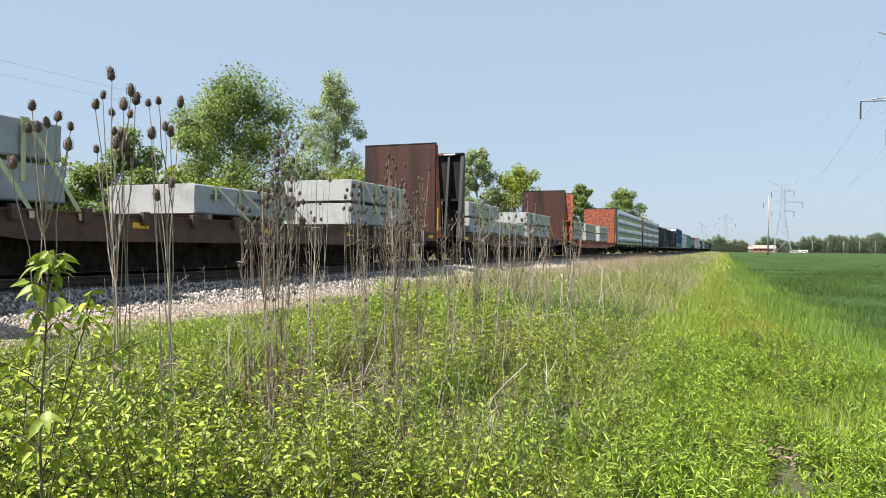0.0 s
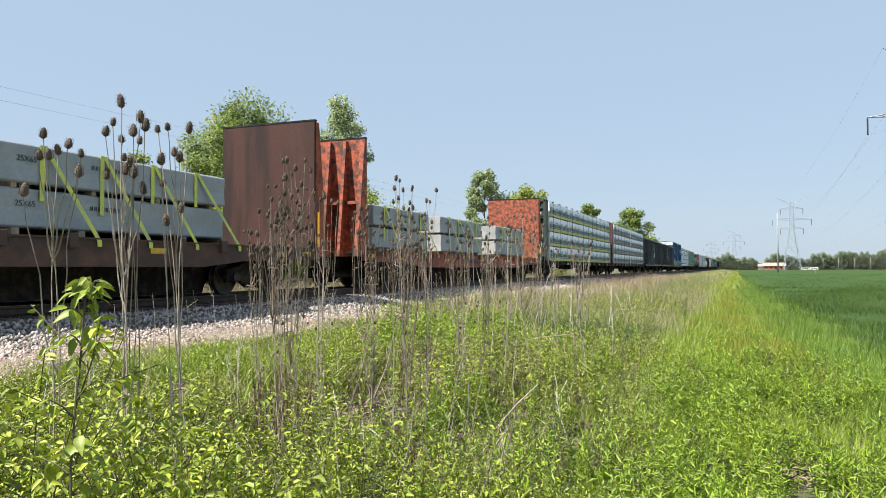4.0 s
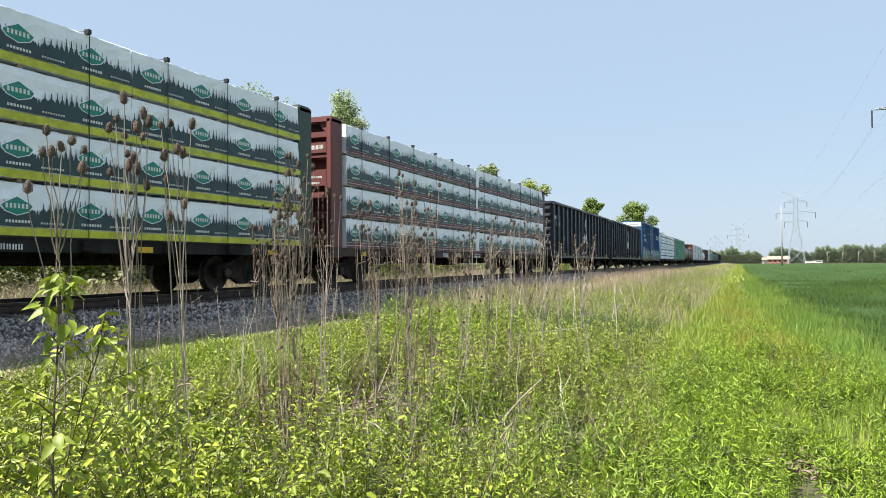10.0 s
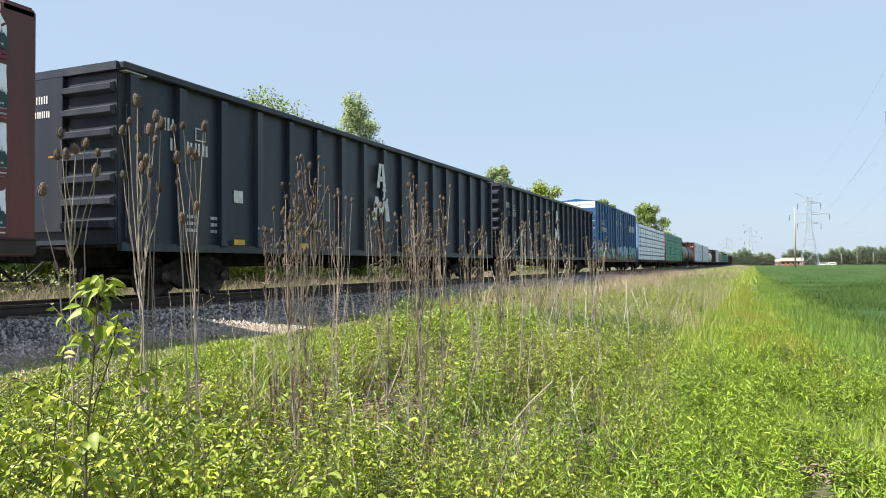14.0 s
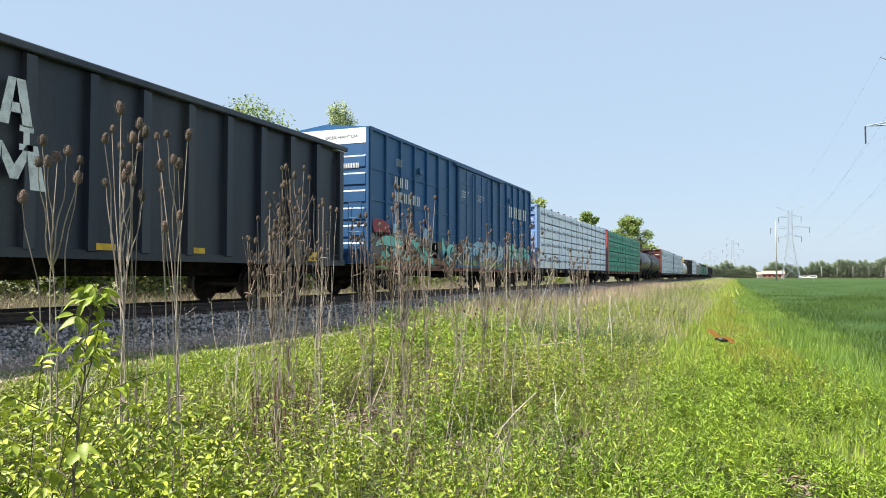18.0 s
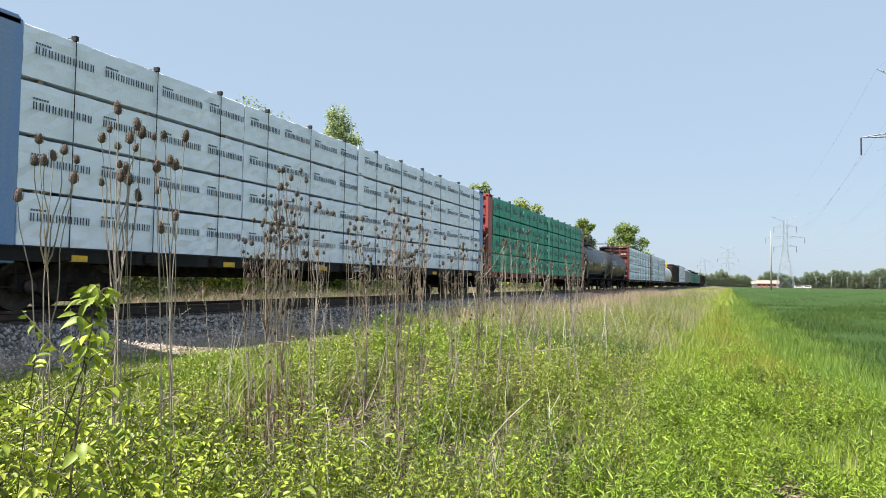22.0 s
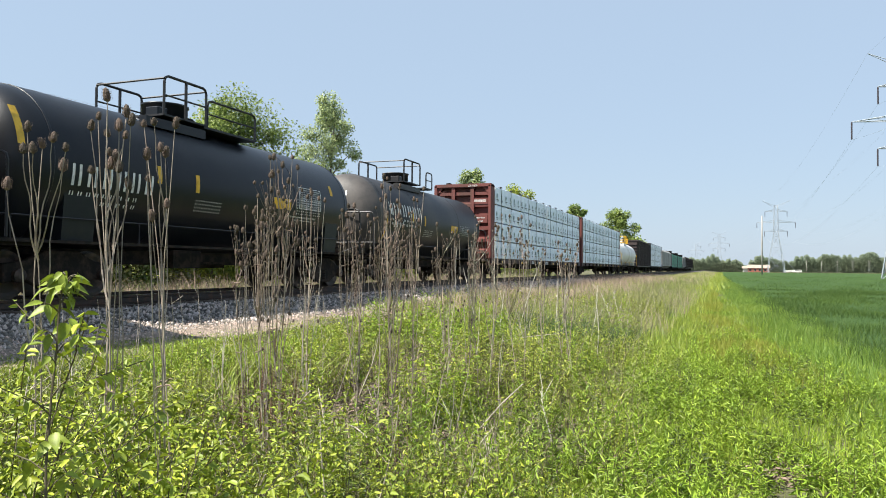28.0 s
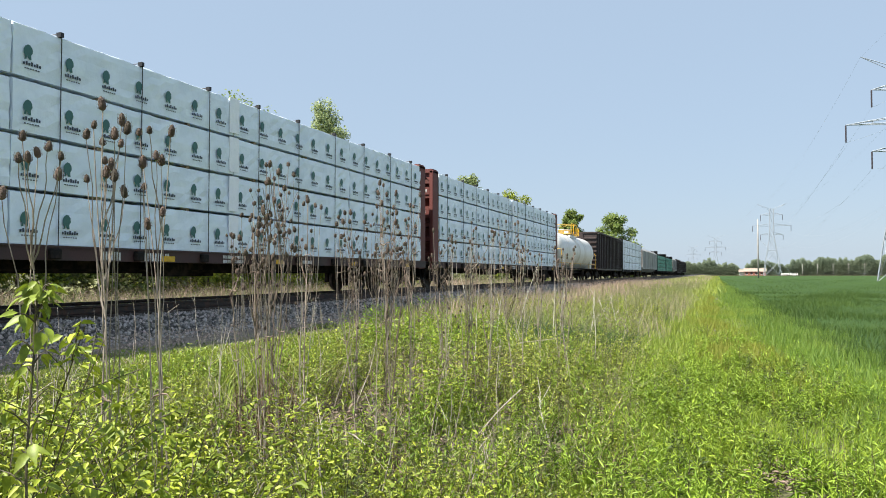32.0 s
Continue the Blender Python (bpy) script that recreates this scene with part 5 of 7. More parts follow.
            bars.append((Vector((side * 1.1, sy * 1.0, z + 1.3)), tip, 0.08))
            for f in (0.25, 0.5, 0.75):
                bars.append((Vector((side * 1.1, sy, z)).lerp(tip, f), Vector((side * 1.1, sy, z + 1.3)).lerp(tip, f), 0.05))
    return bars


def barred(bars):
    bm = bmesh.new()
    for a, b, r in bars:
        tube([a, b], r, 4, bm)
    return bm


tower_meshes = None
for tx, ty in TOWERS:
    ob = thing("pylon", "grey steel lattice transmission tower with three cross arms", "pylon", "pylons of the power line", at=(tx, ty, 0))
    ob.rotation_euler.z = radians(2)
    if tower_meshes is None:
        horn = [(Vector((s * 0.9, 0, 38)), Vector((s * 7.3, 0, 40.7)), 0.08) for s in (1, -1)] + [(Vector((s * 0.9, 0, 36.9)), Vector((s * 7.3, 0, 40.7)), 0.07) for s in (1, -1)]
        tower_meshes = [mesh_of("tower_body", barred(tower_bars()), "lattice")] + [mesh_of("cross_arm", barred(arm_bars(z, h)), "lattice") for z, h in ARMS] + [mesh_of("earth_wire_arm", barred(horn), "lattice")]
        ins_mesh = mesh_of("insulator", lathe([(-3.2, 0.05), (-3.1, 0.14), (-0.2, 0.14), (0, 0.05)], 6, "z"), "insulator")
    for me in tower_meshes:
        part(me.name.split(".")[0], me, "lattice", ob)
    for z, h in ARMS:
        for s in (1, -1):
            part("insulator", ins_mesh, "insulator", ob).location = (s * h, 0, z + 0.2)


def sag(a, b, drop, name, label, r, steps=28, material="wire"):
    a, b = Vector(a), Vector(b)
    pts = [a.lerp(b, k / steps) - Vector((0, 0, drop * 4 * (k / steps) * (1 - k / steps))) for k in range(steps + 1)]
    ob = new(name, mesh_of(name, tube(pts, r, 4), material))
    return tagged(ob, label, "power line", "wires")


SPANS = [(38.0, -140.0)] + TOWERS
for (ax, ay), (bx, by) in zip(SPANS, SPANS[1:]):
    for z, h in ARMS:
        for s in (1, -1):
            sag((ax + s * h, ay, z - 3.0), (bx + s * h, by, z - 3.0), 8.5, "conductor", "thin sagging power conductor between the towers", 0.012)
    for s in (1, -1):
        sag((ax + s * 7.3, ay, 40.7), (bx + s * 7.3, by, 40.7), 6.0, "earth_wire", "thin earth wire along the tower tops", 0.012)


def post(az, d, tall, label, r=0.17, arms=True):
    x, y = bearing(az, d)
    ob = thing("utility_pole", label, "pole", at=(x, y, slope(x)))
    part("shaft", tube([(0, 0, -0.3), (0, 0, tall * 0.5), (0, 0, tall)], 0, 8, radii=[r * 1.15, r, r * 0.75]), "pole", ob, smooth=True)
    if arms:
        part("cross_arm", cubes((-0.9, 0.9, -0.06, 0.06, tall - 0.9, tall - 0.75)), "pole", ob)
        for k in (-0.8, 0.8):
            part("insulator", lathe([(0, 0.05), (0.14, 0.06), (0.2, 0.03)], 8, "z"), "insulator", ob).location = (k, 0, tall - 0.75)
    return ob


p_big = post(-2.74, 250, 18.7, "tall single steel pole standing in the field", 0.22, False)
part("guy_wire", tube([(0, 0, 13), (10.5, -2, 0)], 0.03, 4), "wire", p_big)
post(39.5, 47, 11.4, "weathered wooden line pole behind the trees", 0.10, False)
for k in range(9):
    post(-5.6 - k * 0.95, 585 - 2 * k, 8.5, "small wooden pole along the far road", 0.16)
for z, x in ((7.25, -20.2), (6.65, -19.4)):
    for ya, yb in ((-36, 24), (24, 84)):
        sag((x, ya, z), (x, yb, z), 0.35, "overhead_wire", "thin overhead wire behind the track", 0.004, 16)

# ---- the train: cars are built about their middle, z from the rail's top, x towards the field ----
GROUP = "cars of the freight train"
CARS = []          # thing and the place of its middle along the track
WHEELS = []        # front and rear wheelset, which turn


def mark(parent, x, y, z, w, h, n, material="white_paint", name="lettering", fill=0.72, face="side", label=""):
    """A line of n plain upright bars in place of writing, on the side (x fixed) or on the end (y fixed)."""
    rows = []
    step = w / n
    rng = random.Random(int(abs(y * 131 + z * 77)) + n)
    whole = None
    for k in range(n):
        if h > 0.2 and rows:      # large letters are pieces of their own
            first = part("letter", cubes(*rows), material, whole or parent)
            whole = whole or first
            rows = []
        hh = h * rng.choice((1, 1, 1, 0.94))
        a = k * step
        c = step * fill
        strokes = [(0, c * 0.36, 0, h), (c * 0.64, c, 0, hh)]
        for p0, p1, q0, q1 in strokes:
            if face == "side":
                rows.append((x, x + 0.004, y + a + p0, y + a + p1, z + q0, z + q1))
            else:
                rows.append((x + a + p0, x + a + p1, y - 0.004, y, z + q0, z + q1))
    return part("letter" if whole else name, cubes(*rows), material, whole or parent, label)


def plate(parent, x, y, z, w, h, material="yellow_paint", name="reflector", label=""):
    return part(name, cubes((x, x + 0.005, y, y + w, z, z + h)), material, parent, label)


wheel_mesh = mesh_of("wheelset", lathe([(-1.0, 0.07), (-0.82, 0.08), (-0.80, 0.15), (-0.785, 0.30), (-0.80, 0.36), (-0.80, 0.415), (-0.71, 0.42), (-0.70, 0.452), (-0.67, 0.452), (-0.66, 0.36), (-0.68, 0.16), (-0.64, 0.085), (0.64, 0.085), (0.68, 0.16), (0.66, 0.36), (0.67, 0.452), (0.70, 0.452), (0.71, 0.42), (0.80, 0.415), (0.80, 0.36), (0.785, 0.30), (0.80, 0.15), (0.82, 0.08), (1.0, 0.07)], 28, "x"), "wheel")
frame_bm = prism([(-1.15, 0.30), (-1.15, 0.62), (-0.72, 0.68), (-0.34, 0.86), (0.34, 0.86), (0.72, 0.68), (1.15, 0.62), (1.15, 0.30), (0.72, 0.34), (0.36, 0.16), (-0.36, 0.16), (-0.72, 0.34)], -0.07, 0.07, "x")
side_frame_mesh = mesh_of("side_frame", bevelled(frame_bm, 0.02), "under")
spring_mesh = mesh_of("spring_nest", lathe([(0.24, 0.11), (0.27, 0.14), (0.31, 0.11), (0.35, 0.14), (0.39, 0.11), (0.43, 0.14), (0.47, 0.11), (0.5, 0.14)], 10, "z"), "under")
bolster_mesh = mesh_of("bogie", cubes((-0.95, 0.95, -0.22, 0.22, 0.42, 0.80), (-0.62, 0.62, -0.9, 0.9, 0.50, 0.58)), "under")
cap_mesh = mesh_of("bearing_cap", lathe([(0, 0.12), (0.08, 0.12), (0.11, 0.06)], 10, "x"), "wheel")
knuckle = cubes((-0.11, 0.11, -0.55, 0.35, 0.74, 0.98), (-0.17, 0.15, 0.30, 0.52, 0.70, 1.02))
coupler_mesh = mesh_of("coupler", bevelled(knuckle, 0.02), "under")
hose_mesh = mesh_of("air_hose", tube([(0.35, 0, 0.75), (0.40, 0.2, 0.55), (0.36, 0.42, 0.40), (0.2, 0.6, 0.45)], 0.025, 6), "black_rubber")


def bogie(car, y):
    b = part("bogie", bolster_mesh, "under", car, "grimy cast steel bogie")
    b.location = (0, y, 0)
    for s in (1, -1):
        part("side_frame", side_frame_mesh, "under", b).location = (s * 1.0, 0, 0)
        part("spring_nest", spring_mesh, "under", b).location = (s * 1.0, 0, 0)
        for k in (1, -1):
            part("bearing_cap", cap_mesh, "under", b).location = (s * 1.07, k * 0.89, 0.421)
    for k in (0, 1):
        if len(WHEELS) < 2:
            w = part("wheelset", wheel_mesh, "wheel", b)
            w.location = (0, (-0.89, 0.89)[k], 0.421)
            roll = [(t, pose(*w.location, math.degrees(travel(t) / 0.421) % 360)) for t in np.arange(0, 32.01, 1 / 15)]
            WHEELS.append((w, roll))
            SPARE.append([])
        else:
            w = part("wheelset", wheel_mesh, "wheel", b)
            w.location = (0, (-0.89, 0.89)[k], 0.421)
            SPARE[k].append(w)


SPARE = []


def car_base(name, label, y0, y1, category="railcar", bogie_in=2.1, half=1.55):
    """The thing, its bogies, couplers and underframe. Returns it and its half length."""
    mid, h = (y0 + y1) / 2, (y1 - y0) / 2
    ob = thing(name, label, category, GROUP, at=(TRACK_X, mid - travel(0), RAIL))
    CARS.append((ob, mid))
    for s in (1, -1):
        bogie(ob, s * (h - bogie_in))
        c = part("coupler", coupler_mesh, "under", ob)
        c.location = (0, s * (h + 0.25), 0)
        hs = part("air_hose", hose_mesh, "black_rubber", ob)
        hs.location = (0, s * (h + 0.05), 0)
        if s < 0:
            c.rotation_euler.z = hs.rotation_euler.z = math.pi
    part("centre_sill", cubes((-0.2, 0.2, -h, h, 0.62, 1.0)), "under", ob)
    part("brake_rigging", cubes((0.25, 0.75, -1.4, -0.5, 0.55, 0.95), (-0.7, -0.2, 0.6, 1.6, 0.55, 0.95), (0.5, 0.54, -h + 2, h - 2, 0.66, 0.70)), "under", ob)
    return ob, h


def ladder(ob, x, y, z0, z1, wide, material, face="side", steps=6, name="ladder"):
    bm = bmesh.new()
    for k in range(steps):
        z = z0 + (z1 - z0) * k / (steps - 1)
        if face == "side":
            tube([(x, y, z), (x + 0.06, y, z), (x + 0.06, y + wide, z), (x, y + wide, z)], 0.012, 4, bm)
        else:
            tube([(x, y, z), (x, y - 0.06, z), (x + wide, y - 0.06, z), (x + wide, y, z)], 0.012, 4, bm)
    for k in (0, 1):
        if face == "side":
            tube([(x + 0.06, y + wide * k, z0 - 0.05), (x + 0.06, y + wide * k, z1 + 0.05)], 0.014, 4, bm)
        else:
            tube([(x + wide * k, y - 0.06, z0 - 0.05), (x + wide * k, y - 0.06, z1 + 0.05)], 0.014, 4, bm)
    return part(name, bm, material, ob)


def bulkhead_flat(label, y0, y1, sill, first, last, marks="white_paint"):
    """A flatcar with a tall bulkhead at each end."""
    ob, h = car_base("bulkhead_flatcar", label, y0, y1)
    part("deck", cubes((-1.5, 1.5, -h, h, 1.10, 1.17)), "timber" if sill == "orange_deck" else "deck_brown", ob)
    for s in (1, -1):
        prof = [(-h, 1.16), (h, 1.16), (h, 0.86), (h - 3.2, 0.80), (h - 4.6, 0.66), (-h + 4.6, 0.66), (-h + 3.2, 0.80), (-h, 0.86)]
        xa = s * 1.50
        part("side_sill", prism(prof, xa - 0.03, xa + 0.03, "x"), sill, ob)
        part("sill_flange", cubes((s * 1.50 - 0.07, s * 1.50 + 0.07, -h, h, 1.145, 1.175)), sill, ob)
        part("fishbelly_girder", prism([(-h + 3.0, 1.1), (h - 3.0, 1.1), (h - 3.4, 0.06), (-h + 3.4, 0.06)], s * 0.42 - 0.05, s * 0.42 + 0.05, "x"), "under", ob)
    pocket = mesh_of("stake_pocket", bevelled(cubes((0, 0.10, -0.09, 0.09, 0.98, 1.24)), 0.01), sill)
    n = 15
    for k in range(n):
        part("stake_pocket", pocket, sill, ob).location = (1.53, -h + 1.4 + (2 * h - 2.8) * k / (n - 1), 0)
    for s, m in ((-1, first), (1, last)):
        yb = s * (h - 0.16)
        b = part("bulkhead", bevelled(cubes((-1.53, 1.53, yb - 0.05, yb + 0.05, 1.17, 4.64)), 0.01), "bulkhead_brown" if m == "brown" else m, ob, "tall flaking steel bulkhead" if m == "orange" else "")
        out = yb + s * 0.05
        for x in (-1.45, -0.86, -0.3, 0.3, 0.86, 1.45):
            part("post", prism([(out, 1.0), (out + s * 0.52, 1.0), (out + s * 0.10, 4.58), (out, 4.58)], x - 0.05, x + 0.05, "x"), "post_grey" if m == "black" else m, b)
        if m in ("brown", "orange"):
            part("top_rail", cubes((-1.535, 1.535, yb - 0.06, yb + 0.06, 4.635, 4.675)), "black", b)
        else:
            part("top_rail", bevelled(cubes((-1.55, 1.55, min(yb - 0.07, out + s * 0.14), max(yb + 0.07, out + s * 0.14), 4.56, 4.68)), 0.04, 2), m, b)
        part("side_plate", prism([(yb, 1.0), (yb + s * 0.6, 1.0), (yb + s * 0.14, 4.6), (yb, 4.6)], 1.50, 1.55, "x"), "rust_edge" if m == "brown" else "post_grey" if m == "black" else m, b, "rusted orange edge plate" if m == "brown" else "")
        part("mid_rail", cubes((-1.5, 1.5, min(out, out + s * 0.2), max(out, out + s * 0.2), 2.6, 2.7)), m, b)
        if s > 0:
            part("yellow_grab_post", tube([(1.60, yb + 0.05, 1.20), (1.60, yb + 0.05, 2.15)], 0.035, 6), "yellow_paint", b)
        if s < 0:
            ladder(b, -1.2, out - 0.5, 1.3, 4.3, 0.42, "post_grey" if m == "black" else "cable", "end", 8)
        if m == "black":
            for xa, xb, paint in ((0.12, 0.56, "rust_edge"), (0.62, 1.16, "white_paint")):
                part("notice", cubes((xa, xb, out + s * 0.14 - 0.006, out + s * 0.14, 4.585, 4.655)), paint, b, "small painted notice")
        plate(ob, 1.54, yb - s * 0.4 - 0.3, 0.95, 0.45, 0.12)
    for k in range(5):
        plate(ob, 1.54, -h + 2.5 + k * 4.2, 0.92, 0.42, 0.11)
    if marks:
        mark(ob, 1.54, -1.2, 0.84, 1.2, 0.13, 9, marks, "car_marking", 0.6)
    return ob, h


def slab_load(ob_label, mid, blocks, straps):
    """Pale cast slabs, one or two high, held by straps. blocks rows: start, end along the train, tiers."""
    ob = thing("slab_load", ob_label, "cargo", "slab loads", at=(TRACK_X, mid - travel(0), RAIL))
    CARS.append((ob, mid))
    rng = random.Random(int(mid))
    for a, b, tiers in blocks:
        a, b = a - mid, b - mid
        for yb in np.arange(a + 0.5, b, 1.3):
            part("dunnage", cubes((-1.25, 1.25, yb - 0.07, yb + 0.07, 1.176, 1.30)), "timber", ob)
        for k in range(tiers):
            z = 1.30 + k * 0.74
            j = rng.uniform(-0.03, 0.03)
            top = z + 0.66
            outline = [(-1.24 + j, z + 0.03), (-1.20 + j, z), (1.20 + j, z), (1.24 + j, z + 0.03), (1.22 + j, z + 0.30), (1.24 + j, top - 0.04), (1.19 + j, top), (-1.19 + j, top), (-1.24 + j, top - 0.04), (-1.22 + j, z + 0.3)]
            bl = part("slab", bevelled(prism(outline, a + j, b + j), 0.012), "slab", ob)
            part("lit_end", prism([(p * 0.985, z + 0.012 + (q - z) * 0.97) for p, q in outline], a + j - 0.004, a + j + 0.002), "slab_end_lit", bl)
            words(bl, "25X65", 0.14, (1.238 + j, a + 0.5, z + 0.36), "side", "print_dark", "stencil")
            mark(bl, 1.236 + j, a + 2.0, z + 0.38, 0.7, 0.08, 8, "print_dark", "stencil", 0.6)
            if k:
                for yb in np.arange(a + 0.5, b, 1.6):
                    part("spacer", cubes((-1.2, 1.2, yb - 0.05, yb + 0.05, z - 0.08, z)), "timber", ob)
        zt = 1.30 + (tiers - 1) * 0.74 + 0.66
        for k in range(4):
            y = a + (b - a) * (0.18 + 0.22 * k)
            for side in (1, -1):
                bm = bmesh.new()
                w = 0.05
                x0, x1 = side * 1.262, side * 1.57
                slant = rng.uniform(0.75, 1.1)
                pts = [(0.0, y, zt + 0.006), (x0, y, zt + 0.004), (x0 + side * 0.01, y + 0.03, zt - 0.06), (x1, y + slant, 1.12), (x1 + side * 0.004, y + slant, 1.02)]
                lo = [bm.verts.new((px, py - w, pz)) for px, py, pz in pts]
                hi = [bm.verts.new((px, py + w, pz)) for px, py, pz in pts]
                for i in range(len(pts) - 1):
                    bm.faces.new((lo[i], lo[i + 1], hi[i + 1], hi[i]))
                part("strap", bm, straps, ob)
                if side > 0:
                    zb = zt - (0.66 if tiers > 1 else 0.35) - rng.uniform(0, 0.5 * (tiers - 1))
                    part("strap_tail", cubes((1.262, 1.268, y - 0.10, y - 0.01, zb, zt + 0.002)), straps, ob)
    return ob


def centre_beam(label, y0, y1, paint, sill=None):
    """A centre beam flatcar: end bulkheads, a trussed beam along its middle, deck."""
    ob, h = car_base("centerbeam_car", label, y0, y1)
    sill = sill or paint
    part("deck", cubes((-1.5, 1.5, -h, h, 1.02, 1.08)), sill, ob)
    for s in (1, -1):
        part("side_sill", cubes((s * 1.5 - 0.03, s * 1.5 + 0.03, -h, h, 0.84, 1.08)), sill, ob)
        part("sill_flange", cubes((s * 1.5 - 0.08, s * 1.5 + 0.06, -h, h, 1.06, 1.09)), sill, ob)
        e = s * h
        b = part("end_bulkhead", cubes((-1.5, 1.5, min(e - s * 0.28, e - s * 0.34), max(e - s * 0.28, e - s * 0.34), 1.05, 4.72)), paint, ob)
        for x in (-1.43, 1.43):
            part("corner_post", bevelled(cubes((x - 0.08, x + 0.08, min(e, e - s * 0.62), max(e, e - s * 0.62), 0.8, 4.74)), 0.02), paint, b)
        for x in (-0.5, 0.5):
            part("post", cubes((x - 0.09, x + 0.09, min(e - s * 0.06, e - s * 0.3), max(e - s * 0.06, e - s * 0.3), 1.0, 4.70)), paint, b)
        for k in range(6):
            z = 1.28 + k * 0.58
            part("rib", prism([(e - s * 0.28, z), (e - s * 0.12, z + 0.05), (e - s * 0.12, z + 0.20), (e - s * 0.28, z + 0.26)], -1.36, 1.36, "x"), paint, b)
        part("end_cap", bevelled(cubes((-1.51, 1.51, min(e, e - s * 0.6), max(e, e - s * 0.6), 4.60, 4.80)), 0.045, 2), paint, b)
        for side in (1, -1):
            part("gusset", prism([(side * 1.36, 4.62), (side * 1.36, 4.28), (side * 1.04, 4.62)], min(e - s * 0.08, e - s * 0.3), max(e - s * 0.08, e - s * 0.3)), paint, b)
        for x in (-0.8, 0.35):
            part("top_lug", cubes((x - 0.09, x + 0.09, min(e - s * 0.1, e - s * 0.4), max(e - s * 0.1, e - s * 0.4), 4.78, 4.87)), "under", b)
        if s < 0:
            words(b, "CAUTION", 0.12, (0.30, e - 0.004, 4.65), name="notice")
            for z, tall, w, n in ((3.78, 0.30, 0.86, 9), (2.84, 0.42, 0.80, 10)):
                pn = part("lettering_panel", cubes((0.40, 1.30, e + 0.085, e + 0.125, z, z + tall)), paint, b)
                mark(pn, 0.45, e + 0.085, z + tall - 0.20, w * 0.9, 0.12 if n == 9 else 0.06, n, "white_paint", "car_marking", face="end")
                if n == 10:
                    mark(pn, 0.45, e + 0.085, z + 0.06, w * 0.8, 0.05, 9, "white_paint", "small_lettering", face="end")
            ladder(b, -1.3, e, 1.3, 4.4, 0.4, paint, "end", 8)
        part("step", tube([(1.53, e - s * 0.2, 0.78), (1.56, e - s * 0.2, 0.42), (1.56, e - s * 0.62, 0.42), (1.53, e - s * 0.62, 0.78)], 0.014, 4), "under", ob)
    part("centre_beam", cubes((-0.04, 0.04, -h + 0.4, h - 0.4, 1.05, 4.5)), paint, ob)
    part("top_chord", cubes((-0.2, 0.2, -h + 0.3, h - 0.3, 4.55, 4.70)), paint, ob)
    for k in range(6):
        plate(ob, 1.535, -h + 1.6 + k * (2 * h - 3.6) / 5, 0.86, 0.40, 0.11)
    mark(ob, 1.535, h * 0.25, 0.88, 0.6, 0.09, 6, "white_paint", "small_lettering")
    mark(ob, 1.535, -3.82, 0.86, 0.52, 0.16, 4, "white_paint", "car_marking")
    mark(ob, 1.535, -2.86, 0.86, 0.86, 0.16, 6, "white_paint", "car_marking")
    for z in (0.86, 0.96):
        mark(ob, 1.535, -0.28, z, 0.78, 0.07, 9, "white_paint", "small_lettering")
    winch = mesh_of("winch", bevelled(cubes((0, 0.12, -0.11, 0.11, 0.86, 1.04)), 0.02), "under")
    for k in range(12):
        part("winch", winch, "under", ob).location = (1.5, -h + 1.5 + k * (2 * h - 3.0) / 11, 0)
    return ob, h


def firs(w, h, rng):
    """The outline of a row of firs, w wide and h high at most, drawn in y and z."""
    bm = bmesh.new()
    y = 0.0
    base = [(0, 0)]
    top = [(0, h * 0.35)]
    while y < w - 0.10:
        d = rng.uniform(0.07, 0.15)
        t = h * min(1.0, rng.uniform(0.62, 0.92) + 0.14 * math.sin(y * 3.1))
        top += [(y + d * 0.1, h * 0.52), (y + d * 0.28, t * 0.74), (y + d * 0.36, t * 0.74), (y + d * 0.46, t), (y + d * 0.54, t), (y + d * 0.64, t * 0.74), (y + d * 0.72, t * 0.74), (y + d * 0.95, h * 0.5)]
        y += d
    top.append((w, h * 0.35))
    for (a, za), (b, zb) in zip(top, top[1:]):
        if b > a:
            bm.faces.new([bm.verts.new(p) for p in ((0, a, 0), (0, b, 0), (0, b, zb), (0, a, za))])
    return bm


def prism_mesh(outline, material, x=0.007):
    """A flat printed shape, drawn in y and z."""
    bm = bmesh.new()
    bm.faces.new([bm.verts.new((x, a, b)) for a, b in outline])
    return mesh_of("printed_emblem", bm, material)


def prints(style, w, h):
    """The print on one package, as (name, mesh, material) rows about its lower near corner."""
    rng = random.Random(len(style))
    out = []
    if style in ("forest_yellow", "forest_maroon"):
        band = "print_yellow" if style == "forest_yellow" else "print_maroon"
        out.append(("printed_band", mesh_of("printed_band", cubes((0.002, 0.006, 0, w, 0.0, 0.13)) if band == "print_yellow" else cubes((0.002, 0.006, 0, w, 0.0, 0.05), (0.002, 0.006, 0, w, 0.075, 0.135)), band), band))
        f = firs(w, h * 0.60, rng)
        bmesh.ops.translate(f, verts=f.verts[:], vec=(0.005, 0, 0.15))
        out.append(("printed_forest", mesh_of("printed_forest", f, "print_forest"), "print_forest"))
        n = max(1, int(w / 1.2))
        spots = [(k + 0.35) * w / n for k in range(n)]
        bars = [(0.008, 0.011, -0.20 + j * 0.070, -0.162 + j * 0.070, 0.435, 0.51) for j in range(6)]
        bars += [(0.008, 0.011, -0.20 + j * 0.055, -0.165 + j * 0.055, 0.205, 0.25) for j in range(8)]
        lines = [(0.008, 0.011, 0.42 + j * 0.05, 0.45 + j * 0.05, 0.20, 0.23) for j in range(9)]
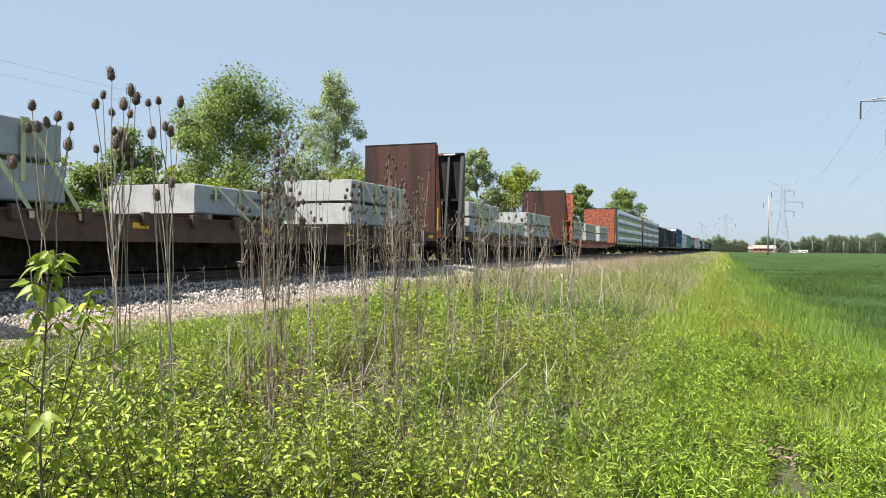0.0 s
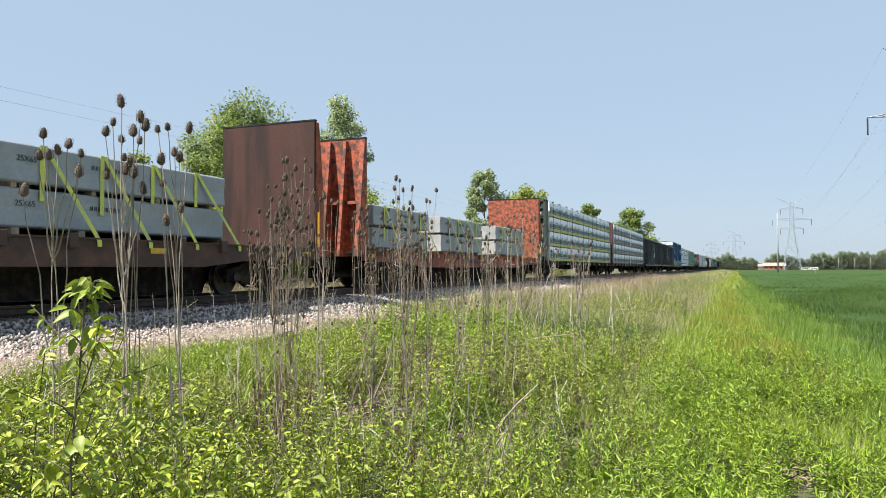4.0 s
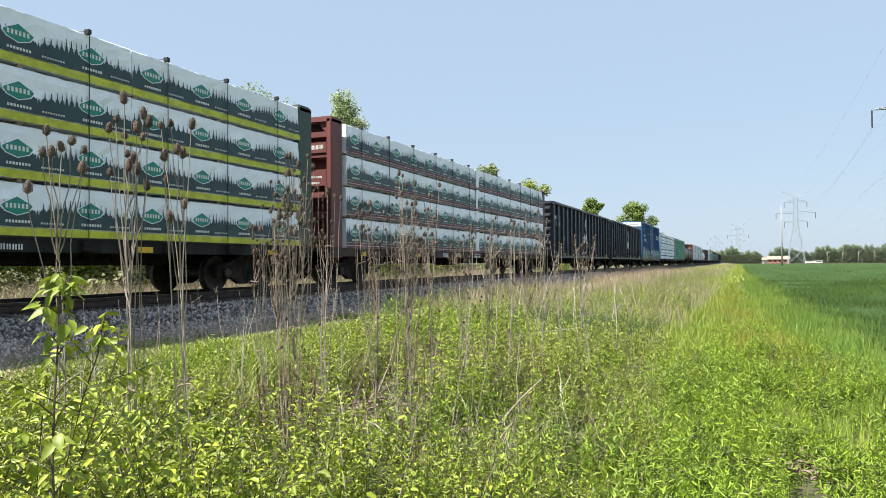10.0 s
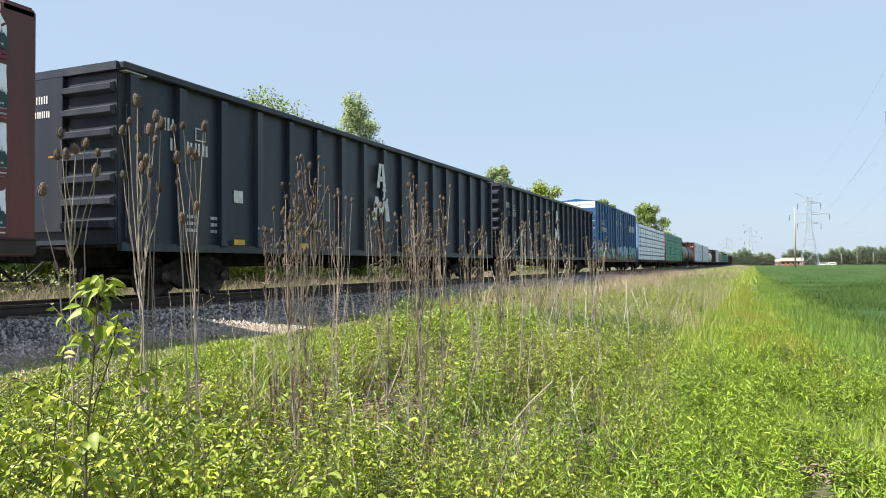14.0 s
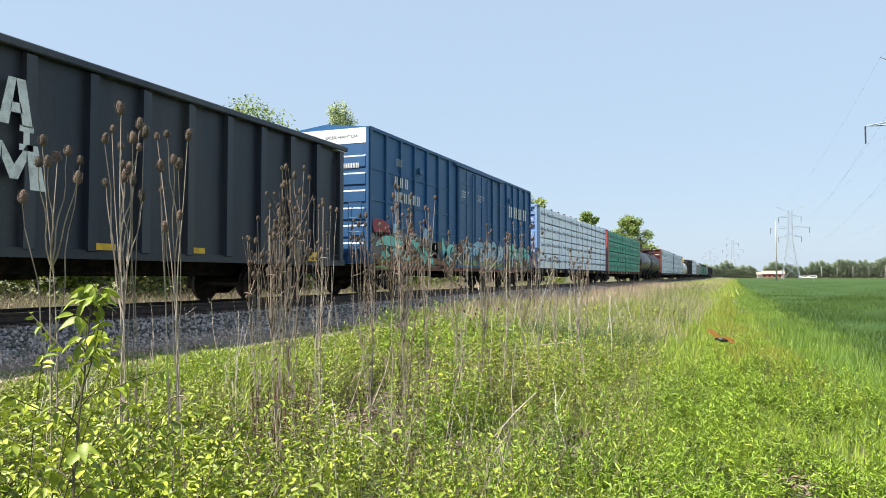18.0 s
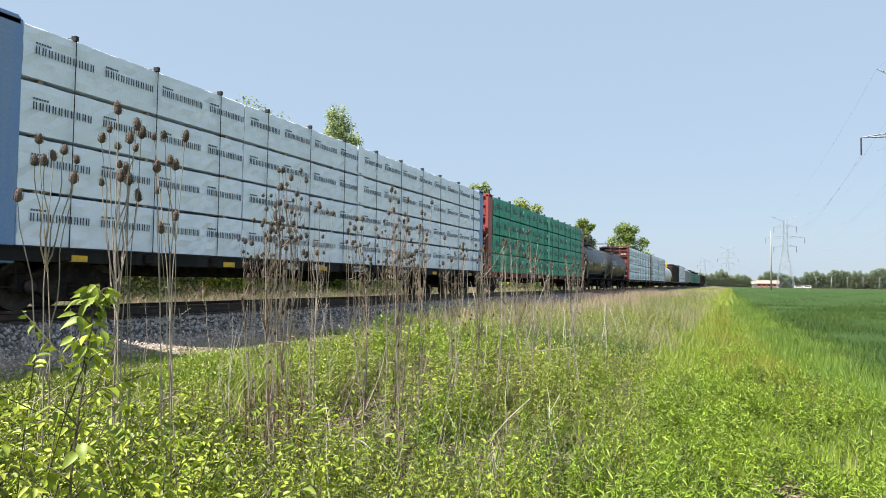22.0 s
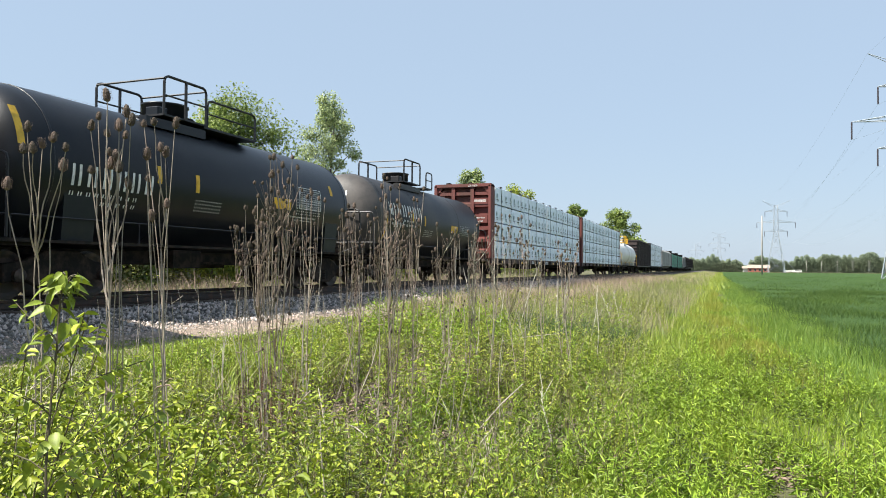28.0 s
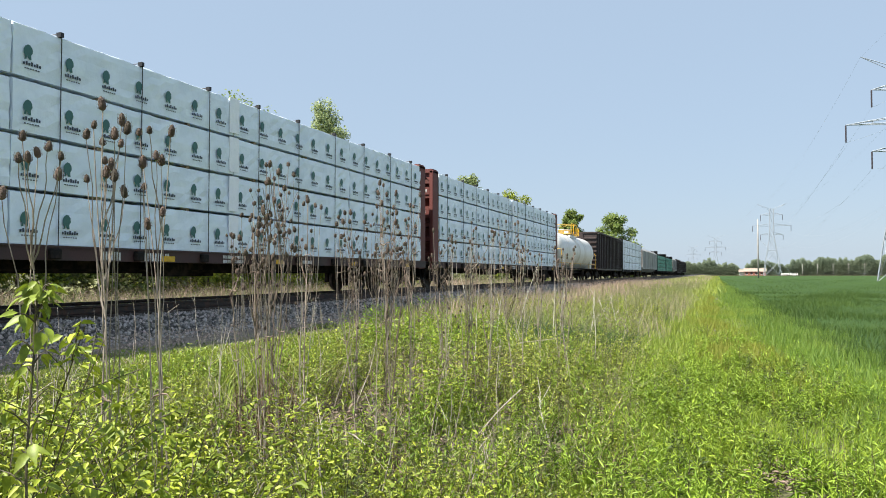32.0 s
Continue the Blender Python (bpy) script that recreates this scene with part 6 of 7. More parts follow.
        badge = [(-0.27, 0.47), (-0.245, 0.50), (0, 0.62), (0.245, 0.50), (0.27, 0.47), (0.20, 0.39), (0, 0.33), (-0.20, 0.39)]
        rim = [(a * 1.09, 0.46 + (b - 0.46) * 1.10) for a, b in badge]
        out.append(("emblem_rim", prism_mesh(rim, "wrap_white", 0.0062), "wrap_white", spots))
        out.append(("printed_emblem", prism_mesh(badge, "print_teal"), "print_teal", spots))
        out.append(("printed_word", mesh_of("printed_word", cubes(*bars), "white_paint"), "white_paint", spots))
        out.append(("printed_line", mesh_of("printed_line", cubes(*lines), "white_paint"), "white_paint", spots))
    elif style == "words":
        rows = []
        n = max(1, int(w / 1.35))
        for j in range(10):
            a = j * 0.122
            rows += [(0.002, 0.006, a, a + 0.020, 0.40, 0.53), (0.002, 0.006, a + 0.052, a + 0.072, 0.40, 0.53)]
        rows += [(0.002, 0.006, j * 0.05, 0.035 + j * 0.05, 0.565, 0.595) for j in range(6)]
        out.append(("printed_word", mesh_of("printed_word", cubes(*rows), "print_dark"), "print_dark", [(k + 0.15) * w / n for k in range(n)]))
    elif style == "emblems":
        spots, rows = [], []
        n = max(1, int(w / 0.76))
        for k in range(n):
            y = (k + 0.2) * w / n
            pts = [(0, 0.30), (0.05, 0.31), (0.06, 0.38), (0.12, 0.30), (0.17, 0.31), (0.16, 0.40), (0.20, 0.46), (0.19, 0.54), (0.14, 0.60), (0.08, 0.61), (0.02, 0.57), (-0.02, 0.50), (-0.02, 0.42), (0.02, 0.38)]
            spots.append(y)
        rows = [(0.002, 0.005, 0.00 + j * 0.050, 0.034 + j * 0.050, 0.19, 0.235 + 0.02 * (j % 2)) for j in range(7)] + [(0.002, 0.005, 0.03 + j * 0.05, 0.06 + j * 0.05, 0.13, 0.15) for j in range(6)]
        pts = [(0.02 + a * 0.78, 0.28 + (b - 0.30) * 0.82) for a, b in pts]
        out.append(("printed_emblem", prism_mesh(pts, "print_grey_green"), "print_grey_green", spots))
        out.append(("small_print", mesh_of("small_print", cubes(*rows), "print_dark"), "print_dark", spots))
    elif style == "dark_emblems":
        spots, rows = [], []
        n = max(1, int(w / 1.25))
        for k in range(n):
            y = (k + 0.35) * w / n
            pts = [(0, 0.30), (0.06, 0.27), (0.10, 0.33), (0.16, 0.28), (0.24, 0.34), (0.26, 0.46), (0.22, 0.58), (0.15, 0.62), (0.10, 0.56), (0.05, 0.60), (-0.01, 0.52), (-0.04, 0.40)]
            spots.append(y)
        rows = [(0.002, 0.005, 0.38 + j * 0.055, 0.415 + j * 0.055, 0.47, 0.51) for j in range(4)] + [(0.002, 0.005, 0.38 + j * 0.06, 0.42 + j * 0.06, 0.34, 0.42) for j in range(7)]
        out.append(("printed_emblem", prism_mesh(pts, "print_dark"), "print_dark", spots))
        out.append(("small_print", mesh_of("small_print", cubes(*rows), "print_dark"), "print_dark", spots))
        out.append(("paper_label", mesh_of("paper_label", cubes((0.002, 0.006, w - 0.42, w - 0.20, 0.52, 0.66)), "white_paint"), "white_paint"))
    return out


def package(w, h, seed):
    """A wrapped package of lumber, its wrapping sagging and creased."""
    rng = random.Random(seed)
    bm = bmesh.new()
    cols, rws = max(6, int(w / 0.20)), 6
    ring = []
    for i in range(cols + 1):
        y = w * i / cols
        row = []
        prof = [(0.04, 0.0), (1.165, 0.0)] + [(1.18 + rng.uniform(-0.024, 0.010), h * k / rws) for k in range(1, rws)] + [(1.165, h - 0.02), (1.12, h), (0.04, h)]
        for x, z in prof:
            row.append(bm.verts.new((x, y, z + (rng.uniform(-0.012, 0.006) if z > h * 0.9 else 0))))
        ring.append(row)
    for a, b in zip(ring, ring[1:]):
        for k in range(len(a)):
            bm.faces.new((a[k], a[(k + 1) % len(a)], b[(k + 1) % len(a)], b[k]))
    bm.faces.new(ring[0])
    bm.faces.new(ring[-1][::-1])
    bmesh.ops.recalc_face_normals(bm, faces=bm.faces[:])
    return bm


def lumber_load(label, y0, y1, wrap, style, tiers=4, z0=1.10, z1=4.76, per_side=4, strip="", plain=False):
    """Packages of lumber on both sides of a centre beam car, with tie-down cables."""
    mid, h = (y0 + y1) / 2, (y1 - y0) / 2
    ob = thing("lumber_load", label, "lumber", "lumber loads", at=(TRACK_X, mid - travel(0), RAIL))
    CARS.append((ob, mid))
    th = (z1 - z0) / tiers
    w = 2 * h / per_side
    kinds = [mesh_of("lumber_package", package(w - 0.03, th - 0.055, k), wrap) for k in range(4)]
    pr = [] if plain else prints(style, w - 0.03, th - 0.055)
    rng = random.Random(int(abs(mid) * 10))
    for t in range(tiers):
        for k in range(per_side):
            for s in (1, -1):
                pk = part("lumber_package", kinds[rng.randrange(4)], wrap, ob)
                j = rng.uniform(-0.02, 0.02)
                if s > 0:
                    pk.location = (0.34 + j, -h + k * w + 0.015, z0 + t * th)
                    for nm, me, mt, *spots in pr:
                        for y in spots[0] if spots else (0,):
                            part(nm, me, mt, pk).location = (1.192, y, 0)
                else:
                    pk.location = (-0.34 + j, -h + (k + 1) * w - 0.015, z0 + t * th)
                    pk.rotation_euler.z = math.pi
        for s in (1, -1):
            for yb in np.arange(-h + 0.4, h, 2.4 if s > 0 else 5.6):
                part("batten", cubes((min(s * 0.3, s * 1.46), max(s * 0.3, s * 1.46), yb - 0.045, yb + 0.045, z0 + t * th - 0.055, z0 + t * th)), "timber", ob)
    n = 12
    for k in range(n):
        y = -h + 2 * h * (k + 0.5) / n + rng.uniform(-0.12, 0.12)
        c = part("tie_down_cable", tube([(0.2, y, z1 + 0.03), (1.50, y, z1 - 0.01), (1.548, y, z1 - 0.08), (1.55, y, 2.6), (1.55, y, 1.0)], 0.009, 5), "cable", ob)
        part("corner_protector", cubes((1.46, 1.562, y - 0.035, y + 0.035, z1 - 0.07, z1 + 0.012)), "cable", c)
    if strip:
        for t in range(tiers):
            part("joint_cover", cubes((1.535, 1.55, -0.2, 0.16, z0 + t * th + 0.05, z0 + t * th + th - 0.05)), strip, ob)
    return ob


def gondola(label, y0, y1, top=4.38, paint="gondola", name="gondola_car", detail=True):
    ob, h = car_base(name, label, y0, y1, bogie_in=2.4)
    for s in (1, -1):
        sd = part("side_wall", cubes((s * 1.44 - 0.02, s * 1.44 + 0.02, -h, h, 1.05, top - 0.1)), paint, ob)
        n = 17
        for k in range(n):
            y = -h + 0.25 + (2 * h - 0.5) * k / (n - 1)
            part("side_post", prism([(1.455, 1.0), (1.60, 1.06), (1.60, top - 0.18), (1.455, top - 0.1)] if s > 0 else [(-1.455, 1.0), (-1.60, 1.06), (-1.60, top - 0.18), (-1.455, top - 0.1)], y - 0.10, y + 0.10), paint, sd)
        part("top_chord", bevelled(cubes((s * 1.51 - 0.13, s * 1.51 + 0.13, -h - 0.04, h + 0.04, top - 0.14, top)), 0.02), paint, sd)
        part("side_sill", cubes((s * 1.5 - 0.06, s * 1.5 + 0.06, -h, h, 0.92, 1.08)), paint, sd)
        e = s * h
        en = part("end_wall", cubes((-1.44, 1.44, e - 0.02, e + 0.02, 1.05, top - 0.1)), paint, ob)
        part("end_chord", cubes((-1.5, 1.5, e - 0.1, e + 0.1, top - 0.15, top)), paint, en)
        for k in range(7):
            z = 1.3 + k * 0.42
            part("end_rib", prism([(e, z), (e + s * 0.14, z + 0.06), (e + s * 0.14, z + 0.16), (e, z + 0.22)], 0.15, 1.40, "x"), paint, en)
        part("end_panel", cubes((-1.42, 0.15, min(e, e + s * 0.10), max(e, e + s * 0.10), 1.3, top - 0.16)), paint, en)
        if s < 0:
            mark(en, -0.75, e - 0.105, 3.75, 0.55, 0.15, 4, face="end", name="car_marking")
            mark(en, -0.75, e - 0.105, 3.48, 0.6, 0.13, 5, face="end", name="car_marking")
            mark(en, -0.2, e - 0.105, 2.7, 0.9, 0.04, 12, "yellow_paint", face="end", name="small_lettering")
    part("floor", cubes((-1.44, 1.44, -h, h, 1.0, 1.06)), "under", ob)
    ladder(ob, 1.47, -h + 0.12, 1.2, 3.6, 0.4, paint)
    ladder(ob, 1.47, h - 0.52, 1.2, 3.9, 0.4, paint)
    part("corner_cap", cubes((1.40, 1.60, -h + 0.02, -h + 0.55, top - 0.17, top - 0.145)), "white_paint", ob, "white edged corner plate")
    part("corner_cap", cubes((1.40, 1.60, h - 0.55, h - 0.02, top - 0.17, top - 0.145)), "white_paint", ob, "white edged corner plate")
    if detail:
        mark(ob, 1.47, -h + 0.90, 3.32, 0.85, 0.25, 4, name="car_marking", fill=0.66)
        mark(ob, 1.47, -h + 1.28, 2.94, 1.15, 0.25, 5, name="car_marking", fill=0.66)
        for k in range(3):
            mark(ob, 1.47, -h + 1.55, 1.62 - k * 0.14, 0.5, 0.07, 5, name="small_lettering")
            mark(ob, 1.47, -h + 2.45, 1.62 - k * 0.14, 0.45, 0.07, 5, name="small_lettering")
        bm = bmesh.new()
        for y, z, pts in ((-0.58, 3.0, ((0, 0), (0.18, 0), (0.30, 0.75), (0.16, 0.75))), (-0.58, 3.0, ((0.42, 0), (0.60, 0), (0.46, 0.75), (0.30, 0.75))), (-0.58, 3.0, ((0.20, 0.2), (0.42, 0.2), (0.38, 0.36), (0.22, 0.36))), (-0.21, 2.62, ((0, 0), (0.25, 0), (0.25, 0.1), (0.18, 0.1), (0.18, 0.3), (0.25, 0.3), (0.25, 0.4), (0, 0.4), (0, 0.3), (0.07, 0.3), (0.07, 0.1), (0, 0.1))), (-0.86, 2.0, ((0, 0), (0.28, 0), (0.36, 0.72), (0.18, 0.72))), (-0.86, 2.0, ((0.86, 0), (1.14, 0), (0.98, 0.72), (0.78, 0.72))), (-0.86, 2.0, ((0.36, 0.72), (0.36, 0.45), (0.50, 0.15), (0.64, 0.15), (0.78, 0.45), (0.78, 0.72), (0.57, 0.38)))):
            bm.faces.new([bm.verts.new((1.606, y + a, z + b)) for a, b in pts])
        part("emblem", bm, "white_paint", ob, "white painted letter shapes on the side")
        plate(ob, 1.605, -h + 3.05, 1.10, 0.36, 0.12)
        plate(ob, 1.605, -h + 5.6, 1.08, 0.36, 0.12)
        plate(ob, 1.605, h - 2.0, 1.02, 0.42, 0.24)
        plate(ob, 1.605, 1.32, 1.085, 0.44, 0.12)
        plate(ob, 1.605, 3.82, 1.095, 0.35, 0.12)
        plate(ob, 1.475, -h + 1.98, 3.24, 0.30, 0.27, "white_paint", "notice", "framed notice") and plate(ob, 1.481, -h + 2.005, 3.265, 0.25, 0.22, "gondola", "notice_field")
        plate(ob, 1.475, -h + 3.2, 2.05, 0.31, 0.27, "white_paint", "notice")
    return ob, h


def words(parent, text, size, at, face="end", material="white_paint", name="lettering"):
    """Readable lettering as a flat mesh."""
    cu = bpy.data.curves.new(name, "FONT")
    cu.body, cu.size, cu.extrude = text, size, 0.002
    tmp = bpy.data.objects.new(name, cu)
    me = bpy.data.meshes.new_from_object(tmp)
    bpy.data.objects.remove(tmp)
    me.materials.clear()
    me.materials.append(M[material])
    ob = part(name, me, material, parent)
    ob.location = at
    ob.rotation_euler = (math.pi / 2, 0, 0) if face == "end" else (math.pi / 2, 0, math.pi / 2)
    return ob


def boxcar(label, y0, y1):
    top = 5.43
    ob, h = car_base("boxcar", label, y0, y1, bogie_in=2.6)
    M["spray_green"] = mat("light green spray paint", (0.16, 0.42, 0.12), 0.5, scale=2, bump=0, second=(0.35, 0.5, 0.12))
    M["spray_blue"] = mat("pale blue spray paint", (0.30, 0.50, 0.66), 0.5, scale=3, bump=0, second=(0.20, 0.30, 0.40))
    M["spray_mint"] = mat("mint spray paint", (0.10, 0.46, 0.36), 0.5, scale=2, bump=0, second=(0.25, 0.6, 0.5))
    M["spray_red"] = mat("crimson spray paint", (0.32, 0.025, 0.04), 0.5, scale=2, bump=0)
    M["spray_orange"] = mat("orange spray paint", (0.23, 0.075, 0.03), 0.6, scale=2, bump=0, second=(0.10, 0.045, 0.025))
    M["spray_dark"] = mat("dark spray paint", (0.025, 0.03, 0.035), 0.5, scale=2, bump=0)
    part("floor", cubes((-1.45, 1.45, -h, h, 0.95, 1.1)), "under", ob)
    part("roof", prism([(-1.52, top - 0.12), (0, top + 0.06), (1.52, top - 0.12), (1.52, top - 0.18), (-1.52, top - 0.18)], -h, h), "navy", ob)
    for s in (1, -1):
        sd = part("side_wall", cubes((s * 1.46 - 0.02, s * 1.46 + 0.02, -h, h, 1.0, top - 0.14)), "navy", ob)
        part("side_sill", cubes((s * 1.48 - 0.03, s * 1.48 + 0.05, -h, h, 0.82, 1.02)), "spray_orange", sd, "rusty orange side sill")
        part("eave", cubes((s * 1.50 - 0.05, s * 1.50 + 0.05, -h, h, top - 0.20, top - 0.10)), "navy", sd)
        n = 18
        for k in range(n):
            y = -h + 0.06 + (2 * h - 0.12) * k / (n - 1)
            if -2.0 < y < 2.2:
                continue
            part("side_post", cubes((min(s * 1.48, s * 1.54), max(s * 1.48, s * 1.56), y - 0.06, y + 0.06, 1.0, top - 0.18)), "navy", sd)
        for z in (2.25, 3.05, 4.05):
            for a, b in ((-h + 0.06, -2.0), (2.2, h - 0.06)):
                part("side_rail", cubes((min(s * 1.48, s * 1.515), max(s * 1.48, s * 1.515), a, b, z - 0.035, z + 0.035)), "navy", sd)
        for ya in (-1.9, 0.12):
            d = part("door", bevelled(cubes((min(s * 1.50, s * 1.57), max(s * 1.50, s * 1.57), ya, ya + 1.95, 1.02, top - 0.32)), 0.01), "navy", ob)
            for yy in (ya + 0.12, ya + 1.0, ya + 1.8):
                part("door_stile", cubes((min(s * 1.57, s * 1.60), max(s * 1.57, s * 1.60), yy - 0.05, yy + 0.05, 1.1, top - 0.38)), "navy", d)
            for z in (1.9, 2.75, 3.7, 4.5):
                part("door_rail", cubes((min(s * 1.57, s * 1.595), max(s * 1.57, s * 1.595), ya + 0.05, ya + 1.9, z - 0.03, z + 0.03)), "navy", d)
            if s > 0:
                part("lock_bar", tube([(1.62, ya + 1.62, 1.1), (1.62, ya + 1.62, top - 0.5)], 0.02, 6), "navy", d)
                words(d, "CLOSE AND LOCK\nDOORS BEFORE\nMOVING CAR", 0.11, (1.572, ya + 0.40, 4.12), "side", name="notice")
        for za, zb in ((top - 0.30, top - 0.24), (0.96, 1.03)):
            part("door_track", cubes((min(s * 1.5, s * 1.63), max(s * 1.5, s * 1.63), -2.2, 4.2, za, zb)), "navy", ob)
        e = s * h
        en = part("end_wall", cubes((-1.46, 1.46, e - 0.02, e + 0.02, 1.0, top - 0.16)), "navy_end", ob)
        for k in range(6):
            z = 1.25 + k * 0.55
            part("corrugation", prism([(e, z), (e + s * 0.05, z + 0.06), (e + s * 0.05, z + 0.38), (e, z + 0.46)], -1.4, 1.4, "x"), "navy_end", en)
        part("white_band", cubes((-1.47, 1.47, e - 0.03, e + 0.03, top - 0.62, top - 0.14)), "white_roof", en, "white warning band")
        for x in (-1.47, 1.47):
            part("corner_post", cubes((x - 0.05, x + 0.05, e - 0.05, e + 0.05, 0.95, top - 0.12)), "navy_end" if s < 0 else "navy", en)
        if s < 0:
            words(en, "EXCESS HEIGHT CAR", 0.125, (-0.05, e - 0.034, top - 0.44), material="print_dark")
            mark(en, 0.15, e - 0.054, 4.02, 1.05, 0.16, 9, face="end", name="car_marking")
            ladder(en, 0.85, e - 0.05, 1.1, 2.9, 0.45, "navy_end", "end", 5)
            part("crossover_step", cubes((-1.0, 1.0, e - 0.35, e - 0.02, 1.0, 1.04)), "navy_end", en)
    mark(ob, 1.564, -h + 1.75, 3.62, 1.25, 0.34, 3, name="car_marking", fill=0.5)
    mark(ob, 1.564, -h + 1.75, 3.12, 2.2, 0.34, 6, name="car_marking", fill=0.62)
    mark(ob, 1.564, h - 4.3, 3.58, 3.5, 0.58, 4, name="company_lettering", fill=0.62)
    for k in range(4):
        mark(ob, 1.564, -h + 1.7, 2.05 - k * 0.12, 0.6, 0.07, 6, name="small_lettering")
        mark(ob, 1.564, -h + 3.0, 2.05 - k * 0.12, 0.6, 0.07, 6, name="small_lettering")
    for k in range(5):
        mark(ob, 1.564, -h + 1.85, 4.55 - k * 0.055, 0.5, 0.02, 5, name="small_lettering")
    part("latch", cubes((1.54, 1.64, -h + 3.7, -h + 4.0, 4.28, 4.5)), "navy", ob)
    part("latch", cubes((1.54, 1.64, h - 4.4, h - 4.1, 4.28, 4.5)), "navy", ob)
    rng = random.Random(5)

    M["spray_taupe"] = mat("grey brown spray paint", (0.14, 0.13, 0.12), 0.55, scale=1.3, bump=0, second=(0.20, 0.165, 0.135))
    M["spray_ochre"] = mat("ochre spray paint", (0.30, 0.135, 0.045), 0.55, scale=2, bump=0, second=(0.20, 0.085, 0.035))
    M["spray_teal"] = mat("pale teal spray paint", (0.13, 0.50, 0.42), 0.5, scale=2, bump=0, second=(0.22, 0.60, 0.55))
    M["spray_lime"] = mat("lime spray paint", (0.24, 0.38, 0.06), 0.5, scale=2, bump=0, second=(0.14, 0.22, 0.06))

    def sprayed(ring, colour, layer):
        """A flat sprayed shape on the side wall or on the doors."""
        mid = sum(p for p, q in ring) / len(ring)
        x = (1.603 if -2.0 < mid < 2.2 else 1.564) + layer * 0.0018
        bm = bmesh.new()
        bm.faces.new([bm.verts.new((x, max(-h + 0.03, min(h - 0.03, p)), max(1.04, q))) for p, q in ring])
        part("sprayed_shape", bm, colour, ob)

    def bubble(y, z, w, tall, colour, layer, outline=0.05, square=0.6, wob=0.10):
        a0, b0 = rng.uniform(0, 6), rng.uniform(0, 6)
        def ring(grow):
            out = []
            for k in range(18):
                a = k / 18 * math.tau
                r = 1 + wob * math.sin(2 * a + a0) + wob * 0.7 * math.sin(3 * a + b0)
                c, q = math.cos(a), math.sin(a)
                out.append((y + math.copysign(abs(c) ** square, c) * (w * 0.5 + grow) * r, z + math.copysign(abs(q) ** square, q) * (tall * 0.5 + grow) * r))
            return out
        if outline:
            sprayed(ring(outline), "spray_dark", layer - 1)
        sprayed(ring(0), colour, layer)

    def swoosh(a, b, c, w0, w1, colour, layer, outline=0.04):
        """A curved stroke from a by b to c, growing from w0 to w1."""
        for grow, col, lay in ((outline, "spray_dark", layer - 1), (0, colour, layer)):
            left, right = [], []
            for k in range(9):
                u = k / 8
                p = Vector(a) * (1 - u) ** 2 + Vector(b) * 2 * u * (1 - u) + Vector(c) * u * u
                t = ((Vector(b) - Vector(a)) * (1 - u) + (Vector(c) - Vector(b)) * u).normalized()
                w = (w0 + (w1 - w0) * math.sin(u * 2.4)) * 0.5 + grow
                left.append((p.x - t.y * w, p.y + t.x * w))
                right.append((p.x + t.y * w, p.y - t.x * w))
            if grow or outline == 0 or col == colour:
                sprayed(left + right[::-1], col, lay)

    # the first painting: grey brown ground, teal strokes, ochre foot
    for k in range(7):
        y = -h + 0.75 + k * 1.28
        bubble(y, 1.42, 1.75, 0.95 + 0.3 * rng.random(), "spray_taupe", 1, 0, 0.45)
        bubble(y + 0.3, 1.14, 1.2, 0.36, "spray_ochre", 2, 0.02, 0.8)
    bubble(-h + 0.75, 2.15, 1.3, 0.55, "spray_red", 1, 0, 0.7)
    for k, y in enumerate((-h + 1.6, -h + 2.9, -h + 4.2)):
        sprayed([(y, 1.8), (y + 0.42, 1.8), (y + 0.40, 2.34), (y + 0.05, 2.38)], ("spray_blue", "spray_red", "spray_blue")[k], 0)
    for k, (ya, za, yb, zb, yc, zc) in enumerate(((-9.3, 1.6, -8.6, 1.95, -7.2, 1.62), (-8.2, 1.5, -7.6, 1.35, -6.7, 1.30), (-6.6, 1.85, -5.8, 1.75, -5.3, 1.12), (-6.0, 1.45, -5.2, 1.65, -4.6, 1.1), (-3.6, 2.1, -3.7, 1.6, -2.9, 1.15), (-3.5, 1.3, -3.0, 1.8, -2.4, 1.72), (-9.0, 1.2, -8.5, 1.5, -8.4, 1.1))):
        swoosh((ya, za), (yb, zb), (yc, zc), 0.10, 0.34, "spray_teal" if k < 6 else "spray_mint", 5)
    for k in range(9):
        y = -h + 0.6 + k * 0.98
        swoosh((y, rng.uniform(1.3, 1.9)), (y + rng.uniform(-0.2, 0.5), rng.uniform(1.3, 1.8)), (y + rng.uniform(0.1, 0.6), rng.uniform(1.05, 1.3)), 0.03, 0.10, rng.choice(("spray_dark", "spray_dark", "spray_ochre", "white_paint")), 8, 0)
        bubble(y + 0.4, rng.uniform(1.35, 1.8), rng.uniform(0.2, 0.5), rng.uniform(0.15, 0.4), rng.choice(("spray_taupe", "spray_ochre", "spray_dark", "spray_orange")), 4, 0.03)
    bubble(-1.75, 1.75, 0.55, 0.42, "spray_orange", 5, 0.03, 0.5)
    # the second: pale blue bubble letters over a lime foot
    for k in range(6):
        y = -0.9 + k * 0.95
        bubble(y, 1.36, 1.15, 0.55, "spray_taupe", 1, 0, 0.5)
        bubble(y, 1.16, 1.05, 0.24, "spray_lime", 3, 0.0, 0.5)
        bubble(y, 1.72 + 0.08 * math.sin(k * 2.1), rng.uniform(0.75, 1.05), rng.uniform(0.6, 0.85), "spray_blue", 5, 0.045, 0.6, 0.24)
